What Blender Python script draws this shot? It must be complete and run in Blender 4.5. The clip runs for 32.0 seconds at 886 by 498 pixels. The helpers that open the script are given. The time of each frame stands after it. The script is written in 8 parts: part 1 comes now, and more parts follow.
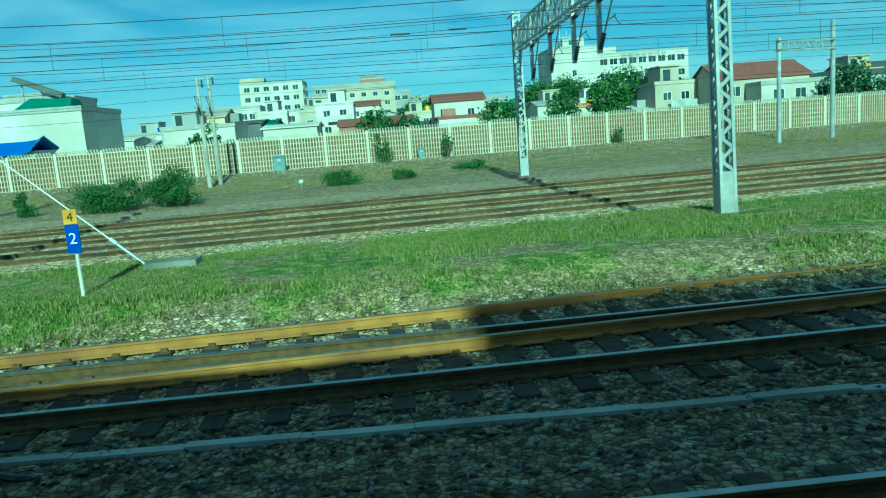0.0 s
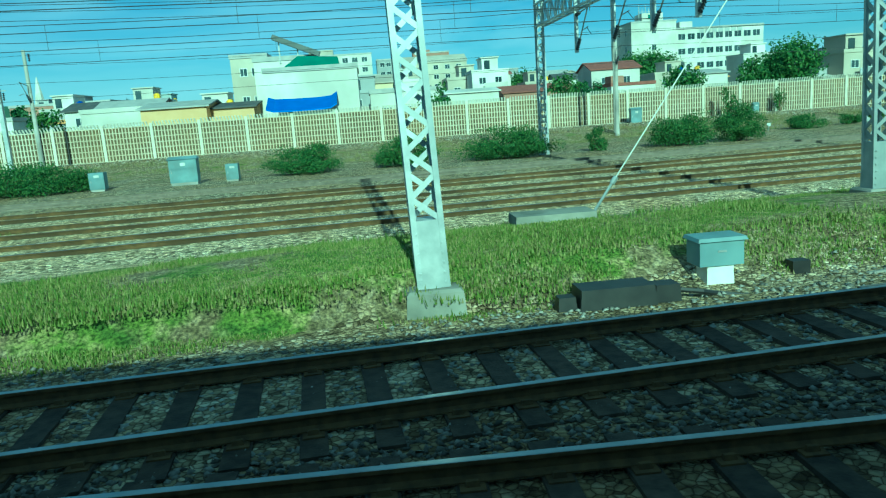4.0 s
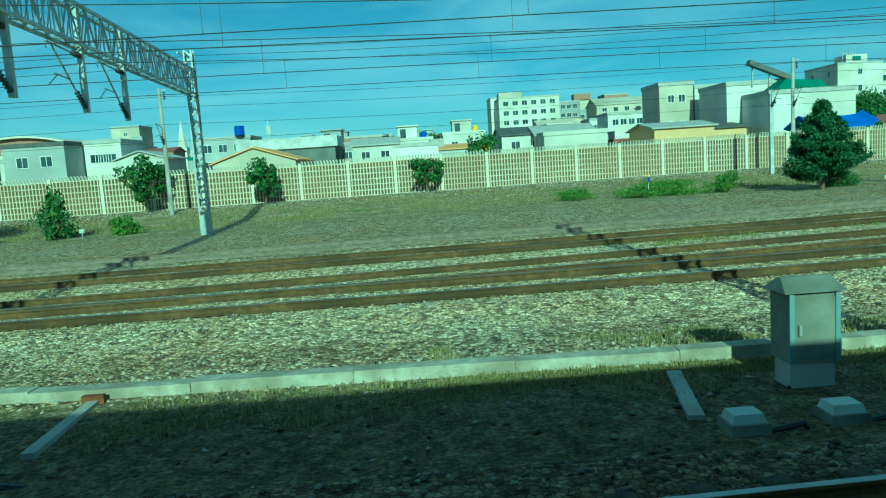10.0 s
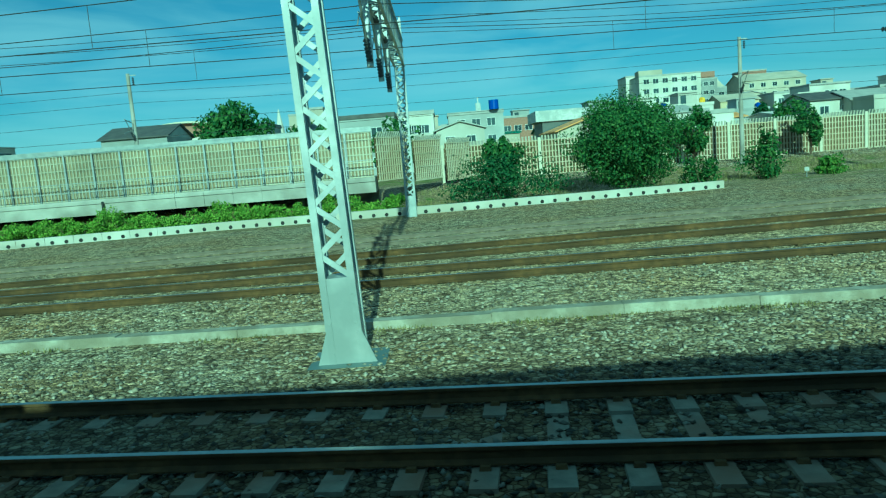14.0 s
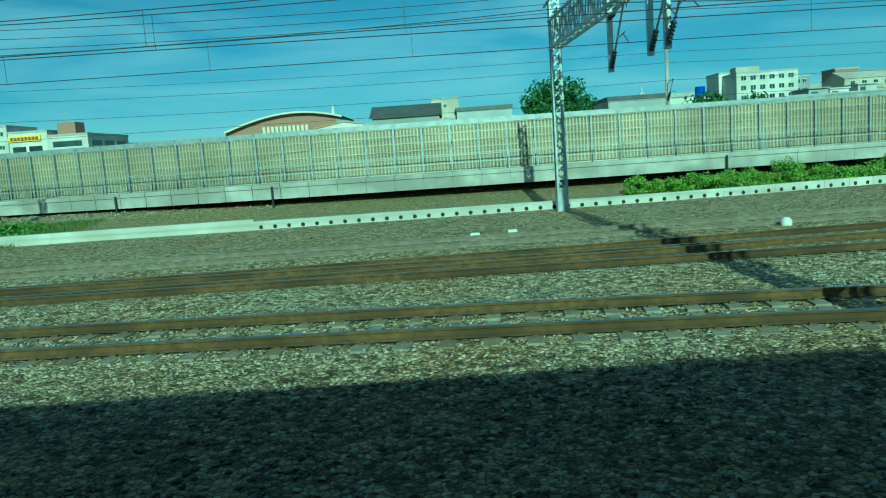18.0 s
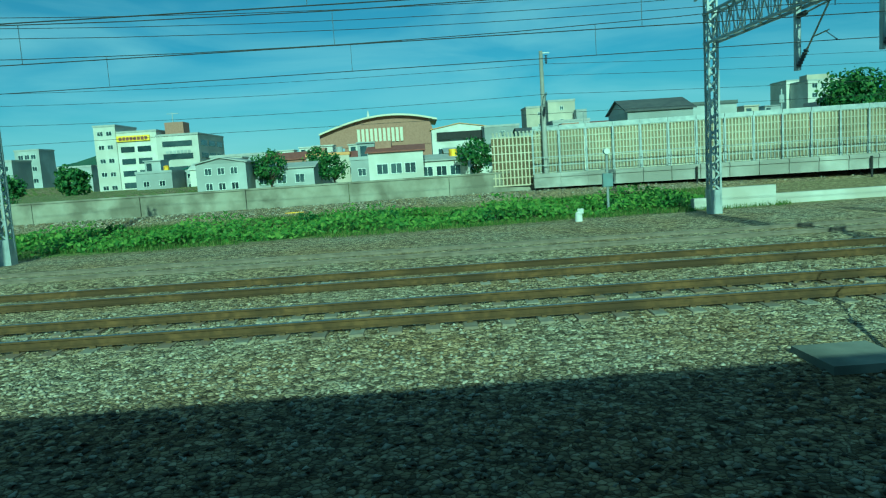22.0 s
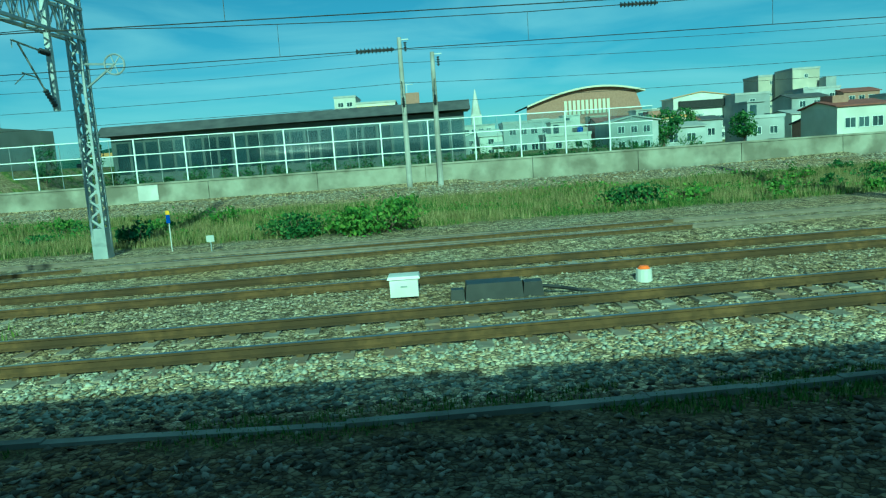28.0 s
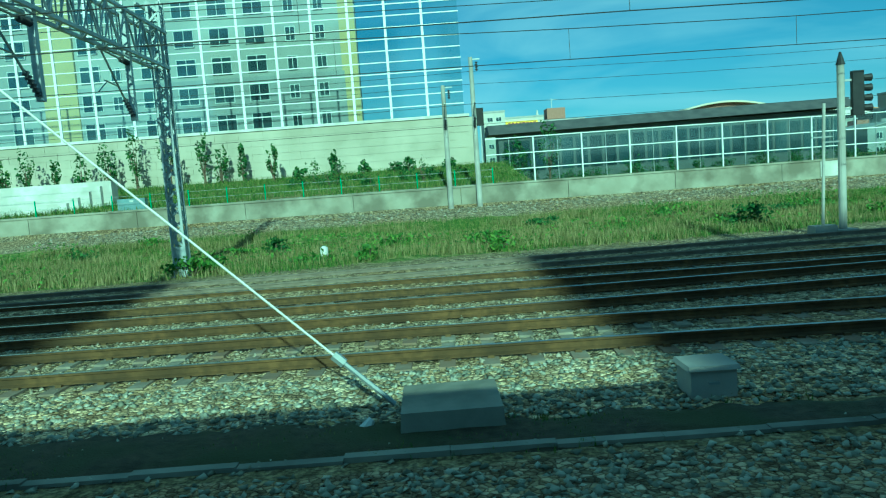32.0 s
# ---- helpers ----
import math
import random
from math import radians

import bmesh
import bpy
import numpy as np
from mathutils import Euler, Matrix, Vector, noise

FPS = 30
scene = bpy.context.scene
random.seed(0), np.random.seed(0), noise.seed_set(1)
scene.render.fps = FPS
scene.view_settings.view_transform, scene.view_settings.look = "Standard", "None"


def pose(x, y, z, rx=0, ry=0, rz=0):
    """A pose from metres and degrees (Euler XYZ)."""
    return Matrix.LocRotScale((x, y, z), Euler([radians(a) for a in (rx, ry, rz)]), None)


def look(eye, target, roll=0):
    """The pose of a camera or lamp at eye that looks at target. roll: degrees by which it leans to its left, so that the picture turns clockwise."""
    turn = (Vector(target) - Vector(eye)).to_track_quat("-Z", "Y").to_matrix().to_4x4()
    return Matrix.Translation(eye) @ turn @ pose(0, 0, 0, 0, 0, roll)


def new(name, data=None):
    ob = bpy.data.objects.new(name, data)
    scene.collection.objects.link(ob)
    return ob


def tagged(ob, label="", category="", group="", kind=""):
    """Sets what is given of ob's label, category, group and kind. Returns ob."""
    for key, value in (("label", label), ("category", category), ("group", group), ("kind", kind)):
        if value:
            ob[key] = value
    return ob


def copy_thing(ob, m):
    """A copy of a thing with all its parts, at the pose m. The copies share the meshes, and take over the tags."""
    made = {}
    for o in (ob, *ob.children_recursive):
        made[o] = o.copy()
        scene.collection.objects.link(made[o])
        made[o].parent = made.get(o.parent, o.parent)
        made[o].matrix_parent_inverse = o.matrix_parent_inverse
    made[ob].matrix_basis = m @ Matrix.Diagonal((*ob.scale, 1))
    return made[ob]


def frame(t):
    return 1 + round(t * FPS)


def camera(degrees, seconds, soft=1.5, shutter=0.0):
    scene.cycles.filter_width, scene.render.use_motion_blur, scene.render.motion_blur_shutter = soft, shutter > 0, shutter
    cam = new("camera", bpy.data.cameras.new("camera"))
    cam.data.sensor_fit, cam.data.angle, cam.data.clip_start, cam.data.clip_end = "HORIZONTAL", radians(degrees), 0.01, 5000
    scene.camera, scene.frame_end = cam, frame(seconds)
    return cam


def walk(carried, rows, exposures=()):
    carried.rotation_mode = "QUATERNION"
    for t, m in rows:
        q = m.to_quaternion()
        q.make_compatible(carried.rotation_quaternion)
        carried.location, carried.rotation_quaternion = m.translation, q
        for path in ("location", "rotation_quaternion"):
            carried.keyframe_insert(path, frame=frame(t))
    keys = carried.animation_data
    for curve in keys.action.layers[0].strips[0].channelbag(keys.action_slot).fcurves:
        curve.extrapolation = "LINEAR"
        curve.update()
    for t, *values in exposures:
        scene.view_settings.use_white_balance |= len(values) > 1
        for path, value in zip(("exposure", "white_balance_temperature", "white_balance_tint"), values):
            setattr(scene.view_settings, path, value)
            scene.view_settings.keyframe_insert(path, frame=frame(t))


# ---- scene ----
# ---------------- camera and its way ----------------
# seconds, stops, kelvin, tint
EXPOSURES = [(0.0, 0.17, 3800, -58), (3.5, 0.18, 3800, -57), (6.0, 0.14, 3850, -60), (7.0, 0.08, 3850, -60), (10.0, 0.08, 3850, -64), (13.0, 0.03, 3850, -62), (17.0, -0.10, 3850, -61), (20.0, -0.08, 3900, -60),
             (24.0, -0.08, 3900, -61), (27.0, 0.04, 3900, -62), (29.0, 0.05, 3900, -64), (30.0, 0.11, 3850, -63), (31.0, 0.22, 3850, -58), (32.0, 0.10, 3800, -58)]
# seconds, metres along the line, yaw, pitch, roll
PATH = [
    (0.0, -0.00, -4.18, -9.06, 4.36),
    (0.5, -3.87, -3.19, -9.12, 3.67),
    (1.0, -7.75, -2.85, -10.19, 4.80),
    (1.5, -11.75, -4.35, -10.05, 4.15),
    (2.0, -15.66, -5.85, -10.40, 4.42),
    (2.5, -19.36, -5.20, -10.95, 5.70),
    (3.0, -22.99, -4.45, -10.98, 5.40),
    (3.5, -26.72, -5.75, -10.62, 4.40),
    (4.0, -30.58, -5.90, -10.70, 3.95),
    (4.5, -34.48, -5.75, -11.00, 4.10),
    (5.0, -38.40, -5.48, -11.24, 4.37),
    (5.5, -42.31, -5.30, -11.05, 4.19),
    (6.0, -46.23, -5.33, -9.19, 0.92),
    (6.5, -50.23, -6.31, -7.79, 0.39),
    (7.0, -54.28, -4.47, -8.32, 3.11),
    (7.5, -58.42, -1.29, -8.89, 5.06),
    (8.0, -62.66, -3.64, -7.80, 2.35),
    (8.5, -66.97, -4.96, -6.80, 1.31),
    (9.0, -71.35, -3.63, -7.13, 2.40),
    (9.5, -75.75, -3.28, -6.91, 3.43),
    (10.0, -80.14, -2.66, -6.67, 3.75),
    (10.5, -84.56, -1.47, -7.07, 4.10),
    (11.0, -89.01, -0.38, -7.64, 5.01),
    (11.5, -93.47, -0.00, -7.44, 4.41),
    (12.0, -97.93, -0.70, -7.07, 4.04),
    (12.5, -102.37, -1.01, -7.52, 4.49),
    (13.0, -106.79, 0.04, -8.04, 5.62),
    (13.5, -111.18, 0.06, -7.46, 4.67),
    (14.0, -115.53, 0.14, -7.36, 4.59),
    (14.5, -119.83, 0.10, -7.13, 4.39),
    (15.0, -124.12, 0.02, -6.89, 4.16),
    (15.5, -128.39, -0.03, -6.75, 4.04),
    (16.0, -132.66, -0.21, -6.43, 3.57),
    (16.5, -136.90, -0.17, -6.38, 3.77),
    (17.0, -141.09, 0.80, -7.27, 4.48),
    (17.5, -145.29, 0.50, -7.45, 4.55),
    (18.0, -149.49, -0.13, -7.31, 3.94),
    (18.5, -153.67, -0.39, -7.43, 4.46),
    (19.0, -157.81, 0.20, -7.32, 4.56),
    (19.5, -162.00, -0.82, -7.20, 4.45),
    (20.0, -166.26, -0.83, -7.50, 5.01),
    (20.5, -170.58, -0.66, -7.36, 4.32),
    (21.0, -174.93, -0.76, -6.83, 3.47),
    (21.5, -179.31, -1.53, -6.50, 3.12),
    (22.0, -183.76, -1.91, -6.60, 3.68),
    (22.5, -188.32, -1.02, -6.97, 3.68),
    (23.0, -192.96, -1.12, -7.10, 3.65),
    (23.5, -197.73, -2.35, -6.60, 2.92),
    (24.0, -202.59, -2.39, -7.02, 2.89),
    (24.5, -207.47, -1.58, -7.73, 3.94),
    (25.0, -212.37, -1.57, -7.88, 4.08),
    (25.5, -217.27, -1.70, -7.98, 4.17),
    (26.0, -222.18, -1.84, -8.04, 4.24),
    (26.5, -227.10, -1.89, -8.07, 4.28),
    (27.0, -232.01, -2.19, -8.12, 4.42),
    (27.5, -236.93, -1.62, -8.11, 4.48),
    (28.0, -241.82, -1.23, -7.71, 3.97),
    (28.5, -246.67, -1.64, -6.90, 2.88),
    (29.0, -251.41, -2.22, -6.24, 2.45),
    (29.5, -256.11, -1.96, -6.09, 2.97),
    (30.0, -260.81, -1.44, -6.15, 3.72),
    (30.5, -265.55, -2.02, -6.07, 3.51),
    (31.0, -270.26, -2.12, -5.69, 3.02),
    (31.5, -275.03, -2.22, -5.59, 3.66),
    (32.0, -279.83, -1.29, -5.78, 4.19),
]
cam = camera(62.88, 32.0, soft=1.2, shutter=0.03)
walk(cam, [(t, pose(x, 0.0, 2.35, 90 + pitch, roll, yaw)) for t, x, yaw, pitch, roll in PATH], exposures=EXPOSURES)

# ---------------- daylight: low sun behind the train, clear sky ----------------
SUN_EL, SUN_AZ = 25.0, 2.0          # degrees; the light travels along +y, a little to -x
wld = bpy.data.worlds.new("sky")
scene.world = wld
wld.use_nodes = True
wn, wl = wld.node_tree.nodes, wld.node_tree.links
sky = wn.new("ShaderNodeTexSky")
sky.sky_type, sky.sun_disc = 'NISHITA', False
sky.sun_elevation, sky.sun_rotation = radians(SUN_EL), radians(180 - SUN_AZ)
sky.air_density, sky.dust_density, sky.ozone_density = 0.9, 0.15, 3.5
wn["Background"].inputs[1].default_value = 0.056
# thin streaks of high cloud
tc, mp, nz, cr, mx = (wn.new(k) for k in ("ShaderNodeTexCoord", "ShaderNodeMapping", "ShaderNodeTexNoise", "ShaderNodeValToRGB", "ShaderNodeMix"))
mp.inputs["Scale"].default_value = (1.0, 1.0, 5.5)
mp.inputs["Rotation"].default_value = (0.0, radians(8), 0.0)
nz.inputs["Scale"].default_value, nz.inputs["Detail"].default_value, nz.inputs["Distortion"].default_value = 2.6, 7.0, 0.6
cr.color_ramp.elements[0].position, cr.color_ramp.elements[1].position = 0.40, 0.74
cr.color_ramp.elements[0].color = (0.11, 0.11, 0.11, 1)
cr.color_ramp.elements[1].color = (0.72, 0.72, 0.72, 1)
mx.data_type = 'RGBA'
mx.inputs["B"].default_value = (10.5, 11.0, 11.4, 1)
wl.new(tc.outputs["Generated"], mp.inputs["Vector"])
wl.new(mp.outputs[0], nz.inputs["Vector"])
wl.new(nz.outputs["Fac"], cr.inputs["Fac"])
wl.new(cr.outputs[0], mx.inputs["Factor"])
wl.new(sky.outputs[0], mx.inputs["A"])
wl.new(mx.outputs["Result"], wn["Background"].inputs[0])
sun = new("sun", bpy.data.lights.new("sun", 'SUN'))
sun.data.energy, sun.data.angle, sun.data.color = 5.0, radians(0.55), (1.0, 0.87, 0.62)
sun.matrix_world = look((0, 0, 60), (-math.sin(radians(SUN_AZ)) * math.cos(radians(SUN_EL)),
                                     math.cos(radians(SUN_AZ)) * math.cos(radians(SUN_EL)), 60 - math.sin(radians(SUN_EL))))

# ---------------- materials ----------------
def mat(name, c1, c2=None, scale=5.0, rough=0.8, metal=0.0, bump=0.0, bscale=None, detail=5.0, c3=None, s3=0.4, rand=0.0, coat=0.0, spec=0.4, lo=0.35, hi=0.65):
    """Principled with two noise scales of colour, fine relief and a random shade for each object."""
    m = bpy.data.materials.new(name)
    m.use_nodes = True
    n, l = m.node_tree.nodes, m.node_tree.links
    p = n["Principled BSDF"]
    p.inputs["Roughness"].default_value, p.inputs["Metallic"].default_value = rough, metal
    p.inputs["Specular IOR Level"].default_value = spec
    co = n.new("ShaderNodeNewGeometry")
    c2 = c2 or tuple(v * 0.8 for v in c1)
    def noise_ramp(sc, a, b):
        t = n.new("ShaderNodeTexNoise")
        t.inputs["Scale"].default_value, t.inputs["Detail"].default_value = sc, detail
        l.new(co.outputs["Position"], t.inputs["Vector"])
        r = n.new("ShaderNodeValToRGB")
        r.color_ramp.elements[0].position, r.color_ramp.elements[1].position = lo, hi
        r.color_ramp.elements[0].color, r.color_ramp.elements[1].color = (*a, 1), (*b, 1)
        l.new(t.outputs["Fac"], r.inputs["Fac"])
        return t, r
    t1, r1 = noise_ramp(scale, c1, c2)
    out = r1.outputs[0]
    if c3:
        t2 = n.new("ShaderNodeTexNoise")
        t2.inputs["Scale"].default_value, t2.inputs["Detail"].default_value = s3, 4.0
        l.new(co.outputs["Position"], t2.inputs["Vector"])
        r2 = n.new("ShaderNodeValToRGB")
        r2.color_ramp.elements[0].position, r2.color_ramp.elements[1].position = 0.42, 0.62
        l.new(t2.outputs["Fac"], r2.inputs["Fac"])
        mx = n.new("ShaderNodeMix")
        mx.data_type = 'RGBA'
        l.new(r2.outputs[0], mx.inputs["Factor"])
        l.new(out, mx.inputs["A"])
        mx.inputs["B"].default_value = (*c3, 1)
        out = mx.outputs["Result"]
    if rand:
        oi = n.new("ShaderNodeObjectInfo")
        mr = n.new("ShaderNodeMapRange")
        mr.inputs["To Min"].default_value, mr.inputs["To Max"].default_value = 1 - rand, 1 + rand
        l.new(oi.outputs["Random"], mr.inputs["Value"])
        hs = n.new("ShaderNodeHueSaturation")
        l.new(mr.outputs[0], hs.inputs["Value"])
        l.new(out, hs.inputs["Color"])
        out = hs.outputs[0]
    l.new(out, p.inputs["Base Color"])
    if bump:
        tb = n.new("ShaderNodeTexNoise")
        tb.inputs["Scale"].default_value, tb.inputs["Detail"].default_value = bscale or scale * 4, 4.0
        l.new(co.outputs["Position"], tb.inputs["Vector"])
        bp = n.new("ShaderNodeBump")
        bp.inputs["Strength"].default_value, bp.inputs["Distance"].default_value = bump, 0.02
        l.new(tb.outputs["Fac"], bp.inputs["Height"])
        l.new(bp.outputs[0], p.inputs["Normal"])
    return m


def ground_material():
    """Ballast stones, dry soil and grass, told apart by where the plan has them (vertex attribute)."""
    m = bpy.data.materials.new("ground")
    m.use_nodes = True
    n, l = m.node_tree.nodes, m.node_tree.links
    p = n["Principled BSDF"]
    p.inputs["Roughness"].default_value, p.inputs["Specular IOR Level"].default_value = 0.9, 0.2
    co = n.new("ShaderNodeNewGeometry")
    at = n.new("ShaderNodeAttribute")
    at.attribute_name = "cover"
    def tex(kind, sc, **kw):
        t = n.new(kind)
        t.inputs["Scale"].default_value = sc
        l.new(co.outputs["Position"], t.inputs["Vector"])
        if "detail" in kw:
            t.inputs["Detail"].default_value = kw["detail"]
        return t
    def ramp(src, *stops):
        r = n.new("ShaderNodeValToRGB")
        e = r.color_ramp.elements
        e[0].position, e[0].color = stops[0][0], (*stops[0][1], 1)
        e[1].position, e[1].color = stops[-1][0], (*stops[-1][1], 1)
        for s in stops[1:-1]:
            k = e.new(s[0])
            k.color = (*s[1], 1)
        l.new(src, r.inputs["Fac"])
        return r.outputs[0]
    def mix(f, a, b, kind='MIX'):
        x = n.new("ShaderNodeMix")
        x.data_type, x.blend_type = 'RGBA', kind
        if isinstance(f, float):
            x.inputs["Factor"].default_value = f
        else:
            l.new(f, x.inputs["Factor"])
        l.new(a, x.inputs["A"])
        l.new(b, x.inputs["B"])
        return x.outputs["Result"]
    # ballast: cells as stones of different grey, dark gaps
    v1 = tex("ShaderNodeTexVoronoi", 13.0)
    v2 = tex("ShaderNodeTexVoronoi", 13.0)
    v2.feature = 'DISTANCE_TO_EDGE'
    sep = n.new("ShaderNodeSeparateColor")
    l.new(v1.outputs["Color"], sep.inputs[0])
    stone = ramp(sep.outputs[0], (0.0, (0.16, 0.138, 0.085)), (0.45, (0.42, 0.368, 0.232)), (0.8, (0.58, 0.515, 0.35)), (1.0, (0.72, 0.66, 0.49)))
    gap = ramp(v2.outputs["Distance"], (0.0, (0.20, 0.185, 0.16)), (0.11, (1, 1, 1)))
    ball = mix(1.0, stone, gap, 'MULTIPLY')
    big = tex("ShaderNodeTexNoise", 0.35, detail=4.0)
    rust = ramp(big.outputs["Fac"], (0.35, (1.0, 1.0, 1.0)), (0.7, (0.95, 0.83, 0.66)))
    ball = mix(1.0, ball, rust, 'MULTIPLY')
    clod = tex("ShaderNodeTexNoise", 6.0, detail=4.0)
    ball = mix(1.0, ball, ramp(clod.outputs["Fac"], (0.38, (0.50, 0.48, 0.45)), (0.5, (1.0, 1.0, 1.0)), (0.62, (1.25, 1.22, 1.14))), 'MULTIPLY')
    # soil with small stones, and grass
    s1 = tex("ShaderNodeTexNoise", 6.0, detail=8.0)
    soil = ramp(s1.outputs["Fac"], (0.3, (0.11, 0.095, 0.045)), (0.52, (0.24, 0.205, 0.105)), (0.7, (0.38, 0.335, 0.20)))
    g1 = tex("ShaderNodeTexNoise", 3.0, detail=9.0)
    grass = ramp(g1.outputs["Fac"], (0.3, (0.085, 0.13, 0.024)), (0.5, (0.16, 0.21, 0.036)), (0.68, (0.38, 0.34, 0.15)))
    g2 = tex("ShaderNodeTexNoise", 22.0, detail=6.0)
    soil = mix(1.0, soil, ramp(g2.outputs["Fac"], (0.36, (0.45, 0.45, 0.45)), (0.5, (0.95, 0.95, 0.95)), (0.64, (1.7, 1.65, 1.55))), 'MULTIPLY')
    grass = mix(1.0, grass, ramp(g2.outputs["Fac"], (0.36, (0.35, 0.38, 0.32)), (0.5, (0.95, 0.95, 0.9)), (0.66, (1.5, 1.45, 1.3))), 'MULTIPLY')
    col = n.new("ShaderNodeSeparateColor")
    l.new(at.outputs["Color"], col.inputs[0])
    edge = tex("ShaderNodeTexNoise", 0.8, detail=10.0)
    def mask(chan):
        a = n.new("ShaderNodeMath")
        a.operation = 'ADD'
        l.new(chan, a.inputs[0])
        l.new(edge.outputs["Fac"], a.inputs[1])
        return ramp(a.outputs[0], (0.92, (0, 0, 0)), (1.06, (1, 1, 1)))
    smask = mask(col.outputs[1])
    out = mix(smask, ball, soil)
    # tone of ballast and soil; low values deepen the shade near the train
    toned = n.new("ShaderNodeMix")
    toned.data_type, toned.blend_type = 'RGBA', 'MULTIPLY'
    toned.inputs["Factor"].default_value = 1.0
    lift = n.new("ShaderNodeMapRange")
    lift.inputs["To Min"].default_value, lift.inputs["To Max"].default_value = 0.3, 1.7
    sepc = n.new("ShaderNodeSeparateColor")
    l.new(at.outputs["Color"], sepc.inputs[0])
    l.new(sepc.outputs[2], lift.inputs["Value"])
    l.new(out, toned.inputs["A"])
    l.new(lift.outputs[0], toned.inputs["B"])
    out = toned.outputs["Result"]
    out = mix(mask(col.outputs[0]), out, grass)
    l.new(out, p.inputs["Base Color"])
    nb = tex("ShaderNodeTexNoise", 30.0, detail=3.0)
    h = n.new("ShaderNodeMath")
    h.operation = 'ADD'
    hr = ramp(v2.outputs["Distance"], (0.0, (0, 0, 0)), (0.25, (1, 1, 1)))
    inv = n.new("ShaderNodeMath")
    inv.operation = 'SUBTRACT'
    inv.inputs[0].default_value = 1.0
    l.new(smask, inv.inputs[1])
    hm = n.new("ShaderNodeMath")
    hm.operation = 'MULTIPLY'
    l.new(hr, hm.inputs[0])
    l.new(inv.outputs[0], hm.inputs[1])
    l.new(hm.outputs[0], h.inputs[0])
    hv = n.new("ShaderNodeMath")
    hv.operation = 'MULTIPLY'
    l.new(sep.outputs[1], hv.inputs[0])
    l.new(inv.outputs[0], hv.inputs[1])
    l.new(hv.outputs[0], h.inputs[1])
    h2 = n.new("ShaderNodeMath")
    h2.operation = 'ADD'
    l.new(h.outputs[0], h2.inputs[0])
    l.new(nb.outputs["Fac"], h2.inputs[1])
    bp = n.new("ShaderNodeBump")
    bp.inputs["Strength"].default_value, bp.inputs["Distance"].default_value = 0.8, 0.026
    l.new(h2.outputs[0], bp.inputs["Height"])
    l.new(bp.outputs[0], p.inputs["Normal"])
    return m


GROUND = ground_material()
RAIL_SIDE = mat("rail rust", (0.066, 0.046, 0.020), (0.118, 0.080, 0.030), 9, 0.9, 0.0, 0.2)
RAIL_BROWN = mat("orange-brown rail rust", (0.072, 0.048, 0.018), (0.135, 0.086, 0.031), 7, 0.88, 0.0, 0.3, c3=(0.055, 0.038, 0.016), s3=0.7)
RAIL_ORANGE = mat("bright orange rail rust", (0.30, 0.165, 0.035), (0.40, 0.225, 0.05), 5, 0.85, 0.0, 0.3, c3=(0.20, 0.11, 0.035), s3=0.9)
RAIL_PALE = mat("dusty rail", (0.15, 0.13, 0.10), (0.22, 0.19, 0.15), 4, 0.85, 0.0, 0.2)
RAIL_TOP = mat("polished rail head", (0.40, 0.40, 0.40), (0.30, 0.30, 0.30), 3, 0.34, 1.0)
RAIL_DULL = mat("dull rail head", (0.24, 0.20, 0.15), (0.32, 0.28, 0.22), 3, 0.45, 0.7)
SLEEPER = mat("sleeper concrete", (0.20, 0.185, 0.145), (0.29, 0.265, 0.205), 6, 0.9, 0, 0.3, rand=0.15, c3=(0.20, 0.15, 0.10), s3=1.0)
SLEEPER_DUSTY = mat("dust-covered sleeper", (0.36, 0.33, 0.26), (0.46, 0.43, 0.34), 6, 0.9, 0, 0.3, c3=(0.32, 0.28, 0.21), s3=1.0)
SLEEPER_OILY = mat("oil-stained sleeper", (0.17, 0.155, 0.13), (0.24, 0.22, 0.19), 6, 0.8, 0, 0.3, rand=0.15)
WOOD_SLEEPER = mat("sleeper timber", (0.030, 0.025, 0.018), (0.070, 0.055, 0.038), 8, 0.9, 0, 0.4, rand=0.2)
GALV = mat("galvanised steel", (0.38, 0.40, 0.41), (0.52, 0.54, 0.545), 4, 0.5, 0.3, 0.1, c3=(0.33, 0.355, 0.36), s3=0.9, rand=0.12)
TEAL_STEEL = mat("grey-green painted steel", (0.17, 0.21, 0.21), (0.22, 0.26, 0.26), 2, 0.5, 0.1, 0.05, c3=(0.14, 0.18, 0.18), s3=0.6)
GALV_DARK = mat("weathered galvanised steel", (0.30, 0.32, 0.33), (0.40, 0.42, 0.42), 3, 0.5, 0.4)
CONC = mat("concrete", (0.36, 0.35, 0.32), (0.47, 0.46, 0.42), 1.2, 0.9, 0, 0.25, 20, c3=(0.27, 0.26, 0.23), s3=0.5)
EARTH = mat("dark damp earth", (0.035, 0.032, 0.02), (0.075, 0.066, 0.04), 9.0, 0.95, 0, 0.8, 45, detail=8.0, c3=(0.05, 0.055, 0.022), s3=1.1)
CONC_LIGHT = mat("pale concrete", (0.60, 0.59, 0.55), (0.74, 0.73, 0.68), 1.0, 0.85, 0, 0.2, 15, c3=(0.48, 0.47, 0.43), s3=0.6)
TROUGH = mat("cream concrete", (0.30, 0.285, 0.225), (0.47, 0.45, 0.37), 6.0, 0.9, 0, 0.8, 30, detail=8.0, c3=(0.25, 0.23, 0.17), s3=1.6)
CONC_DARK = mat("darker concrete", (0.21, 0.21, 0.18), (0.30, 0.295, 0.25), 1.4, 0.9, 0, 0.3, 18, c3=(0.12, 0.12, 0.10), s3=0.8)
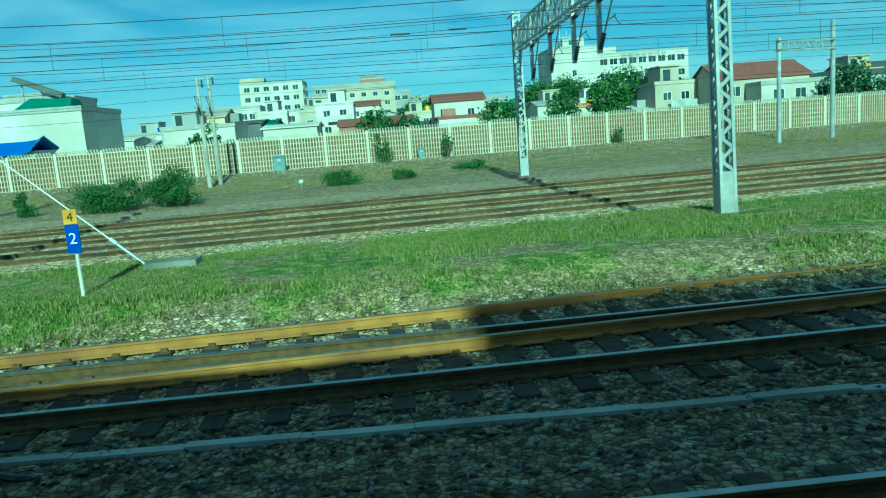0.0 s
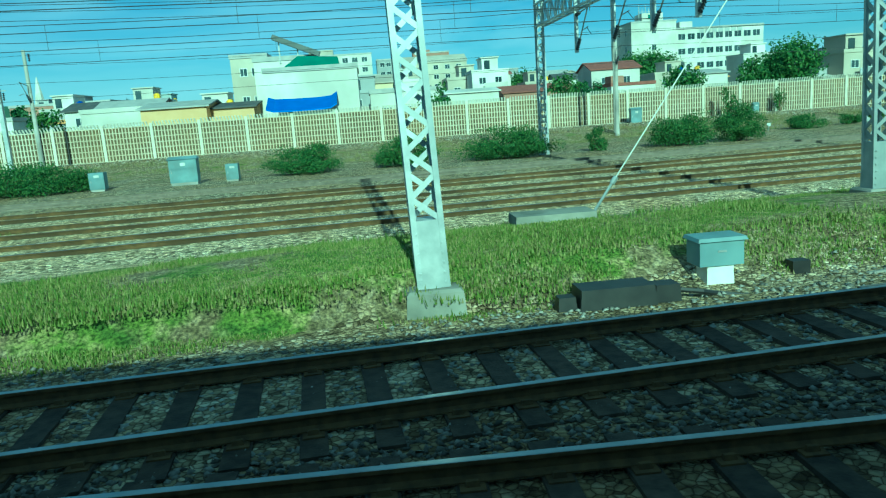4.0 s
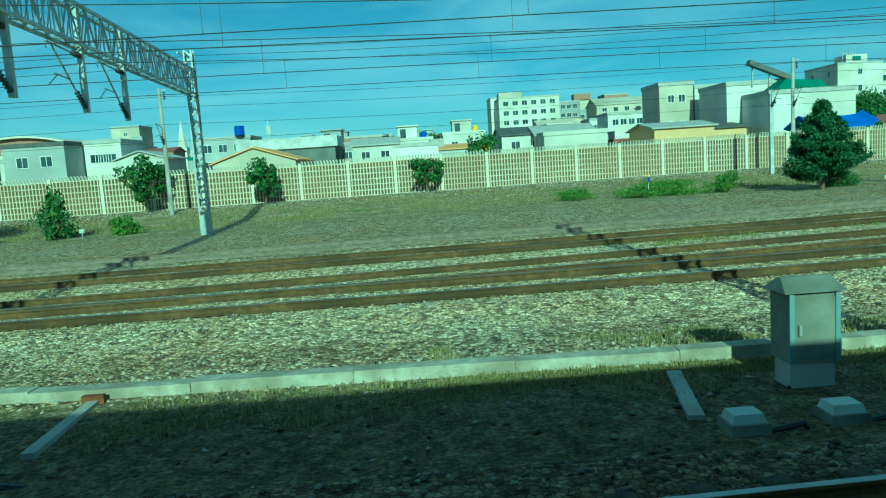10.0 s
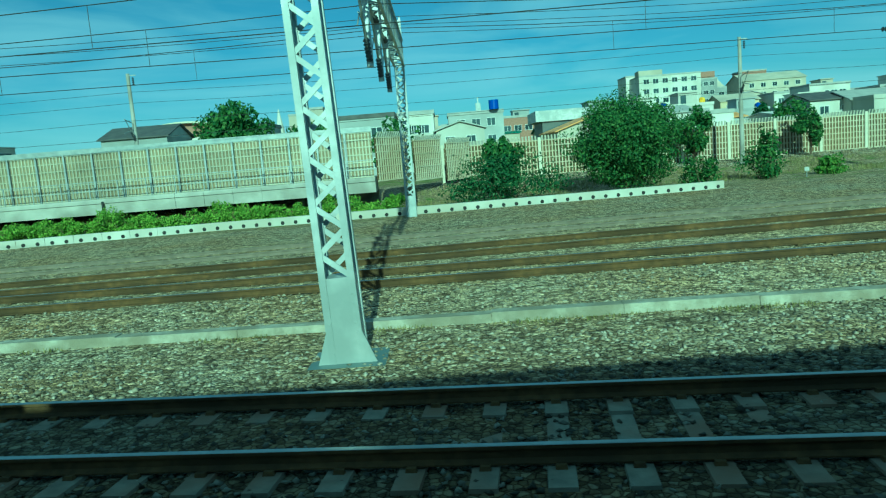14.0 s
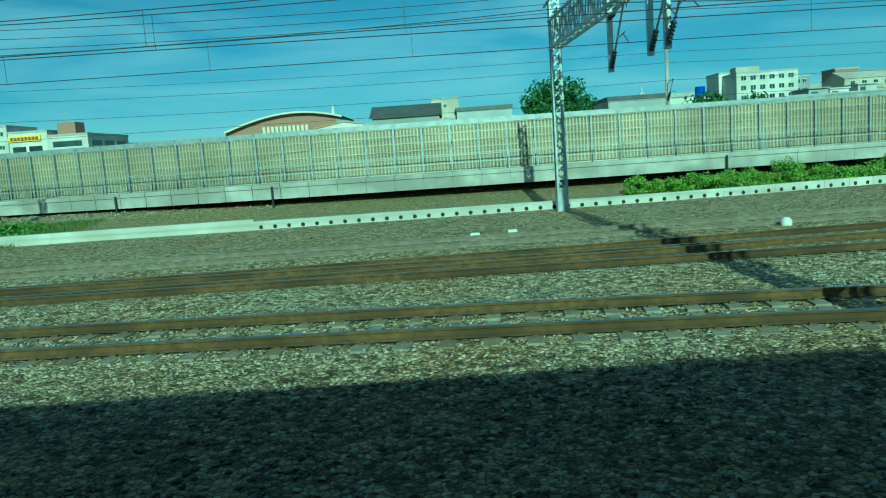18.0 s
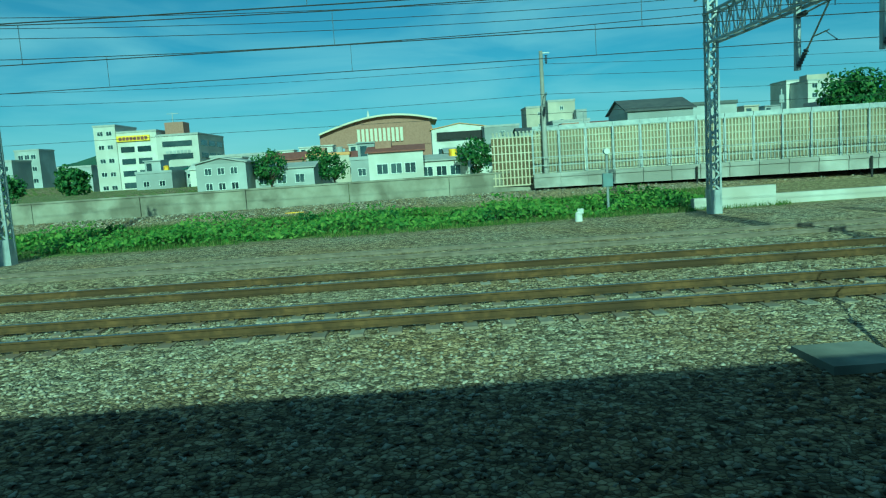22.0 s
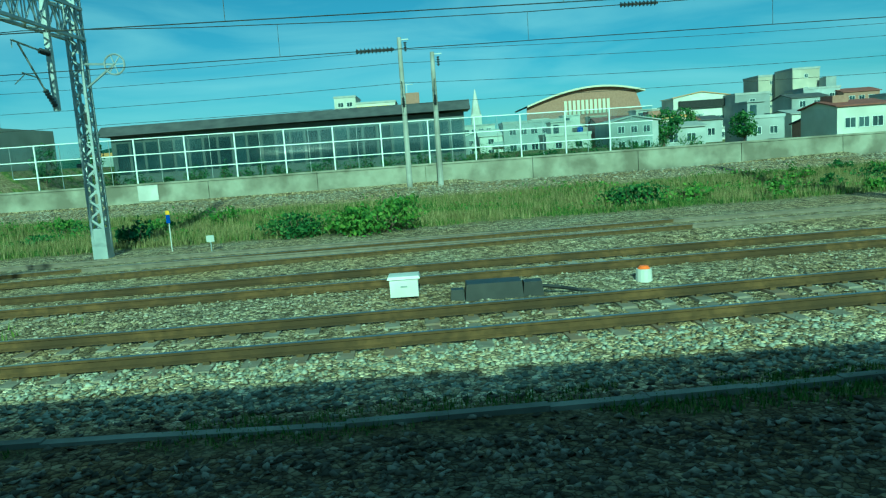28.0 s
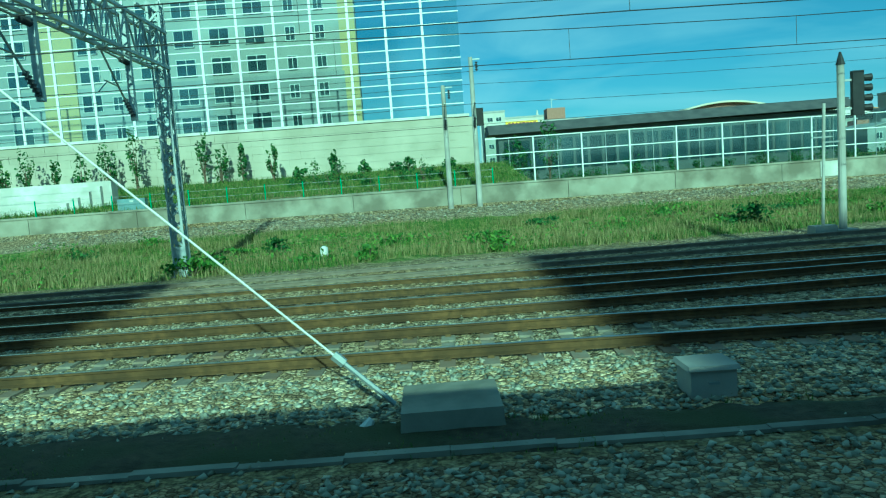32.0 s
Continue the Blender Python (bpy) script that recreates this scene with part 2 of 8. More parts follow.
WIRE = mat("copper wire gone dark", (0.05, 0.05, 0.05), (0.08, 0.08, 0.075), 4, 0.6, 0.3)
DARK = mat("dark opening", (0.02, 0.02, 0.02), (0.03, 0.03, 0.03), 2, 0.8)
BLACK = mat("black paint", (0.018, 0.018, 0.02), (0.03, 0.03, 0.03), 4, 0.45)
INSUL = mat("dark porcelain", (0.035, 0.036, 0.04), (0.06, 0.06, 0.065), 5, 0.3)
WHITE = mat("white paint", (0.78, 0.78, 0.76), (0.68, 0.68, 0.65), 3, 0.5, c3=(0.58, 0.57, 0.52), s3=0.8)
CABINET = mat("grey-blue cabinet paint", (0.18, 0.25, 0.28), (0.23, 0.31, 0.33), 2, 0.5, 0, c3=(0.16, 0.21, 0.22), s3=0.9)
YELLOW = mat("yellow paint", (0.85, 0.60, 0.015), (0.78, 0.52, 0.015), 3, 0.5, c3=(0.50, 0.27, 0.02), s3=1.4)
BOX_PALE = mat("pale grey box paint", (0.50, 0.52, 0.50), (0.58, 0.60, 0.57), 3, 0.5, c3=(0.44, 0.45, 0.42), s3=1.0)
ORANGE = mat("orange paint", (0.85, 0.20, 0.03), (0.75, 0.16, 0.02), 4, 0.5)
BLUE = mat("blue enamel", (0.015, 0.06, 0.42), (0.012, 0.05, 0.36), 4, 0.35)

# ---------------- building helpers ----------------
class Shape:
    """Collects boxes, bars and tubes into one mesh."""
    def __init__(self):
        self.v, self.f, self.m = [], [], []

    def face(self, pts, mi=0):
        k = len(self.v)
        self.v += [tuple(p) for p in pts]
        self.f.append(tuple(range(k, k + len(pts))))
        self.m.append(mi)
        return self

    def hexa(self, c, mi=0):
        k = len(self.v)
        self.v += [tuple(p) for p in c]
        for q in ((0, 3, 2, 1), (4, 5, 6, 7), (0, 1, 5, 4), (1, 2, 6, 5), (2, 3, 7, 6), (3, 0, 4, 7)):
            self.f.append(tuple(k + i for i in q))
            self.m.append(mi)
        return self

    def box(self, x0, x1, y0, y1, z0, z1, mi=0, taper=0.0, tx=None):
        a, b = taper, taper if tx is None else tx
        return self.hexa([(x0, y0, z0), (x1, y0, z0), (x1, y1, z0), (x0, y1, z0),
                          (x0 + b, y0 + a, z1), (x1 - b, y0 + a, z1), (x1 - b, y1 - a, z1), (x0 + b, y1 - a, z1)], mi)

    def bar(self, p, q, w=0.05, h=None, mi=0):
        """A straight bar of w by h from p to q."""
        h = h or w
        p, q = Vector(p), Vector(q)
        d = (q - p).normalized()
        up = Vector((0, 0, 1)) if abs(d.z) < 0.95 else Vector((0, 1, 0))
        s = d.cross(up).normalized()
        u = s.cross(d).normalized()
        s, u = s * w / 2, u * h / 2
        return self.hexa([p - s - u, p + s - u, p + s + u, p - s + u, q - s - u, q + s - u, q + s + u, q - s + u], mi)

    def tube(self, p, q, r, r2=None, n=8, mi=0, caps=True):
        r2 = r if r2 is None else r2
        p, q = Vector(p), Vector(q)
        d = (q - p).normalized()
        up = Vector((0, 0, 1)) if abs(d.z) < 0.95 else Vector((0, 1, 0))
        s = d.cross(up).normalized()
        u = s.cross(d)
        k = len(self.v)
        for c, rr in ((p, r), (q, r2)):
            for i in range(n):
                a = 2 * math.pi * i / n
                self.v.append(tuple(c + s * (math.cos(a) * rr) + u * (math.sin(a) * rr)))
        for i in range(n):
            j = (i + 1) % n
            self.f.append((k + i, k + j, k + n + j, k + n + i))
            self.m.append(mi)
        if caps:
            self.f.append(tuple(k + i for i in range(n))[::-1])
            self.f.append(tuple(k + n + i for i in range(n)))
            self.m += [mi, mi]
        return self

    def sweep(self, pts, r, n=5, mi=0):
        pts = [Vector(p) for p in pts]
        k = len(self.v)
        for i, c in enumerate(pts):
            d = (pts[min(i + 1, len(pts) - 1)] - pts[max(i - 1, 0)]).normalized()
            up = Vector((0, 0, 1)) if abs(d.z) < 0.95 else Vector((0, 1, 0))
            s = d.cross(up).normalized()
            u = s.cross(d)
            self.v += [tuple(c + s * (math.cos(2 * math.pi * j / n) * r) + u * (math.sin(2 * math.pi * j / n) * r)) for j in range(n)]
        for i in range(len(pts) - 1):
            for j in range(n):
                q = k + i * n
                self.f.append((q + j, q + (j + 1) % n, q + n + (j + 1) % n, q + n + j))
                self.m.append(mi)
        return self

    def mesh(self, name, *mats):
        me = bpy.data.meshes.new(name)
        me.from_pydata(self.v, [], self.f)
        for m in mats:
            me.materials.append(m)
        if len(mats) > 1:
            me.polygons.foreach_set("material_index", self.m)
        me.update()
        return me

    def done(self, name, mats, parent=None, label="", at=None):
        mats = mats if isinstance(mats, (list, tuple)) else [mats]
        return put(name, self.mesh(name, *mats), parent, label, at)


def put(name, me, parent=None, label="", at=None):
    ob = new(name, me)
    if parent:
        ob.parent = parent
    if at is not None:
        ob.matrix_basis = at
    if label:
        ob["label"] = label
    return ob


def thing(name, at=None, label="", category="", group="", kind=""):
    ob = new(name)
    ob.empty_display_size = 0.2
    if at is not None:
        ob.matrix_basis = at
    return tagged(ob, label, category, group, kind)


def along(pts, x):
    """y of a plan line (x falling) at x, smoothed between its corners."""
    if x >= pts[0][0]:
        (a, b), (c, d) = pts[0], pts[1]
        return b + (d - b) / (c - a) * (x - a)
    for i in range(len(pts) - 1):
        (a, b), (c, d) = pts[i], pts[i + 1]
        if x >= c:
            m0 = (d - pts[i - 1][1]) / (c - pts[i - 1][0]) if i else (d - b) / (c - a)
            m1 = (pts[i + 2][1] - b) / (pts[i + 2][0] - a) if i + 2 < len(pts) else (d - b) / (c - a)
            h = c - a
            u = (x - a) / h
            return (2*u**3 - 3*u*u + 1) * b + (u**3 - 2*u*u + u) * h * m0 + (3*u*u - 2*u**3) * d + (u**3 - u*u) * h * m1
    (a, b), (c, d) = pts[-2], pts[-1]
    return d + (d - b) / (c - a) * (x - c)


X_END, X_BEG = -400.0, 130.0

# plan lines: centre of each track, foot of the walls
TRACKS = {
    "N": [(130, 12.6), (60, 9.5), (20, 8.2), (0, 7.75), (-11, 7.6), (-22.6, 7.1), (-45.7, 5.35), (-56, 4.62), (-64, 4.3)],
    "M": [(130, 3.3), (0, 3.4), (-22, 3.68), (-46, 4.25), (-58, 4.4), (-75, 4.0), (-90, 3.5), (-400, 3.2)],
    "K": [(60, 13.5), (20, 10.2), (7, 9.3), (0, 8.85), (-11, 8.15), (-20, 7.42), (-25, 7.02)],
    "P": [(-88, 3.55), (-95, 4.15), (-107, 5.4), (-120, 6.95), (-133, 8.5), (-145.5, 10.2), (-158, 11.2), (-170.6, 11.9), (-180, 12.2), (-193, 12.3),
          (-203, 12.4), (-227, 11.15), (-242, 10.15), (-254, 9.8), (-267, 9.9), (-280, 10.6), (-330, 12), (-400, 13)],
    "Q": [(130, 34.5), (60, 27.0), (0, 20.6), (-22, 18.5), (-46, 16.0), (-71, 14.3), (-85, 14.2), (-107, 14.8), (-133, 15.4), (-158, 15.8), (-203, 16.2),
          (-227, 15.3), (-254, 13.9), (-267, 13.7), (-280, 13.4), (-330, 15), (-400, 17)],
    "R": [(130, 38.3), (60, 30.6), (0, 23.9), (-22, 21.7), (-46, 19.7), (-71, 16.9), (-85, 15.6), (-100, 14.9), (-107, 14.82)],
    "S": [(130, 42.4), (60, 34.6), (0, 28.0), (-22, 25.4), (-46, 23.9), (-71, 20.8), (-107, 18.9), (-133, 17.5), (-150, 16.5), (-165, 15.95)],
    "T": [(130, 47), (60, 39), (0, 32.2), (-22, 30.0), (-46, 28.3), (-71, 24.6), (-107, 22.4), (-145, 20.3), (-170, 20.0), (-203, 20.8), (-227, 19.8), (-254, 19.4),
          (-267, 19.2), (-280, 18.8), (-330, 18.6), (-400, 20)],
    "U": [(-235, 19.6), (-254, 17.6), (-267, 16.0), (-280, 16.2), (-330, 17.5), (-400, 18.6)],
}
KERB = [(-41, 14.3), (-42.6, 13.4), (-46.5, 11.9), (-52, 11.0), (-58.3, 9.9), (-64.5, 9.55), (-69.4, 9.05), (-75.4, 8.6), (-79, 8.75), (-84, 8.95), (-88.8, 9.2), (-97.9, 9.7), (-104, 9.95),
        (-107, 10.45), (-114, 10.95), (-125.6, 11.65), (-132.6, 11.95), (-140.8, 12.85), (-150, 13.6)]
FENCE = [(130, 70.5), (60, 66.0), (0, 61.0), (-75, 54.6), (-107, 52.0), (-125, 50.5)]
FAR_WALL = [(-150, 45), (-176, 44.2), (-208, 42.2), (-243, 40.6), (-290, 40.6), (-400, 41.5)]

def grass_edge(x):
    """Near edge of the grass bank towards the start of the line."""
    return 9.6 - 1.6 * min(1.0, max(0.0, (-24 - x) / 9))


def ground_z(x, y):
    z = -0.24
    for k, pts in TRACKS.items():
        if pts[-1][0] - 3 < x < pts[0][0] + 3:
            d = abs(y - along(pts, x))
            b = -0.2
            if k in "QRS":
                b = -0.115 - 0.055 * min(1.0, max(0.0, (-30 - x) / 35))
            elif k == "T":
                b = -0.115
            z = max(z, b - max(0.0, d - 1.9) * 0.5)
    if x > -46 and 9 < y < 20:
        k = min(1.0, (x + 46) / 14)
        e = along(TRACKS["Q"], x) - 1.6
        s = grass_edge(x)
        if s < y < e:
            z = max(z, -0.24 + 0.54 * k * min(1.0, (y - s) / 1.2, (e - y) / 4.2))
    f = along(FENCE, x) if x > -125 else along(FAR_WALL, x)
    top = 0.42 if x > -125 else 0.5
    if y > f - 9:
        z = max(z, -0.24 + (top + 0.24) * min(1.0, (y - f + 9) / 6.5))
    if y > f + 6:
        z = max(z, top)
    if x < -272 and y > 41.2:
        z = 1.5 + 1.6 * min(1.0, (y - 41.2) / 14)
    elif x < -217 and y > f + 0.3:
        z = max(z, 0.95 + 0.32 * max(0.0, min(1.0, (y - f) / 11)))
    return z


# width of the bare earth ditch behind the near cable duct
DITCH = [(-262, 6.5), (-266, 6.85), (-270, 6.95), (-273, 7.45), (-277, 7.35), (-280, 7.75), (-284, 8.0), (-300, 8.0)]


def cover(x, y):
    """grass, soil: 0 to 1."""
    q = along(TRACKS["Q"], x)
    g = s = 0.0
    def band(v, a, b, w=0.8):
        return max(0.0, min(1.0, (v - a) / w, (b - v) / w))
    if x > -42:
        lo = grass_edge(x)
        g = 0.47 * band(y, lo - 0.1, q - 3.0)
        s = 0.66 * band(y, lo - 0.1, q - 3.1)
    elif x > -80:
        g = 0.44 * band(y, 7.8, along(KERB, x) - 0.1, 0.4) * min(1.0, (x + 80) / 20)
        s = 0.68 * band(y, 7.6, along(KERB, x) + 0.2, 0.4)
    f = along(FENCE, x) if x > -125 else along(FAR_WALL, x)
    far = 24 + (x + 250) * 0.068
    if y > far:
        s = max(s, 0.62 if x < -165 else 0.47)
        if x < -165:
            g = max(g, 0.60 * band(y, far + 0.5, f - 4.5))
        else:
            g = max(g, 0.33 * band(y, far + 1.5, f - 3))
    if -171.5 < x < -117 and 31.2 < y < 40.5:
        g, s = (0.3 if x > -128 else 0.0), 0.8
    if -92 < x < -58 and 5.9 < y < 8.6:
        s = 0.66
    if -215 < x < -191 and 7.3 < y < 9.2:
        s, g = max(s, 0.56), max(g, 0.25)
    if x <= -215 and 6.2 < y < 7.3:
        s, g = max(s, 0.50), max(g, 0.30)
    if x < -264 and 6.4 < y < along(DITCH, x) - 0.3:
        g, s = 0.0, 0.9
    if f - 4.8 < y < f - 0.1:
        g, s = 0.0, 0.1
    if y > f + 3:
        g, s = 0.45, 0.6
    return g, s


def ballast_tone(x, y):
    """0 darkest ballast, deepening the near shade; 0.5 usual, 1 new and pale."""
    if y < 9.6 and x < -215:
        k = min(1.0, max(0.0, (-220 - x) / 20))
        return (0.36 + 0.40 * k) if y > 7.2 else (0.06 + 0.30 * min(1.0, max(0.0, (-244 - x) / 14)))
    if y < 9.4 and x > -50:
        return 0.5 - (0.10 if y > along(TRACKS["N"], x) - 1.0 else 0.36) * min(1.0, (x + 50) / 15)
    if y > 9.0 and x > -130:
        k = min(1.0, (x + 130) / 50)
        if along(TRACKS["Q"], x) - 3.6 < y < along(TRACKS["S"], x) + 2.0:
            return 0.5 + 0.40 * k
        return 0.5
    # strip beside the train painted darker to deepen its shade
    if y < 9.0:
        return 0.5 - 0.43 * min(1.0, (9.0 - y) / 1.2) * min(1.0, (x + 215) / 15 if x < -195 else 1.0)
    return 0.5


def build_ground():
    xs = list(np.arange(X_END, X_BEG + 0.1, 2.0))
    ys = [-60, -20, -6] + list(np.arange(-3, 26, 0.5)) + list(np.arange(26, 66, 1.0)) + [66, 70, 80, 100, 140, 200, 300, 500, 900, 2000, 4500]
    xs = [-4500, -2000, -1000, -600] + xs + [200, 400, 900, 2000, 4500]
    v, f, c = [], [], []
    for x in xs:
        for y in ys:
            xx = max(X_END, min(X_BEG, x))
            v.append((x, y, ground_z(xx, y) + 0.03 * noise.noise(Vector((x * 0.3, y * 0.5, 0)))))
            g, s = cover(xx, y)
            c += [g, s, ballast_tone(xx, y), 1.0]
    w = len(ys)
    for i in range(len(xs) - 1):
        for j in range(w - 1):
            f.append((i * w + j, (i + 1) * w + j, (i + 1) * w + j + 1, i * w + j + 1))
    me = bpy.data.meshes.new("ground")
    me.from_pydata(v, [], f)
    a = me.color_attributes.new("cover", 'FLOAT_COLOR', 'POINT')
    a.data.foreach_set("color", c)
    me.materials.append(GROUND)
    me.polygons.foreach_set("use_smooth", [True] * len(f))
    return tagged(new("ground", me), "railway yard of grey ballast, dry soil and patchy grass", "ground", kind="structure")


build_ground()


def earth_ditch():
    """Bare dark earth with a ragged edge, a little proud of the ballast bed."""
    xs = np.arange(-300, -262.5, 0.15)
    v, f = [], []
    k = 12
    for x in xs:
        top = along(DITCH, x) + 0.24 * noise.noise(Vector((x * 1.3, 0.5, 0))) + 0.20 * noise.noise(Vector((x * 4.1, 2.5, 0)))
        for j in range(k + 1):
            u = j / k
            y = 6.42 + (max(top, 6.5) - 6.42) * u
            rise = 0.07 * min(1.0, (1 - u) * 3.0, u * 4.0) - 0.04
            v.append((x, y, -0.225 + rise + 0.018 * noise.noise(Vector((x * 3, y * 5, 1)))))
    for i in range(len(xs) - 1):
        for j in range(k):
            a = i * (k + 1) + j
            f.append((a, a + k + 1, a + k + 2, a + 1))
    me = bpy.data.meshes.new("earth_ditch")
    me.from_pydata(v, [], f)
    me.polygons.foreach_set("use_smooth", [True] * len(f))
    me.materials.append(EARTH)
    tagged(new("earth_ditch", me), "bare dark damp earth beside the sunken cable duct", "soil", kind="structure")


earth_ditch()

# ---------------- tracks ----------------
PROFILE = [(-0.065, -0.155), (0.065, -0.155), (0.065, -0.14), (0.012, -0.115), (0.009, -0.045), (0.036, -0.035), (0.036, -0.004),
           (0.028, 0.0), (-0.028, 0.0), (-0.036, -0.004), (-0.036, -0.035), (-0.009, -0.045), (-0.012, -0.115), (-0.065, -0.14)]


def rail_mesh(pts, off, x0, x1, step):
    s = Shape()
    n = len(PROFILE)
    xs = list(np.arange(x1, x0, step)) + [x0]
    for x in xs:
        y = along(pts, x)
        for a, b in PROFILE:
            s.v.append((x, y + off + a, b))
    for i in range(len(xs) - 1):
        for j in range(n):
            k = (j + 1) % n
            s.f.append((i * n + j, i * n + k, (i + 1) * n + k, (i + 1) * n + j))
            s.m.append(1 if 6 <= j <= 8 else 0)
    return s


def sleeper_mesh(wood=False, dusty=False, oily=False):
    s = Shape()
    if wood:
        s.box(-0.12, 0.12, -1.25, 1.25, -0.34, -0.165, taper=0.008)
        for y in (-0.753, 0.753):
            s.box(-0.09, 0.09, y - 0.17, y + 0.17, -0.168, -0.15, mi=1)
            for d in (-0.1, 0.1):
                s.box(-0.05, 0.05, y + d - 0.025, y + d + 0.025, -0.152, -0.11, mi=1, taper=0.008)
    else:
        s.box(-0.14, 0.14, -1.2, -0.35, -0.34, -0.16, taper=0.02, tx=0.03)
        s.box(-0.14, 0.14, 0.35, 1.2, -0.34, -0.16, taper=0.02, tx=0.03)
        s.box(-0.13, 0.13, -0.352, 0.352, -0.34, -0.19, taper=0.0, tx=0.03)
        for y in (-0.75, 0.75):
            for d in (-0.1, 0.1):
                s.box(-0.05, 0.05, y + d - 0.03, y + d + 0.03, -0.165, -0.125, mi=1, taper=0.008)
    return s.mesh("sleeper", WOOD_SLEEPER if wood else SLEEPER_DUSTY if dusty else SLEEPER_OILY if oily else SLEEPER, RAIL_SIDE)


def track(key, label, x0, x1, step=4.0, near=None, wood=False, top=RAIL_TOP, side=None, drop=0.0, sink=0.0):
    pts = TRACKS[key]
    side = side or RAIL_SIDE
    x0, x1 = min(x0, pts[0][0]), max(x1, pts[-1][0])
    t = thing("track", label=label, category="railway track", group="tracks of the yard", kind="structure")
    for off in (-0.753, 0.753):
        r = rail_mesh(pts, off, x0, x1, step)
        r.v = [(x, y, z - drop) for x, y, z in r.v]
        r.done("rail", [side, top], t)
    sm = sleeper_mesh(wood, sink > 0.015, key in "NKM")
    rest = Shape()
    before = [p for k, p in TRACKS.items() if k < key and k != key] if key not in "MNQ" else []
    x = x1 + 0.3
    while x < x0:
        y = along(pts, x)
        if not any(p[-1][0] < x < p[0][0] and abs(along(p, x) - y) < 2.45 for p in before):
            slope = along(pts, x + 0.5) - along(pts, x - 0.5)
            m = pose(x, y, -drop - sink, 0, 0, math.degrees(math.atan(slope)))
            if near and near[0] < x < near[1]:
                put("sleeper", sm, t, at=m)
            else:
                k = len(rest.v)
                rest.v += [tuple(m @ v.co) for v in sm.vertices]
                rest.f += [tuple(k + i for i in p.vertices) for p in sm.polygons]
                rest.m += [p.material_index for p in sm.polygons]
        x += 0.6
    if rest.v:
        r = rest.done("sleepers", [WOOD_SLEEPER if wood else SLEEPER_DUSTY if sink > 0.015 else SLEEPER_OILY if key in "NKM" else SLEEPER, RAIL_SIDE], t)
        tagged(r, kind="stuff")
    return t


track("N", "track with brown rusted steel rails on dark timber sleepers in ballast", 60, -64, 2.0, (-45, 25), wood=True)
track("K", "turnout track with orange-brown rails joining its neighbour", 60, -25, 2.0, None, wood=True, drop=0.004, side=RAIL_ORANGE, top=RAIL_DULL)
track("M", "track beside the train with polished rails on dark timber sleepers", 130, -400, 4.0, (-70, 0), wood=True, drop=0.002)
track("P", "track with rust-brown rails on concrete sleepers in grey ballast", -88, -400, 3.0, (-300, -120), side=RAIL_BROWN, sink=0.012)
track("Q", "main line track with rust-brown rails and polished heads", 130, -400, 3.0, (-290, -160), side=RAIL_BROWN, sink=0.022)
track("R", "main line track with rust-brown rails on pale ballast", 130, -107, 4.0, None, side=RAIL_BROWN, top=RAIL_DULL, drop=0.003, sink=0.032)
track("S", "main line track with rust-brown rails on dusty ballast", 130, -165, 4.0, None, side=RAIL_BROWN, top=RAIL_DULL, drop=0.005, sink=0.032)
track("T", "far track with grey dusty rails on pale concrete sleepers", 130, -400, 4.0, None, top=RAIL_PALE, side=RAIL_PALE, sink=0.034)
track("U", "siding with dark rails that joins the far track", -235, -400, 4.0, None, drop=0.004)

# ---------------- noise barriers and walls ----------------
BEIGE = mat("beige louvre metal", (0.52, 0.475, 0.355), (0.60, 0.555, 0.425), 1.5, 0.6, c3=(0.48, 0.42, 0.29), s3=0.25, rand=0.05)
CAP_SLAT = mat("pale slat of the barrier cap", (0.60, 0.585, 0.50), (0.67, 0.655, 0.565), 2, 0.5)
CREAM = mat("cream steel", (0.56, 0.53, 0.42), (0.62, 0.59, 0.47), 2, 0.55)
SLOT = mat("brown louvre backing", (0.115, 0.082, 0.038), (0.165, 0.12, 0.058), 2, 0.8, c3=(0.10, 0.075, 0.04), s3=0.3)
RIBBED = mat("ribbed metal sheet", (0.50, 0.47, 0.35), (0.59, 0.56, 0.43), 1.2, 0.32, 0.3, c3=(0.42, 0.40, 0.30), s3=0.3, rand=0.06)
WHITE_WALL = mat("whitewashed concrete", (0.47, 0.46, 0.41), (0.58, 0.57, 0.52), 0.8, 0.85, 0, 0.2, 12, c3=(0.44, 0.42, 0.36), s3=0.5)


def turned(x0, y0, x1, y1, z):
    """Pose with its x axis from (x0, y0) to (x1, y1)."""
    return pose(x0, y0, z, 0, 0, math.degrees(math.atan2(y1 - y0, x1 - x0)))


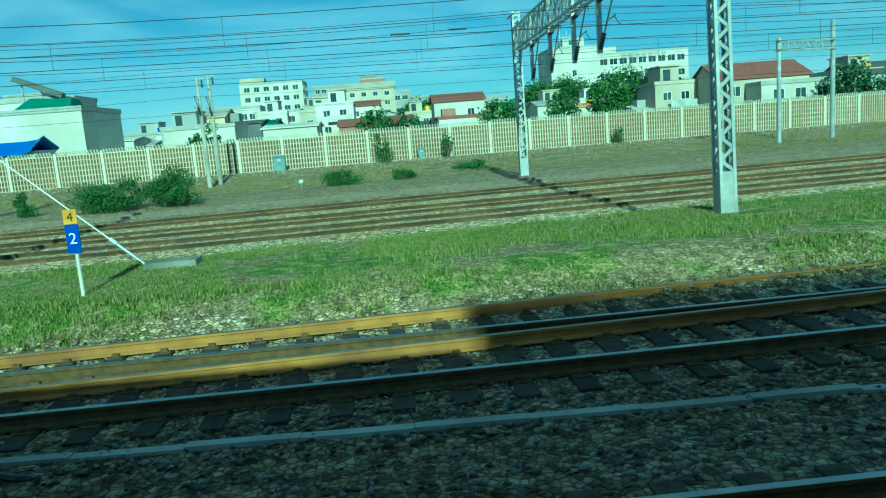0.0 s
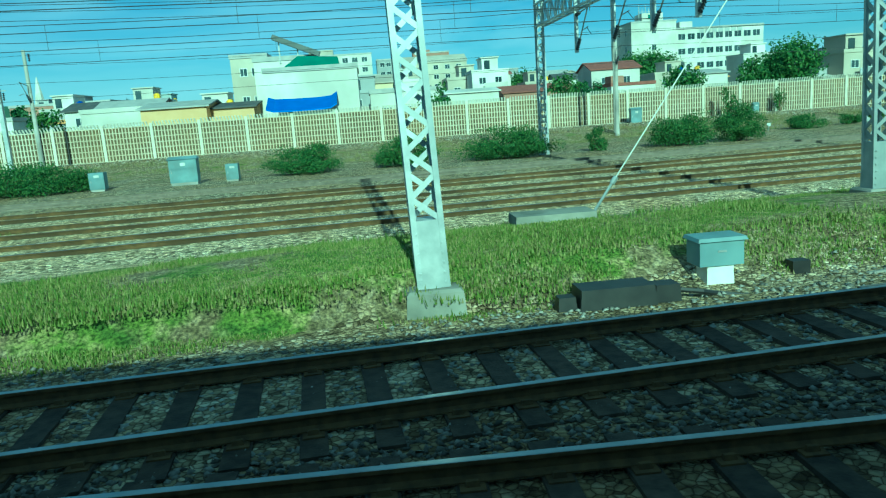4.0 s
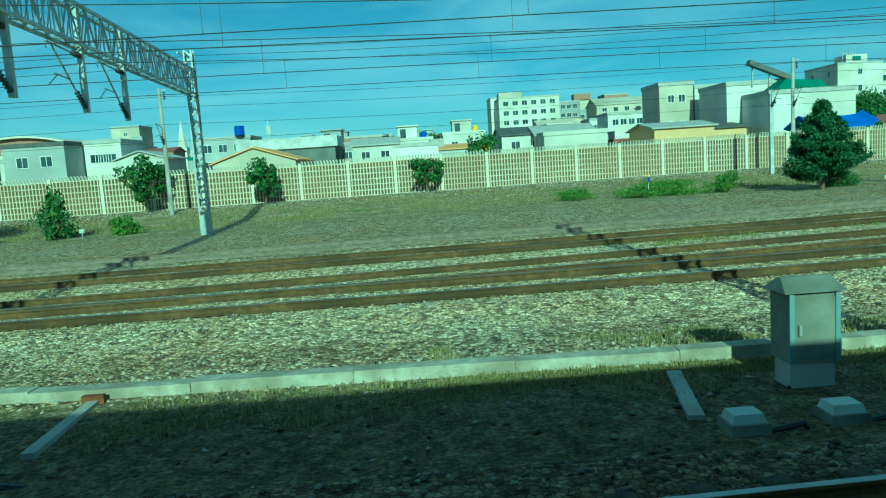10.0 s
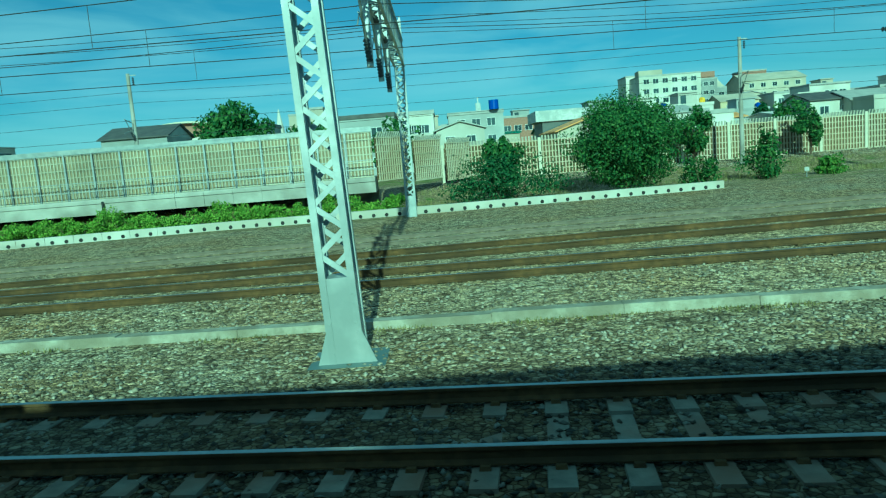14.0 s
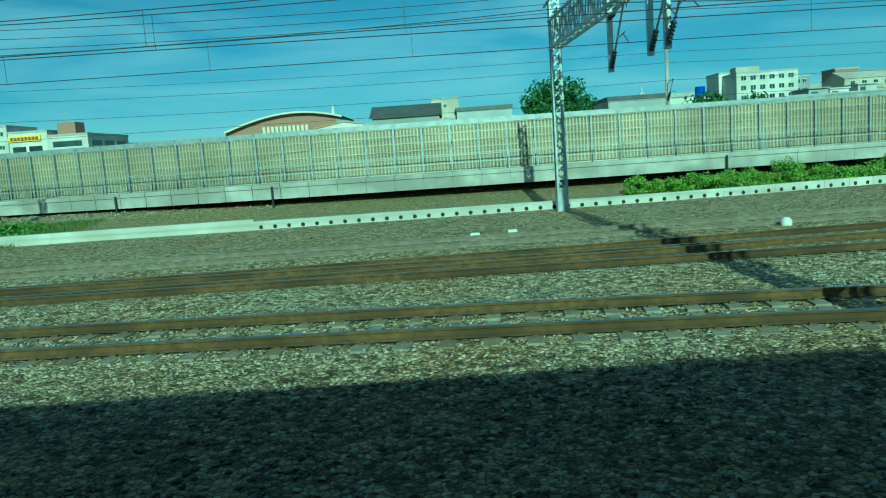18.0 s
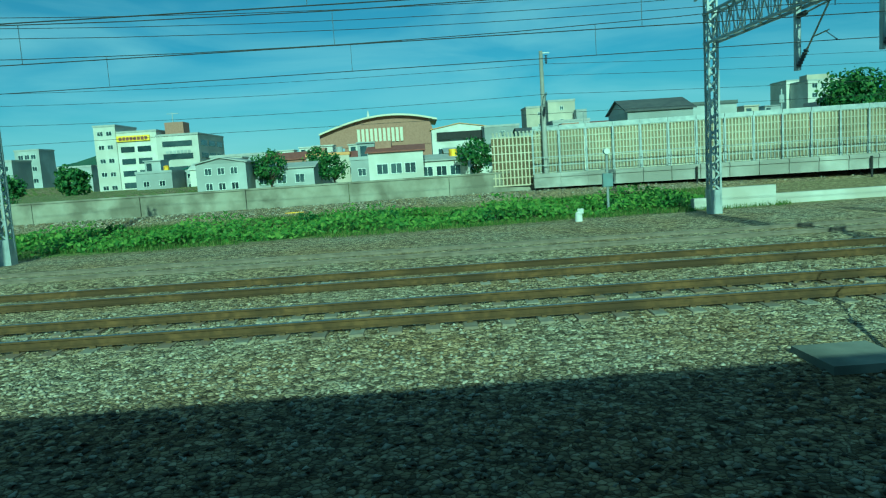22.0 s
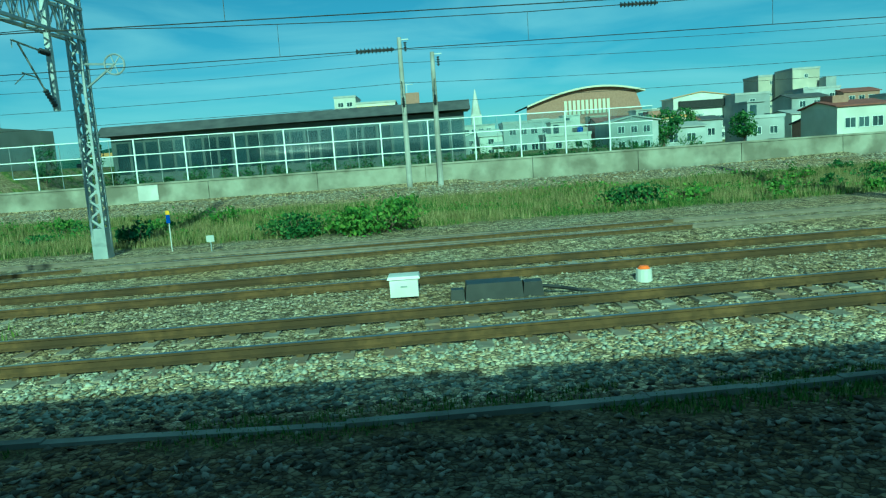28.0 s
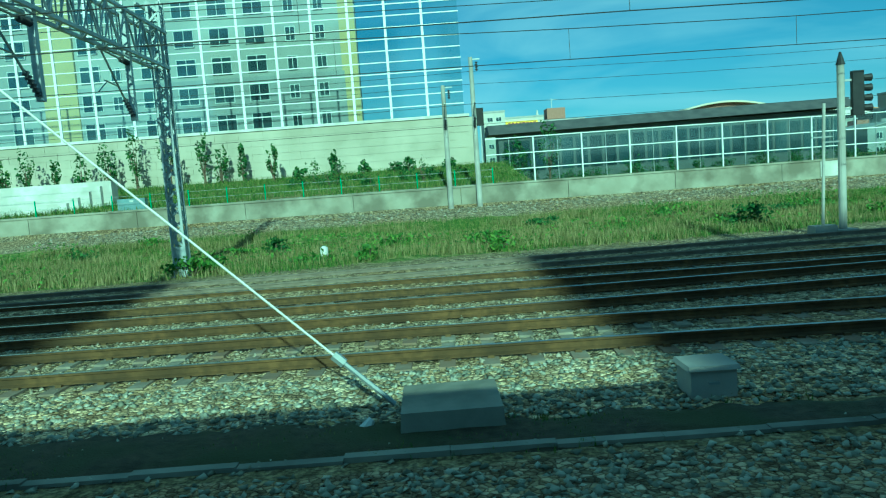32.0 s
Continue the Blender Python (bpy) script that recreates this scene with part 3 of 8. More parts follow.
def louvre_panel(w, h, n=14, cap=True, face=None, back=None):
    s = Shape()
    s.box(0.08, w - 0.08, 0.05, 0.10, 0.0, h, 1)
    for r in range(1, 6):
        z0 = r * h / 6
        s.box(0.08, w - 0.08, -0.012, 0.05, z0 - 0.03, z0 + 0.03, 0)
    s.box(0.08, w - 0.08, -0.02, 0.06, -0.03, 0.05, 0)
    s.box(0.08, w - 0.08, -0.02, 0.06, h - 0.05, h + 0.02, 0)
    for i in range(n):
        x = 0.12 + (w - 0.24) * (i + 0.5) / n
        s.box(x - 0.037, x + 0.037, -0.004, 0.05, 0.0, h, 0)
    # sloped cap of slats
    for i in range(n if cap else 0):
        x = 0.12 + (w - 0.24) * (i + 0.5) / n
        s.hexa([(x - 0.055, -0.01, h + 0.02), (x + 0.055, -0.01, h + 0.02), (x + 0.055, 0.06, h + 0.02), (x - 0.055, 0.06, h + 0.02),
                (x - 0.055 - 0.05, -0.2, h + 0.30), (x + 0.055 - 0.05, -0.2, h + 0.30), (x + 0.055 - 0.05, -0.16, h + 0.32), (x - 0.055 - 0.05, -0.16, h + 0.32)], 2)
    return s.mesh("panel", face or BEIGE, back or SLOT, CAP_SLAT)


def barrier():
    b = thing("noise_barrier", label="beige noise barrier of louvred panels between cream posts, on a concrete footing", category="noise barrier", kind="structure")
    w, h = 3.45, 2.45
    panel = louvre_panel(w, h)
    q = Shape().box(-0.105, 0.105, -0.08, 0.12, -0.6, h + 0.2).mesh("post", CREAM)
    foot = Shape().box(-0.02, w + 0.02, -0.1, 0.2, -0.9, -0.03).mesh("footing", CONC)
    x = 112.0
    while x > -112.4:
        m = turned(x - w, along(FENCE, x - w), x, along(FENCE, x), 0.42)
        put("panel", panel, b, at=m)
        put("post", q, b, at=m)
        put("footing", foot, b, at=m)
        x -= w


barrier()

HIGH = [(-116, 51.2), (-119.5, 41.0), (-131, 40.4), (-157, 40.5), (-176, 43.6)]


def high_wall():
    b = thing("panel_wall", label="tall slatted metal noise wall on a concrete ledge with a hand rail", category="noise wall", kind="structure")
    w, h = 1.55, 2.5
    panel = louvre_panel(w, h, 7, False, RIBBED, mat("pale louvre backing", (0.24, 0.195, 0.115), (0.31, 0.255, 0.15), 2, 0.6, c3=(0.20, 0.165, 0.10), s3=0.3))
    post = Shape().box(-0.05, 0.05, -0.07, 0.1, -0.3, h + 0.05).mesh("post", GALV_DARK)
    cap = Shape().box(0, w, -0.06, 0.1, h, h + 0.28).mesh("cap_panel", GALV_DARK)
    stile = Shape()
    stile.bar((0, -0.8, 0), (0, -0.8, 0.95), 0.05)
    for z in (0.45, 0.93):
        stile.bar((0, -0.8, z), (w, -0.8, z), 0.04)
    for i in range(1, 7):
        stile.bar((w * i / 7, -0.8, 0), (w * i / 7, -0.8, 0.93), 0.018)
    hand = stile.mesh("hand_rail", GALV_DARK)
    ledge = Shape().box(0, w, -1.05, 2.7, -0.85, -0.02).box(0, w, -1.12, 0.1, -0.25, -0.1).mesh("ledge", CONC)
    # set-back wall in dark concrete, its colour deepening the shade under the ledge
    under = Shape().box(0, w, 2.6, 2.9, -2.4, -0.5).mesh("under_wall", CONC_DARK)
    x = -119.5
    while x > -175.9:
        y0, y1 = along(HIGH[1:], x - w), along(HIGH[1:], x)
        m = turned(x - w, y0, x, y1, 1.5)
        for nm, me in (("panel", panel), ("post", post), ("cap_panel", cap), ("hand_rail", hand), ("ledge", ledge), ("under_wall", under)):
            put(nm, me, b, at=m)
        x -= w
    # louvred bays where the wall turns back
    lp = louvre_panel(3.45, 2.45)
    a, c = (-119.4, 41.2), (-113.5, 51.3)
    for k in range(3):
        u, v = k / 3, (k + 1) / 3
        put("panel", lp, b, at=turned(a[0] + (c[0] - a[0]) * u, a[1] + (c[1] - a[1]) * u, a[0] + (c[0] - a[0]) * v, a[1] + (c[1] - a[1]) * v, 1.2 - 0.25 * k))
    lp2 = louvre_panel(3.45, 2.9)
    put("panel", lp2, b, at=turned(-179.4, 43.9, -175.95, 43.7, 0.85))
    # drain pipes on the ledge
    for x in (-134.2, -158.8, -168.0):
        y = along(HIGH[1:], x) - 1.2
        Shape().tube((x, y, 1.35), (x, y, -0.3), 0.06).done("drain_pipe", BLACK, b)


high_wall()


WALL_OLD = mat("weathered wall concrete", (0.27, 0.26, 0.20), (0.36, 0.35, 0.28), 0.9, 0.9, 0, 0.25, 16, c3=(0.17, 0.16, 0.12), s3=0.7)


def low_wall():
    b = thing("retaining_wall", label="low grey concrete wall with rust and rain streaks beside the far track", category="concrete wall", kind="structure")
    x = -176.0
    k = 0
    pan = Shape().box(0.012, 5.988, -0.15, 0.15, 0.0, 1.62, taper=0.02, tx=0.0).mesh("wall_panel", WALL_OLD)
    cap = Shape().box(0.0, 6.0, -0.19, 0.19, 1.62, 1.72).mesh("coping", WALL_OLD)
    while x > -390:
        m = turned(x - 6, along(FAR_WALL, x - 6), x, along(FAR_WALL, x), 0.0)
        put("wall_panel", pan, b, at=m)
        put("coping", cap, b, at=m)
        x -= 6


low_wall()


def edge_wall():
    """Low white wall with round drain holes along the old platform."""
    b = thing("platform_wall", label="low whitewashed wall with a row of round drain holes", category="low wall", kind="structure")
    line = [(-102.5, 34.3), (-117, 33.2), (-128, 33.0), (-140, 31.3), (-152, 31.0), (-171.3, 30.8)]
    w = 1.2
    s = Shape().box(0, w, 0, 0.25, 0.0, 0.52)
    hole = Shape()
    for hx in (0.3, 0.9):
        n = 10
        s2 = [(hx + 0.09 * math.cos(2 * math.pi * i / n), -0.004, 0.27 + 0.09 * math.sin(2 * math.pi * i / n)) for i in range(n)]
        hole.face(s2)
    wall = s.mesh("wall_block", WHITE_WALL)
    hm = hole.mesh("drain_hole", DARK)
    big = Shape().box(0, w, 0, 0.3, 0.0, 0.62).mesh("wall_block", WHITE_WALL)
    x = -102.5
    while x > -171:
        m = turned(x - w, along(line, x - w), x, along(line, x), -0.4)
        plain = x < -157.5
        put("wall_block", big if plain else wall, b, at=m)
        if not plain:
            put("drain_hole", hm, b, at=m)
        x -= w
    Shape().box(-171.5, -168.6, 30.55, 30.95, -0.4, 0.62).done("end_wall", WHITE_WALL, b)
    Shape().box(-171.2, -119, 36.0, 39.5, -0.5, -0.2).done("sunken_floor", CONC_DARK, b)


edge_wall()


def see_through(name, tint):
    m = bpy.data.materials.new(name)
    m.use_nodes = True
    n, l = m.node_tree.nodes, m.node_tree.links
    n.remove(n["Principled BSDF"])
    a, g, x = n.new("ShaderNodeBsdfTransparent"), n.new("ShaderNodeBsdfGlossy"), n.new("ShaderNodeMixShader")
    a.inputs[0].default_value = (*tint, 1)
    g.inputs["Roughness"].default_value = 0.06
    x.inputs[0].default_value = 0.15
    l.new(a.outputs[0], x.inputs[1])
    l.new(g.outputs[0], x.inputs[2])
    l.new(x.outputs[0], n["Material Output"].inputs[0])
    return m


CLEAR = see_through("clear acrylic pane", (0.76, 0.84, 0.82))
WHITE_STEEL = mat("white powder-coated steel", (0.80, 0.81, 0.80), (0.74, 0.75, 0.74), 3, 0.4)


def clear_fence(line, x0, x1, z0, w, h, rows, label, mid=True, name="glass_barrier"):
    """Clear noise barrier: white posts, rails and panes."""
    b = thing(name, label=label, category="noise barrier", kind="structure")
    pw = 0.05 if mid else 0.09
    post = Shape().box(-pw, pw, -0.06, 0.06, 0, h + 0.03).mesh("post", WHITE_STEEL)
    rail = Shape().box(0, w, -0.045, 0.045, -0.035, 0.035).mesh("rail", WHITE_STEEL)
    pane = Shape().face([(0.04, 0.0, 0.03), (w - 0.04, 0.0, 0.03), (w - 0.04, 0.0, h / rows - 0.03), (0.04, 0.0, h / rows - 0.03)]).mesh("pane", CLEAR)
    thin = Shape().box(w / 2 - 0.015, w / 2 + 0.015, -0.03, 0.03, 0, h).mesh("mullion", GALV_DARK)
    x = x0
    while x > x1:
        m = turned(x - w, along(line, x - w), x, along(line, x), z0)
        put("post", post, b, at=m)
        if mid:
            put("mullion", thin, b, at=m)
        for r in range(rows + 1):
            put("rail", rail, b, at=m @ pose(0, 0, h * r / rows))
            if r < rows:
                p = put("pane", pane, b, at=m @ pose(0, 0, h * r / rows))
                p.visible_shadow = False
        x -= w
    put("post", post, b, at=turned(x, along(line, x), x + w, along(line, x + w), z0))


clear_fence([(-215, 61.4), (-223, 60.5), (-262, 56.2), (-276, 56.0), (-290, 56.0)], -223.0, -273.5, 1.25, 3.73, 3.6, 3, "clear panes in a white steel frame behind the concrete wall")

# ---------------- the train that carries the camera, and the houses at its back: they cast the near shade ----------------
TRAIN = mat("train side paint", (0.32, 0.34, 0.36), (0.36, 0.38, 0.40), 2, 0.4)
PLASTER = mat("grey plaster", (0.34, 0.33, 0.31), (0.40, 0.39, 0.36), 0.6, 0.9)
DARK_GLASS = mat("dark window glass", (0.035, 0.045, 0.05), (0.06, 0.07, 0.075), 0.8, 0.08, spec=0.6)


def carriage(x):
    t = thing("train_carriage", pose(x, -1.8, 0), "long grey passenger carriage with a dark window band", "train carriage", "carriages of the train")
    L = 23.9
    prof = [(-1.45, 0.35), (1.45, 0.35), (1.47, 2.95), (1.40, 3.63), (1.15, 3.93), (0.5, 4.08), (-0.5, 4.08), (-1.15, 3.93), (-1.40, 3.63), (-1.47, 2.95)]
    s = Shape()
    n = len(prof)
    for xx in (0, L):
        s.v += [(xx, a, b) for a, b in prof]
    for j in range(n):
        k = (j + 1) % n
        s.f.append((j, k, n + k, n + j))
        s.m.append(0)
    s.f += [tuple(range(n))[::-1], tuple(range(n, 2 * n))]
    s.m += [0, 0]
    s.done("body", TRAIN, t)
    for i in range(9):
        Shape().box(1.6 + i * 2.4, 3.3 + i * 2.4, 1.455, 1.475, 1.75, 2.6).done("window", DARK_GLASS, t)
    Shape().box(L - 0.02, L + 0.32, -1.2, 1.2, 0.5, 3.8).done("gangway", BLACK, t)
    for b in (2.5, 4.6, L - 4.6, L - 2.5):
        Shape().tube((b, -0.85, 0.43), (b, 0.85, 0.43), 0.43, n=14).done("wheelset", RAIL_SIDE, t)
    return t


car = carriage(-386.0)
for i in range(1, 22):
    copy_thing(car, pose(-386.0 + i * 24.2, -1.8, 0))


def back_house(x0, x1, y1, h, label):
    t = thing("station_block", label=label, category="building", group="houses behind the train")
    Shape().box(x0, x1, y1 - 9, y1, -0.3, h - 0.6).done("wall", PLASTER, t)
    Shape().box(x0 - 0.2, x1 + 0.2, y1 - 9.2, y1 + 0.2, h - 0.6, h).done("roof", CONC, t)
    n = int((x1 - x0) / 4)
    w = Shape().box(-0.9, 0.9, -0.05, 0.03, 0, 1.4).mesh("window", DARK_GLASS)
    for f in range(int(h / 3.4)):
        for i in range(n):
            put("window", w, t, at=pose(x0 + (x1 - x0) * (i + 0.5) / n, y1, 1.0 + f * 3.3))


back_house(-274.4, -253.7, -60, 37.9, "plain grey plastered tower block beyond the railway")
back_house(-328, -284.2, -60, 37.7, "long tall grey plastered block with rows of windows")
back_house(2.4, 47, -30, 18.5, "grey plastered works block of five floors")

# ---------------- overhead line ----------------
def corner(w0, w1, h, z, i):
    r = (w0 + (w1 - w0) * z / h) / 2
    return Vector((r * (1 if i in (0, 1) else -1), r * (1 if i in (1, 2) else -1), z))


def mast_meshes(w0, w1, h, plate, flare=0.18, foot=0.6, leg=0.09, steel=GALV):
    """A square lattice mast: four angle legs, zigzag lacing on each side, riveted plates at the foot."""
    legs = [Shape().bar(corner(w0, w1, h, 0, i), corner(w0, w1, h, h, i), leg, leg).mesh("leg", steel) for i in range(4)]
    n = max(4, round((h - plate) / (w0 * 0.82)))
    lace = []
    for i in range(4):
        s = Shape()
        j = (i + 1) % 4
        for k in range(n):
            z0, z1 = plate + (h - plate) * k / n, plate + (h - plate) * (k + 1) / n
            a, b = (i, j) if k % 2 else (j, i)
            if k == 0:
                path = [corner(w0, w1, h, z0, a)]
            path.append(corner(w0, w1, h, z1, b))
        out = (corner(w0, w1, h, 0, i) + corner(w0, w1, h, 0, j)).normalized() * 0.012
        up = Vector((0, 0, 0.046))
        for c in path:
            s.v += [tuple(c - up - out), tuple(c - up + out), tuple(c + up + out), tuple(c + up - out)]
        for k in range(n):
            for q in range(4):
                s.f.append((4 * k + q, 4 * k + (q + 1) % 4, 4 * k + 4 + (q + 1) % 4, 4 * k + 4 + q))
                s.m.append(0)
        lace.append(s.mesh("lacing", steel))
    r = w0 / 2 + 0.04
    f = Shape().box(-r, r, -r, r, 0.0, plate, taper=0.02)
    gus = []
    for sx in (-1, 1) if flare else ():
        g = Shape()
        g.v = [(sx * r, -r - 0.003, 0.0), (sx * (r + flare), -r - 0.003, 0.0), (sx * r, -r - 0.003, 0.5), (sx * r, -r + 0.03, 0.0), (sx * (r + flare), -r + 0.03, 0.0), (sx * r, -r + 0.03, 0.5)]
        g.f, g.m = [(0, 1, 2), (5, 4, 3), (0, 3, 4, 1), (1, 4, 5, 2), (2, 5, 3, 0)], [0] * 5
        gus.append(g.mesh("gusset", GALV))
    rv = Shape()
    for sx in (-1, 1):
        for k in range(int(plate / 0.13)):
            z = 0.08 + k * 0.13
            rv.box(sx * (r - 0.06) - 0.012, sx * (r - 0.06) + 0.012, -r - 0.012, -r + 0.02, z - 0.012, z + 0.012)
    ft = Shape().box(-foot, foot, -foot, foot, -0.7, -0.04, taper=0.05).box(-foot + 0.05, foot - 0.05, -foot + 0.05, foot - 0.05, -0.04, 0.0, taper=0.04)
    return legs, lace, f.mesh("foot_plate", steel), rv.mesh("rivet_row", GALV), ft.mesh("footing", CONC_DARK), gus


GALV_MID = mat("dull galvanised steel", (0.34, 0.365, 0.375), (0.42, 0.445, 0.45), 3, 0.5, 0.3, 0.05)
NEAR_MAST = mast_meshes(0.38, 0.35, 9.4, 1.2)
SLIM_MAST = mast_meshes(0.29, 0.26, 9.2, 0.9, 0.0, 0.36, 0.065)
BASE_PLATE = Shape().box(-0.52, 0.52, -0.46, 0.46, -0.02, 0.07, taper=0.015).mesh("base_plate", TEAL_STEEL)
MID_MAST = mast_meshes(0.36, 0.32, 9.2, 0.9, 0.0, 0.42, 0.075)
BLOCK_MAST = mast_meshes(0.38, 0.35, 9.3, 1.0, 0.0, 0.42)
F_MAST = mast_meshes(0.40, 0.37, 9.3, 1.0, 0.0, 0.46)
BACK_MAST = mast_meshes(0.50, 0.46, 11.5, 1.2, leg=0.15)
FAR_MAST = mast_meshes(0.38, 0.34, 8.6, 0.95, 0.0, 0.45, 0.075, GALV_MID)


def mast(x, y, z=-0.2, kind=NEAR_MAST, label="galvanised steel lattice mast on a concrete footing", group="masts of the overhead line", rz=0.0):
    lean = -18.0 / y if 0 < y < 16 else 0.0
    t = thing("catenary_mast", pose(x, y, z, 0, lean, rz), label, "mast", group)
    for me in kind[0]:
        put("leg", me, t)
    for me in kind[1]:
        put("lacing", me, t)
    put("foot_plate", kind[2], t)
    if kind is not FAR_MAST:
        tagged(put("rivet_row", kind[3], t), kind="stuff")
    level = pose(0, 0, 0, 0, -lean, 0)
    put("footing", kind[4], t, at=level)
    if kind is NEAR_MAST:
        put("base_plate", BASE_PLATE, t, at=level)
    for me in kind[5]:
        put("gusset", me, t)
    return t


def truss(n0, n1, z0, z1, parent):
    """Box truss between two legs."""
    (x0, y0), (x1, y1) = n0, n1
    d = Vector((x1 - x0, y1 - y0, 0)).normalized()
    sd = Vector((-d.y, d.x, 0)) * 0.2
    L = math.hypot(x1 - x0, y1 - y0)
    def p(u, side, z):
        return Vector((x0, y0, z)) + d * u + sd * side
    for side in (-1, 1):
        for z in (z0, z1):
            Shape().bar(p(-0.2, side, z), p(L + 0.2, side, z), 0.085, 0.085).done("chord", GALV, parent)
    n = round(L / 0.62)
    for side in (-1, 1):
        s = Shape()
        for k in range(n):
            a, b = (z0, z1) if k % 2 else (z1, z0)
            s.bar(p(L * k / n, side, a), p(L * (k + 1) / n, side, b), 0.045, 0.03)
            s.bar(p(L * k / n, side, z0), p(L * k / n, side, z1), 0.03, 0.03)
        s.done("side_lacing", GALV, parent)
    for z in (z0, z1):
        s = Shape()
        for k in range(n):
            a = 1 if k % 2 else -1
            s.bar(p(L * k / n, a, z), p(L * (k + 1) / n, -a, z), 0.045, 0.03)
        s.done("bracing", GALV, parent)


def insulator(s, p, q, n=6, r=0.085):
    p, q = Vector(p), Vector(q)
    s.tube(p, q, 0.035, n=6)
    for k in range(n):
        a = p.lerp(q, (k + 0.2) / n)
        b = p.lerp(q, (k + 0.6) / n)
        s.tube(a, b, r, r * 0.55, n=8)


def cantilever(parent, x, y, top, reach, zc=5.05, drop=True, toward=-1):
    """Drop post under the beam with a hinged bracket that carries the wires at y + reach."""
    if drop:
        Shape().box(x - 0.075, x + 0.075, y - 0.075, y + 0.075, zc - 0.55, top).done("drop_post", GALV, parent)
    e = y + reach
    pipes = Shape()
    pipes.tube((x, y + 0.35 * toward, zc + 1.05), (x, e, zc + 1.15), 0.028, n=6)
    pipes.tube((x, y + 0.45 * toward, zc - 0.1), (x, e - 0.3 * toward, zc + 1.1), 0.03, n=6)
    pipes.tube((x, y + 0.9 * toward, zc + 0.3), (x, e - 0.3 * toward, zc + 0.35), 0.02, n=6)
    pipes.tube((x, e - 0.5 * toward, zc + 0.36), (x, e + 0.1 * toward, zc + 0.02), 0.016, n=5)
    pipes.tube((x, e, zc + 1.15), (x, e, zc + 0.95), 0.016, n=5)
    pipes.done("bracket", GALV_DARK, parent)
    ins = Shape()
    insulator(ins, (x, y + 0.08 * toward, zc + 1.04), (x, y + 0.55 * toward, zc + 1.06))
    insulator(ins, (x, y + 0.08 * toward, zc - 0.42), (x, y + 0.55 * toward, zc + 0.02))
    ins.done("insulator", INSUL, parent)


# far leg (x, y), near leg (x, y, z)
PORTALS = [((7.1, 39.1), (6.8, 14.5, 0.25)), ((-21.3, 38.4), (-20.85, 13.2, 0.33)), ((-53.0, 34.3), (-51.55, 9.6, -0.08)), ((-90.0, 35.0), (-88.5, 6.85, -0.3)),
           ((-117.2, 32.3), (-117.0, 9.4, -0.3)), ((-144.6, 30.1), (-143.42, 6.75, -0.28)), ((-172.2, 28.3), (-171.98, 8.6, -0.05)), ((-198.8, 26.5), (-198.5, 8.7, 0.13)),
           ((-287.9, 23.4), (-287.6, 7.9, -0.2))]
CARRY = ("P", "Q", "R", "S", "T")


def on_line(key, x):
    p = TRACKS[key]
    return p[-1][0] - 6 < x < p[0][0]


for (fx, fy), (nx, ny, nz) in PORTALS:
    far = mast(fx, fy, -0.25, FAR_MAST)
    near = mast(nx, ny, nz, BLOCK_MAST if -200 < nx < -190 else F_MAST if -175 < nx < -170 else NEAR_MAST if nx < -60 else SLIM_MAST if ny > 12 else MID_MAST)
    g = thing("portal_beam", label="galvanised box truss beam with hanging brackets for the overhead wires", category="catenary portal", group="portal beams over the tracks")
    truss((nx, ny), (fx, fy), 6.35, 7.45, g)
    for k in CARRY:
        if on_line(k, fx) and along(TRACKS[k], fx) > ny + 1.5:
            y = along(TRACKS[k], fx)
            u = (y + 2.0 - ny) / (fy - ny)
            cantilever(g, nx + (fx - nx) * u, y + 2.0, 7.45, -2.0)
    # feeder bracket on the far leg
    br = Shape().bar((fx - 0.25, fy - 0.9, 8.15), (fx - 0.25, fy + 0.9, 8.15), 0.07)
    br.done("feeder_arm", GALV, g)

# single masts of the far side with a beam reaching over the tracks
for x, y in ((-225.9, 24.0), (-252.2, 22.8)):
    mast(x, y, -0.25, FAR_MAST, "galvanised steel lattice mast carrying one end of a gantry")
    g = thing("gantry_beam", label="galvanised truss beam reaching from one mast over the tracks, with hanging brackets", category="catenary portal", group="portal beams over the tracks")
    truss((x, 10.0), (x, y), 6.45, 7.35, g)
    for k, d in (("T", 1.9), ("Q", 2.3), ("P", 1.3)):
        cantilever(g, x - 0.1, along(TRACKS[k], x) + d, 7.35, -d, 4.8)
    Shape().bar((x - 0.25, y - 0.9, 8.15), (x - 0.25, y + 0.9, 8.15), 0.07).done("feeder_arm", GALV, g)
    w = thing("pulley", pose(x + 1.2, y - 0.3, 5.6), "spoked grey tension wheel held out from a lattice mast", "tension wheel", "tension wheels")
    rim = [(0.3 * math.cos(2 * math.pi * i / 20), 0, 0.3 * math.sin(2 * math.pi * i / 20)) for i in range(21)]
    Shape().sweep(rim, 0.03, n=6).done("rim", GALV_DARK, w)
    for i in range(6):
        Shape().bar((0, 0, 0), rim[(i * 20) // 6], 0.025).done("spoke", GALV_DARK, w)
    Shape().bar((0, 0, 0), (-1.0, 0.25, 0.1), 0.06).bar((0, 0, 0), (-1.0, 0.25, -0.6), 0.05).done("holder", GALV_DARK, w)

# masts on the other side of the train
for x in (-10.1, -43.2, -53.8, -97.1, -143.0, -198.0, -224.75, -252.0):
    mast(x, -3.95, -0.25, BACK_MAST, "tall lattice mast standing behind the train")

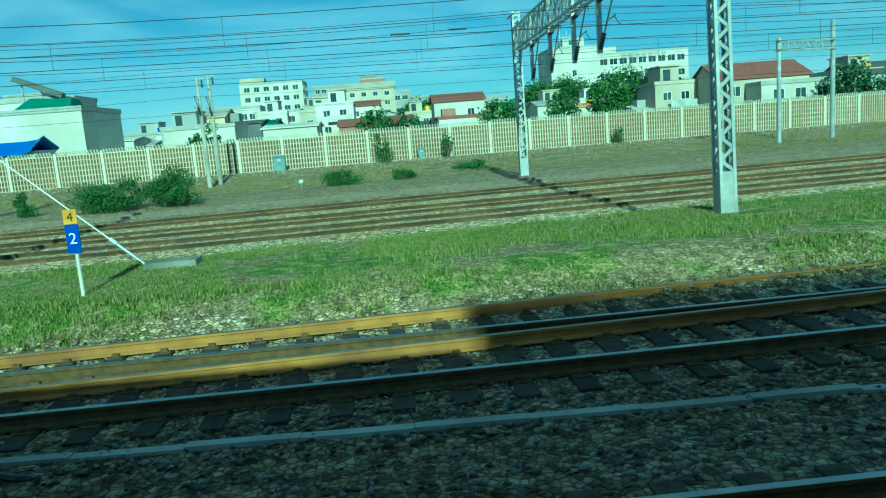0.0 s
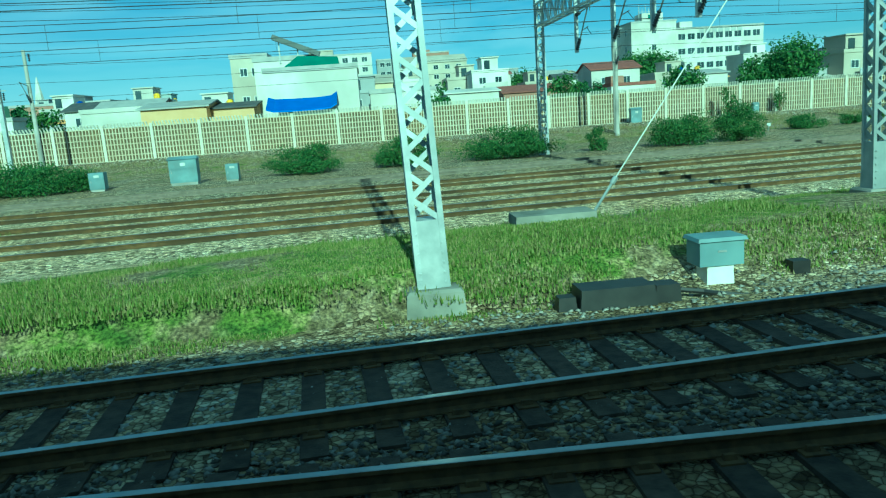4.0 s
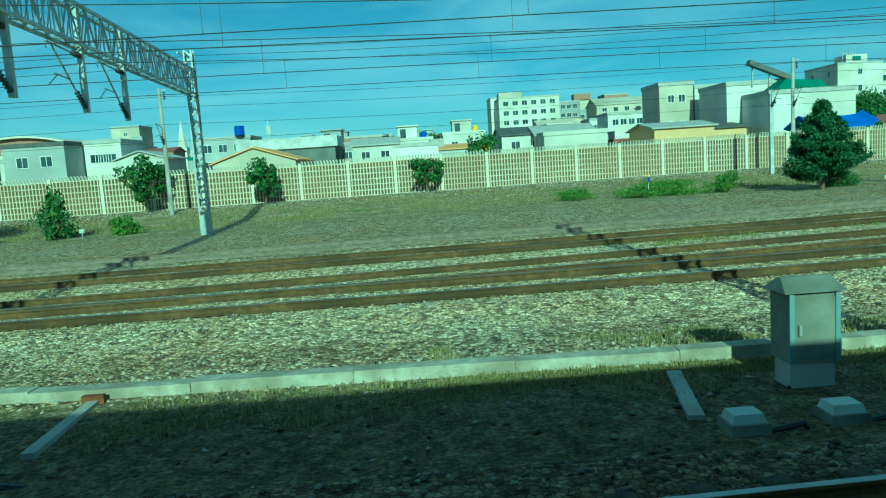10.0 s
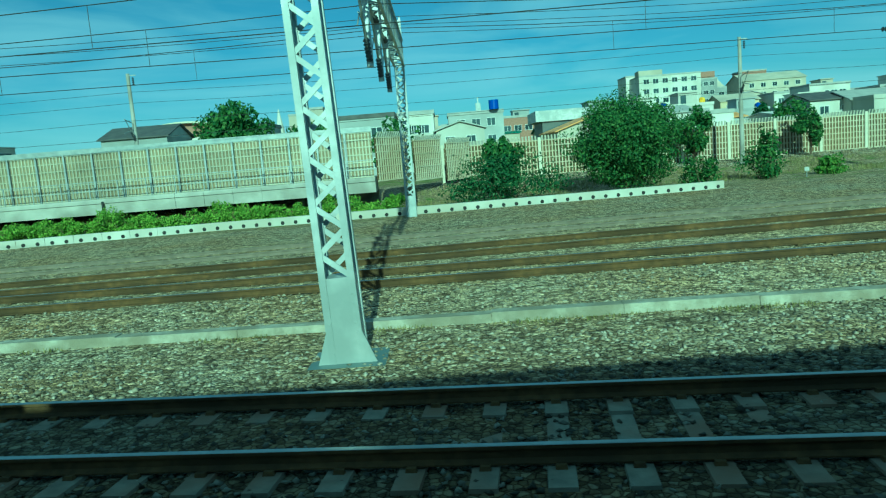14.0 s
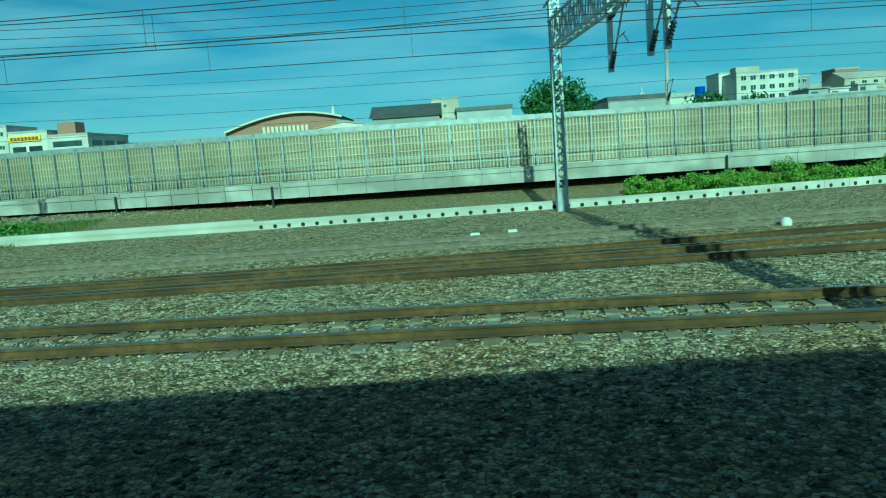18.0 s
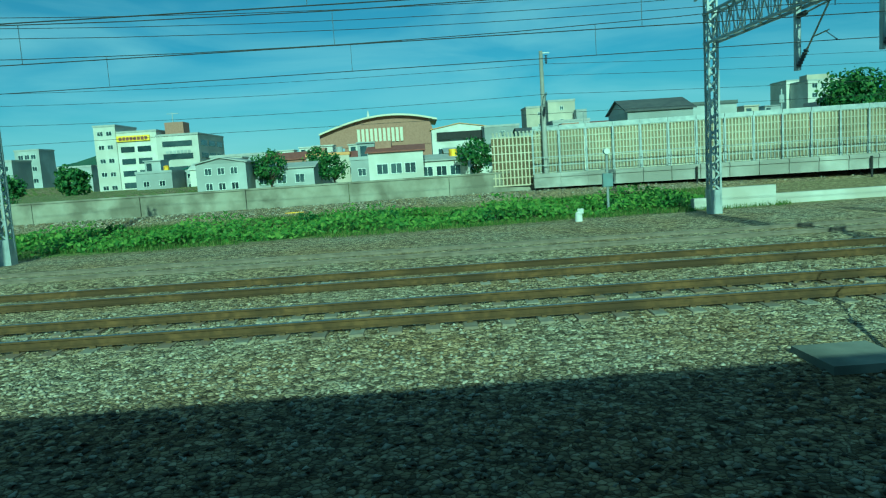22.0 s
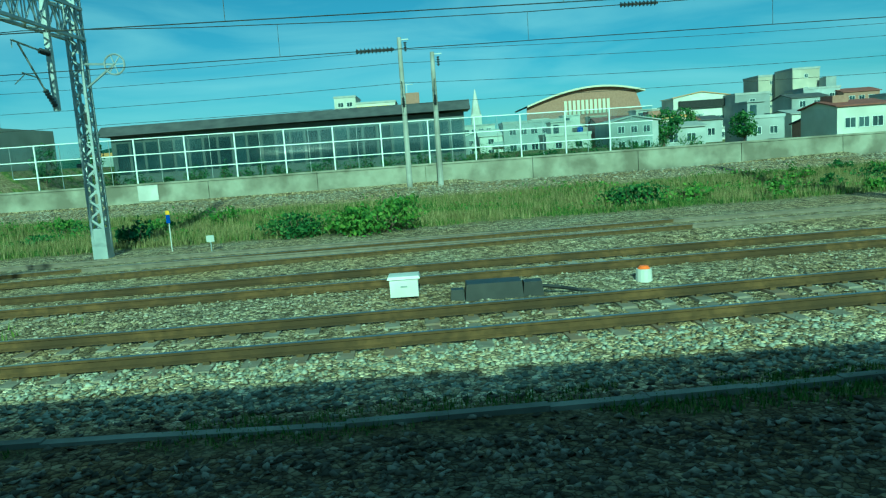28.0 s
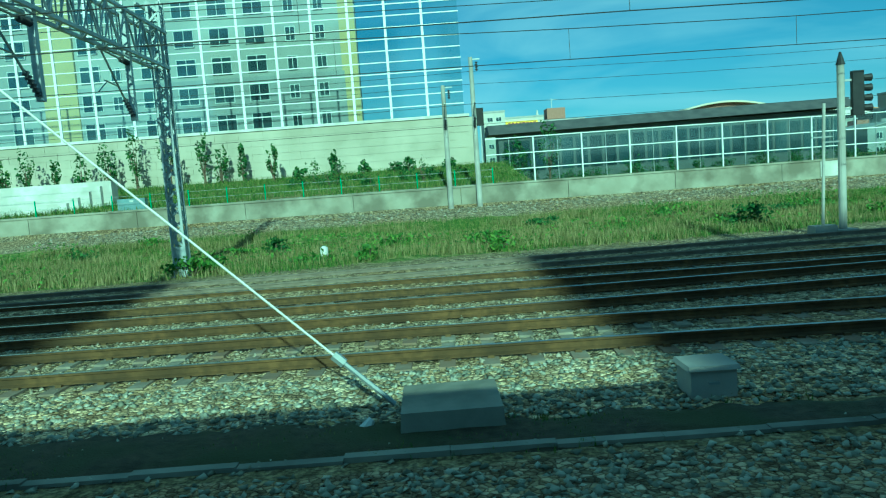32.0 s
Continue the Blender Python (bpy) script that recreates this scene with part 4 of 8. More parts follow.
# other masts of the near side
mast(-10.3, 14.7, 0.15, SLIM_MAST, "galvanised lattice mast with black cables down its foot")
mast(-29.9, 9.4, 0.1, MID_MAST)
mast(-73.9, 6.5, 0.02, F_MAST, "galvanised lattice mast on a high concrete block, with a notice plate")
mast(-96.2, 6.95, -0.3, NEAR_MAST, "galvanised lattice mast with a flared foot and a side bracket")
mast(-166.58, 7.2, 0.1, MID_MAST, "galvanised lattice mast on a tall concrete block")

for x, y, z in ((-74.0, 6.55, 3.4), (-96.3, 6.95, 2.72), (-143.55, 6.75, 2.62), (-166.72, 7.3, 3.1)):
    t = thing("notice_plate", pose(x, y - 0.262, z), "cream enamel notice with grey lines, bolted to a mast", "notice", "notices on the masts")
    Shape().box(-0.2, 0.2, -0.012, 0.0, -0.13, 0.13).done("plate", BOX_PALE, t)
    for k in range(3):
        Shape().box(-0.11, 0.11 - 0.04 * k, -0.017, -0.0125, 0.05 - k * 0.05, 0.066 - k * 0.05).done("text_bar", GALV_DARK, t)
for x, y, z in ((-96.2, 6.95, 1.15), (-53.6, 8.4, 1.0), (-171.98, 8.6, 1.1), (-166.66, 7.2, 1.25)):
    t = thing("mast_bracket", pose(x + 0.3, y, z), "short galvanised bracket arm bolted to a mast", "bracket", "side brackets of the masts")
    Shape().box(-0.05, 0.8, -0.04, 0.04, 0.0, 0.06).bar((0.0, 0, -0.32), (0.45, 0, 0.0), 0.05).done("arm", GALV, t)
    Shape().box(-0.09, -0.03, -0.2, 0.2, -0.42, 0.12).done("clamp", GALV, t)


def weight_stack(x, y, z, top, n=11):
    """Tension weights: a stack of iron slabs in two columns on a rope, with thin guide rods."""
    t = thing("tension_weight", pose(x, y, z), "hanging stack of grey tension weights on a rope", "tension weight", "tension weights of the wires")
    for k in range(n):
        zz = -0.025 * n + k * 0.05
        for a, b in ((-0.29, -0.012), (0.012, 0.29)):
            Shape().box(a, b, -0.14, 0.14, zz, zz + 0.043, taper=0.004).done("weight_slab", CABINET, t)
    Shape().box(-0.01, 0.01, -0.12, 0.12, -0.3, 0.3).done("hanger", DARK, t)
    Shape().tube((0, 0, 0.3), (0, 0, top - z), 0.012, n=5).done("rope", WIRE, t)
    for k in (-0.2, 0.2):
        Shape().tube((k, 0.16, -z - 0.2), (k, 0.16, top - z), 0.009, n=5).done("guide_rod", GALV_DARK, t)
    Shape().bar((-0.6, 0.0, top - z), (0.3, 0.0, top - z), 0.07).done("hanger_arm", GALV, t)


for x, y in ((-95.55, 6.97), (-166.0, 7.2), (-171.3, 8.6)):
    weight_stack(x, y, 2.36 if x > -168 else 2.5, 7.8, 11 if x > -100 else 7)


COLUMN_STEEL = mat("grey-green painted column steel", (0.25, 0.29, 0.285), (0.31, 0.35, 0.345), 2, 0.5, 0.1, 0.05, c3=(0.21, 0.25, 0.245), s3=0.6)


def plain_column(x, y, z, h, w=0.36, rz=0, m=COLUMN_STEEL):
    t = thing("steel_column", pose(x, y, z, 0, -18.0 / y, rz), "plain grey-green box-section steel column on a concrete block", "mast", "plain columns")
    s = Shape().box(-w / 2, w / 2, -w / 2, w / 2, 0.0, h)
    s.done("shaft", m, t)
    g = Shape()
    for sx in (-1, 1):
        g.face([(sx * w / 2, -w / 2 - 0.003, 0), (sx * (w / 2 + 0.16), -w / 2 - 0.003, 0), (sx * w / 2, -w / 2 - 0.003, 0.5)])
        g.face([(sx * w / 2, 0, 0), (sx * (w / 2 + 0.16), 0, 0), (sx * w / 2, 0, 0.5)])
    g.box(-w / 2 - 0.2, w / 2 + 0.2, -w / 2 - 0.2, w / 2 + 0.2, -0.03, 0.0)
    g.done("base_plate", m, t)
    Shape().box(-0.5, 0.5, -0.45, 0.45, -0.6, -0.03, taper=0.04).done("footing", CONC, t)
    for zz in (1.15, 2.0, 3.0):
        Shape().box(-w / 2 - 0.012, w / 2 + 0.012, -w / 2 - 0.012, w / 2 + 0.012, zz, zz + 0.05).done("band", GALV_DARK if zz < 2.5 else WHITE, t)
    return t


plain_column(-53.6, 8.4, -0.05, 9.5, 0.32)
plain_column(-269.4, 6.85, -0.03, 9.5, m=GALV)

# guy wires: anchor (x, y, z), mast point
ROPE = mat("pale stranded steel rope", (0.66, 0.66, 0.60), (0.76, 0.76, 0.70), 12, 0.5, 0.2)
GUYS = [((-4.8, 13.95, 0.3), (-10.3, 14.6, 5.1)), ((-26.4, 13.6, 0.2), (-20.85, 13.2, 8.3)), ((-59.85, 8.3, -0.1), (-53.6, 8.6, 6.4)), ((-66.5, 8.9, -0.1), (-73.8, 6.6, 7.1)),
        ((-103.75, 9.2, 0.0), (-96.4, 7.0, 7.2)), ((-173.1, 7.15, -0.18), (-166.75, 7.3, 7.0)), ((-178.2, 8.3, -0.1), (-172.0, 8.6, 7.3)), ((-191.9, 9.8, 0.0), (-198.5, 8.8, 6.6)),
        ((-280.35, 7.6, -0.05), (-287.5, 7.9, 6.7))]
for a, b in GUYS:
    t = thing("guy_wire", label="pale stranded guy wire with a turnbuckle near its anchor", category="guy wire", group="guy wires of the masts")
    Shape().tube(a, b, 0.013, n=6).done("rope", ROPE, t)
    va, vb = Vector(a), Vector(b)
    d = (vb - va).normalized()
    Shape().tube(va, va + d * 0.7, 0.03, n=6).tube(va + d * 0.7, va + d * 0.85, 0.055, n=6).done("turnbuckle", GALV_DARK, t)
for x, y, z, w, d, h in ((-4.2, 13.6, 0.22, 0.5, 0.25, 0.2), (-27.2, 13.6, 0.1, 0.8, 0.4, 0.22), (-60.35, 8.2, -0.25, 0.72, 0.5, 0.2), (-67.1, 7.9, -0.3, 0.8, 0.5, 0.2), (-173.55, 7.2, -0.3, 0.56, 0.58, 0.14),
                         (-178.85, 8.15, -0.3, 0.5, 0.5, 0.16), (-191.2, 9.3, -0.25, 0.42, 0.22, 0.18), (-279.75, 7.6, -0.25, 0.55, 0.53, 0.25), (-103.4, 7.3, -0.32, 0.55, 0.28, 0.12)):
    tagged(Shape().box(-w, w, -d, d, -0.2, h, taper=0.03).done("anchor_block", CONC_DARK, at=pose(x, y, z)), "weathered concrete anchor block in the ballast", "concrete block", "anchor blocks")


# ---------------- wires ----------------
def sag(x0, x1, z, s, n):
    return [(x0 + (x1 - x0) * i / n, z - s * 4 * (i / n) * (1 - i / n)) for i in range(n + 1)]


def wire(label, yfun, xs, zc, s, r, name="overhead_wire"):
    t = Shape()
    pts = []
    for a, b in zip(xs, xs[1:]):
        seg = sag(a, b, zc, s, 6)
        pts += seg if not pts else seg[1:]
    t.sweep([(x, yfun(x), z) for x, z in pts], r, n=4)
    return tagged(t.done(name, WIRE), label, "wire", "overhead wires")


SUPPORT = [100, 62, 35, 7.1, -21, -53, -90, -117, -144.6, -172, -198.8, -225.9, -252, -287.9, -315, -343, -370]
for k in ("P", "Q", "R", "S", "T"):
    p = TRACKS[k]
    xs = [x for x in SUPPORT if p[-1][0] - 8 < x < p[0][0] and (k != "P" or x < -140)]
    f = lambda x, p=p: along(p, x)
    wire("dark contact wire stretched level over a track", f, xs, 5.07, 0.0, 0.011)
    wire("dark messenger wire sagging between the portals", f, xs, 6.15, 0.35, 0.011)
    d = Shape()
    for a, b in zip(xs, xs[1:]):
        n = max(3, round(abs(b - a) / 6))
        for i in range(1, n):
            u = i / n
            x = a + (b - a) * u
            d.bar((x, f(x), 5.07), (x, f(x), 6.15 - 0.35 * 4 * u * (1 - u)), 0.010)
    if d.v:
        tagged(d.done("dropper_wires", WIRE), "thin vertical dropper wires between contact and messenger wire", "wire", "overhead wires", "stuff")
farline = [(fx, fy) for (fx, fy), _ in PORTALS]
farline = [(100, 48), (35, 42)] + farline[:-1] + [(-225.9, 24.0), (-252, 22.8), (-287.9, 23.4), (-340, 24), (-390, 25)]
for off, z in ((-0.8, 8.3), (0.8, 8.25), (0.0, 7.75)):
    wire("feeder wire along the heads of the far masts", lambda x, o=off: along(farline, x) + o, [x for x, _ in farline], z, 0.25, 0.012)
POLES = [(-12.7, 51.5, 7.4), (-52.5, 51.4, 8.2), (-95.9, 48.4, 8.4), (-135.0, 46.5, 9.0), (-176.2, 43.2, 8.6), (-208.0, 41.6, 8.5), (-242.9, 39.9, 8.5), (-277.0, 40.0, 8.6)]
poleline = [(100, 62), (30, 55)] + [(x, y) for x, y, _ in POLES] + [(-330, 41), (-390, 41)]
for off, z in ((-1.2, 4.9), (-1.2, 6.0), (0.35, 7.9), (0.2, 7.2)):
    wire("thin wire along the line of poles by the wall", lambda x, o=off: along(poleline, x) + o, [x for x, _ in poleline], z, 0.25 if z > 5 else 0.0, 0.011)
for x, z in ((-101.5, 5.07), (-243.0, 5.07), (-213.5, 5.07), (-236.0, 5.82), (4.0, 7.65), (1.0, 7.58)):
    y = along(TRACKS["T"] if z < 7 else farline, x)
    s = Shape()
    insulator(s, (x - 0.5, y, z), (x + 0.5, y, z), 10, 0.08)
    tagged(s.done("section_insulator", INSUL), "dark ribbed insulator hanging in an overhead wire", "insulator", "insulators in the wires")


# ---------------- poles along the wall ----------------
def wall_pole(x, y, top, kind=0, z0=0.2, arm=1):
    t = thing("line_pole", pose(x, y, 0), "grey concrete line pole with a pipe bracket and insulators", "pole", "line poles along the wall")
    if kind == 0:
        Shape().tube((0, 0, z0 - 0.6), (0, 0, top), 0.16, 0.11, n=10).done("shaft", CONC, t)
    else:
        Shape().box(-0.13, 0.13, -0.13, 0.13, z0 - 0.6, top).done("shaft", GALV, t)
    br = Shape()
    br.tube((0, -0.1, 5.9), (0, -1.4, 6.1), 0.025, n=6).tube((0, -0.1, 4.9), (0, -1.2, 6.05), 0.028, n=6).tube((0, -0.7, 5.4), (0, -1.6, 5.25), 0.02, n=5)
    br.done("bracket", GALV_DARK, t)
    ins = Shape()
    insulator(ins, (0, -0.12, 4.85), (0, -0.55, 5.35))
    insulator(ins, (0.3, 0.0, top - 0.25), (0.3, 0.0, top - 0.75), 4, 0.1)
    ins.done("insulator", INSUL, t)
    Shape().bar((-0.1, 0, top - 0.12), (0.5, 0, top - 0.12), 0.06).done("top_arm", GALV_DARK, t)
    return t


for x, y, top in POLES:
    wall_pole(x, y, top, 0)
wall_pole(-241.2, 39.6, 7.6)
wall_pole(-278.6, 40.0, 7.2)
wall_pole(-54.3, 51.0, 5.8, 1)
wall_pole(-12.3, 53.0, 7.7)

# portal of the branch line behind, towards the start
g = thing("portal_beam", label="small rust-flecked portal of two posts and a lattice beam", category="catenary portal", group="portal beams over the tracks")
truss((26.2, 47.8), (31.0, 49.5), 6.1, 6.7, g)
Shape().tube((26.2, 47.8, 0), (26.2, 47.8, 6.9), 0.14, n=10).done("post", GALV, g)
Shape().tube((31.0, 49.5, 0), (31.0, 49.5, 8.0), 0.16, n=10).done("post", GALV, g)

# ---------------- the town behind the wall ----------------
W_WHITE = mat("white render", (0.57, 0.56, 0.515), (0.65, 0.64, 0.59), 0.5, 0.85, c3=(0.48, 0.47, 0.42), s3=0.15, rand=0.12)
W_GREY = mat("grey render", (0.36, 0.38, 0.385), (0.44, 0.455, 0.45), 0.5, 0.85, c3=(0.31, 0.32, 0.315), s3=0.15, rand=0.15)
W_BEIGE = mat("beige render", (0.46, 0.43, 0.35), (0.53, 0.49, 0.40), 0.5, 0.85, c3=(0.40, 0.37, 0.30), s3=0.15)
W_YEL = mat("pale yellow render", (0.56, 0.48, 0.29), (0.62, 0.54, 0.35), 0.5, 0.85, rand=0.1)
W_DARK = mat("dark cladding", (0.09, 0.10, 0.10), (0.13, 0.14, 0.14), 0.6, 0.6)
W_BRICK = mat("red brick", (0.27, 0.165, 0.12), (0.33, 0.21, 0.155), 3, 0.9)
W_TAN = mat("tan panels", (0.55, 0.38, 0.18), (0.60, 0.43, 0.22), 0.8, 0.7)
R_ORANGE = mat("orange roof sheet", (0.55, 0.30, 0.10), (0.62, 0.36, 0.13), 1, 0.6)
R_BLUE = mat("blue roof sheet", (0.015, 0.09, 0.48), (0.02, 0.12, 0.55), 1, 0.45)
R_GREEN = mat("green roof", (0.035, 0.12, 0.085), (0.05, 0.15, 0.105), 1, 0.6)
R_RED = mat("red roof tile", (0.17, 0.07, 0.055), (0.23, 0.095, 0.075), 2, 0.75)
R_DARK = mat("dark roof", (0.07, 0.07, 0.075), (0.11, 0.11, 0.11), 1, 0.7)
R_GREY = mat("grey roof slab", (0.34, 0.34, 0.33), (0.42, 0.42, 0.40), 1, 0.85)
SIGN_YEL = mat("yellow sign board", (0.85, 0.62, 0.03), (0.80, 0.57, 0.03), 2, 0.5)
WIN_DARK = mat("window glass", (0.03, 0.045, 0.055), (0.07, 0.09, 0.10), 0.3, 0.15, spec=0.5, rand=0.3)
WIN_FRAME = mat("window frame", (0.62, 0.64, 0.63), (0.7, 0.72, 0.71), 2, 0.5)
WINDOWS = {}


def window_mesh(w, h):
    k = (round(w, 2), round(h, 2))
    if k not in WINDOWS:
        s = Shape()
        t = 0.07
        for a, b, c, d in ((-w / 2 - t, -w / 2, -t, h + t), (w / 2, w / 2 + t, -t, h + t), (-w / 2, w / 2, -t, 0), (-w / 2, w / 2, h, h + t), (-0.03, 0.03, 0, h)):
            s.box(a, b, -0.07, 0.05, c, d)
        WINDOWS[k] = s.mesh("window", WIN_FRAME), Shape().box(-w / 2, w / 2, -0.02, 0.05, 0, h).mesh("pane", WIN_DARK)
    return WINDOWS[k]


def put_window(me, t, at):
    put("pane", me[1], put("window", me[0], t, at=at))


def house(x0, x1, y, z1, wall, label, floors=2, cols=4, roof="flat", rmat=None, depth=9.0, z0=0.3, win=(1.3, 1.2), margin=0.8, gable=1.4, eave=0.35, name="house", group="houses of the town", win_x=None, top_win=True, side=0):
    t = thing(name, label=label, category="building", group=group)
    rmat = rmat or R_GREY
    Shape().box(x0, x1, y, y + depth, z0, z1).done("wall", wall, t)
    if roof == "flat":
        s = Shape().box(x0 - 0.12, x1 + 0.12, y - 0.12, y + 0.12, z1, z1 + 0.5).box(x0 - 0.12, x1 + 0.12, y + depth - 0.12, y + depth + 0.12, z1, z1 + 0.5)
        s.box(x0 - 0.12, x0 + 0.12, y + 0.12, y + depth - 0.12, z1, z1 + 0.5).box(x1 - 0.12, x1 + 0.12, y + 0.12, y + depth - 0.12, z1, z1 + 0.5)
        s.box(x0 + 0.12, x1 - 0.12, y + 0.12, y + depth - 0.12, z1, z1 + 0.1)
        s.done("roof", rmat, t)
    elif roof == "gable":      # ridge along x
        a, b, c, d, r = x0 - eave, x1 + eave, y - eave, y + depth + eave, (2 * y + depth) / 2
        s = Shape()
        s.hexa([(a, c, z1), (b, c, z1), (b, r, z1 + gable), (a, r, z1 + gable), (a, c, z1 + 0.15), (b, c, z1 + 0.15), (b, r, z1 + gable + 0.15), (a, r, z1 + gable + 0.15)])
        s.hexa([(a, r, z1 + gable), (b, r, z1 + gable), (b, d, z1), (a, d, z1), (a, r, z1 + gable + 0.15), (b, r, z1 + gable + 0.15), (b, d, z1 + 0.15), (a, d, z1 + 0.15)])
        s.done("roof", rmat, t)
        Shape().face([(x0, y, z1), (x0, r, z1 + gable), (x0, y + depth, z1)]).done("gable_wall", wall, t)
        Shape().face([(x1, y, z1), (x1, y + depth, z1), (x1, r, z1 + gable)]).done("gable_wall", wall, t)
    elif roof == "front":      # gable end towards the railway
        m, a, b, c, d = (x0 + x1) / 2, x0 - eave, x1 + eave, y - eave, y + depth + eave
        s = Shape()
        for p, q in ((a, m), (b, m)):
            s.hexa([(p, c, z1), (q, c, z1 + gable), (q, d, z1 + gable), (p, d, z1), (p, c, z1 + 0.15), (q, c, z1 + gable + 0.15), (q, d, z1 + gable + 0.15), (p, d, z1 + 0.15)])
        s.done("roof", rmat, t)
        Shape().face([(x0, y, z1), (x1, y, z1), (m, y, z1 + gable)]).done("gable_wall", wall, t)
    if floors and cols:
        fh = (z1 - z0) / floors
        me = window_mesh(*win)
        for f in range(floors):
            for c in range(cols):
                xx = x0 + margin + (x1 - x0 - 2 * margin) * (c + 0.5) / cols
                put_window(me, t, pose(xx, y, z0 + fh * f + (fh - win[1]) * 0.5))
        for f in range(floors if side else 0):
            for c in range(2):
                put_window(me, t, pose(x0 if side < 0 else x1, y + depth * (c + 0.5) / 2, z0 + fh * f + (fh - win[1]) * 0.5, 0, 0, -90 if side < 0 else 90))
    return t


def roof_box(t, x0, x1, y, z, h, m, d=4.0, name="roof_room"):
    Shape().box(x0, x1, y, y + d, z, z + h).done(name, m, t)


def bars(t, x0, x1, y, z, h, n, m, name="sign_letter"):
    """A row of letter-sized bars, for a sign that cannot be read."""
    w = (x1 - x0) / n
    for i in range(n):
        Shape().box(x0 + w * i + w * 0.12, x0 + w * (i + 1) - w * 0.12, y - 0.12, y - 0.02, z, z + h).done(name, m, t)


# hospital-like slab, far off
t = house(62.6, 90.5, 216, 21.6, W_WHITE, "long white five-storey slab with window rows and a roof sign", 5, 9, win=(2.2, 1.7), depth=16, name="office_building")
bars(t, 70, 84, 216, 20.3, 1.2, 7, W_GREY)
Shape().box(66, 70, 220, 226, 22.1, 24.2).done("roof_room", W_WHITE, t)
t = house(48.6, 62.3, 214, 24.0, W_WHITE, "white stair tower of a large building with an aerial", 5, 1, win=(1.2, 1.6), depth=18, margin=4.5, name="office_building", side=-1)
Shape().box(53, 59.5, 217, 223, 24.5, 27.0).done("roof_room", W_WHITE, t)
bars(t, 54.5, 58, 217, 25.2, 1.3, 1, R_GREEN)
s = Shape()
for i in range(5):
    s.bar((52.5 + i, 218, 24), (52.5 + i, 218, 29.5 - (i % 2)), 0.16)
s.bar((52.3, 218, 27.5), (56.7, 218, 27.5), 0.15).done("aerial", GALV_DARK, t)

# concrete works with silo and conveyor
t = house(-40.8, -31.2, 78, 7.5, W_WHITE, "blank white industrial hall with one small window", 1, 1, win=(0.9, 0.8), depth=11, name="works_hall")
t = house(-42.6, -35.8, 84.5, 9.2, W_WHITE, "white industrial block behind a hall", 2, 0, depth=8, name="works_hall")
t = house(-46.9, -42.4, 95, 10.6, W_BEIGE, "tall narrow beige block with small windows", 3, 2, depth=7, win=(0.8, 0.9))
house(-42.2, -38.6, 95, 10.0, W_WHITE, "narrow white block with small windows", 3, 2, depth=7, win=(0.8, 0.9))
c = thing("conveyor", label="dark sloping conveyor on legs above a works hall", category="conveyor", group="")
Shape().bar((-40.2, 84, 11.7), (-35.2, 84, 9.6), 1.0, 0.55).done("belt_housing", W_DARK, c)
for x, z in ((-39.6, 11.2), (-37.6, 10.4)):
    Shape().bar((x, 84.3, 8.9), (x, 84.3, z), 0.14).done("leg", GALV_DARK, c)
c = thing("roof_shelter", label="green netted shelter on a white hall", category="shelter")
Shape().hexa([(-39.2, 80, 7.9), (-33.0, 80, 7.9), (-33.0, 84, 7.9), (-39.2, 84, 7.9), (-37.4, 81, 9.3), (-33.2, 81, 9.0), (-33.2, 83, 9.0), (-37.4, 83, 9.3)]).done("net", R_GREEN, c)
t = thing("blue_roofed_hut", label="low hut with a bright blue roof with upturned ends", category="building", group="houses of the town")
Shape().box(-39.0, -33.4, 71.6, 76, 0.3, 3.7).done("wall", W_WHITE, t)
s = Shape()
prof = [(-40.0, 4.75), (-39.3, 4.55), (-37.5, 4.5), (-35.0, 4.5), (-33.9, 4.6), (-33.3, 4.95)]
for (a, b), (cx, d) in zip(prof, prof[1:]):
    s.hexa([(a, 70.9, b - 1.15), (cx, 70.9, d - 1.15), (cx, 73.6, d), (a, 73.6, b), (a, 70.9, b - 1.0), (cx, 70.9, d - 1.0), (cx, 73.6, d + 0.15), (a, 73.6, b + 0.15)]).done("roof_sheet", R_BLUE, t)
    s = Shape()
    s.hexa([(a, 73.6, b), (cx, 73.6, d), (cx, 76.6, d - 1.15), (a, 76.6, b - 1.15), (a, 73.6, b + 0.15), (cx, 73.6, d + 0.15), (cx, 76.6, d - 1.0), (a, 76.6, b - 1.0)]).done("roof_sheet", R_BLUE, t)
    s = Shape()

house(-53.5, -46.9, 78, 4.6, W_TAN, "low tan shed beside the wall", 1, 3, win=(0.6, 0.4), roof="gable", rmat=R_GREY, gable=0.7)
house(-47.2, -42.4, 80, 4.3, W_TAN, "small tan shed with a dark roof", 1, 0, roof="gable", rmat=R_DARK, gable=0.6)
house(-62.8, -57.9, 90, 4.6, W_WHITE, "small white house with a flat roof", 1, 3)
t = house(-48.2, -27.4, 250, 23.0, W_WHITE, "white apartment block with balconies and many windows", 7, 6, win=(1.8, 1.5), depth=14, name="apartment_block", side=1)
Shape().box(-48, -40, 251, 256, 23, 25.2).done("stair_head", W_BEIGE, t)
house(-39.5, -19.8, 200, 9.0, W_WHITE, "long low white building with a pitched roof", 2, 6, roof="gable", rmat=R_GREY)
t = house(-19.3, 10, 300, 20.5, W_GREY, "grey four-storey school with a stepped roof", 4, 9, win=(2.2, 1.7), name="school")
Shape().box(-15, 1, 302, 310, 20.5, 25.2, taper=2.0, tx=3.5).done("attic", W_BEIGE, t)
Shape().box(-10, -3, 303, 308, 25.2, 27.6).done("roof_room", W_BRICK, t)
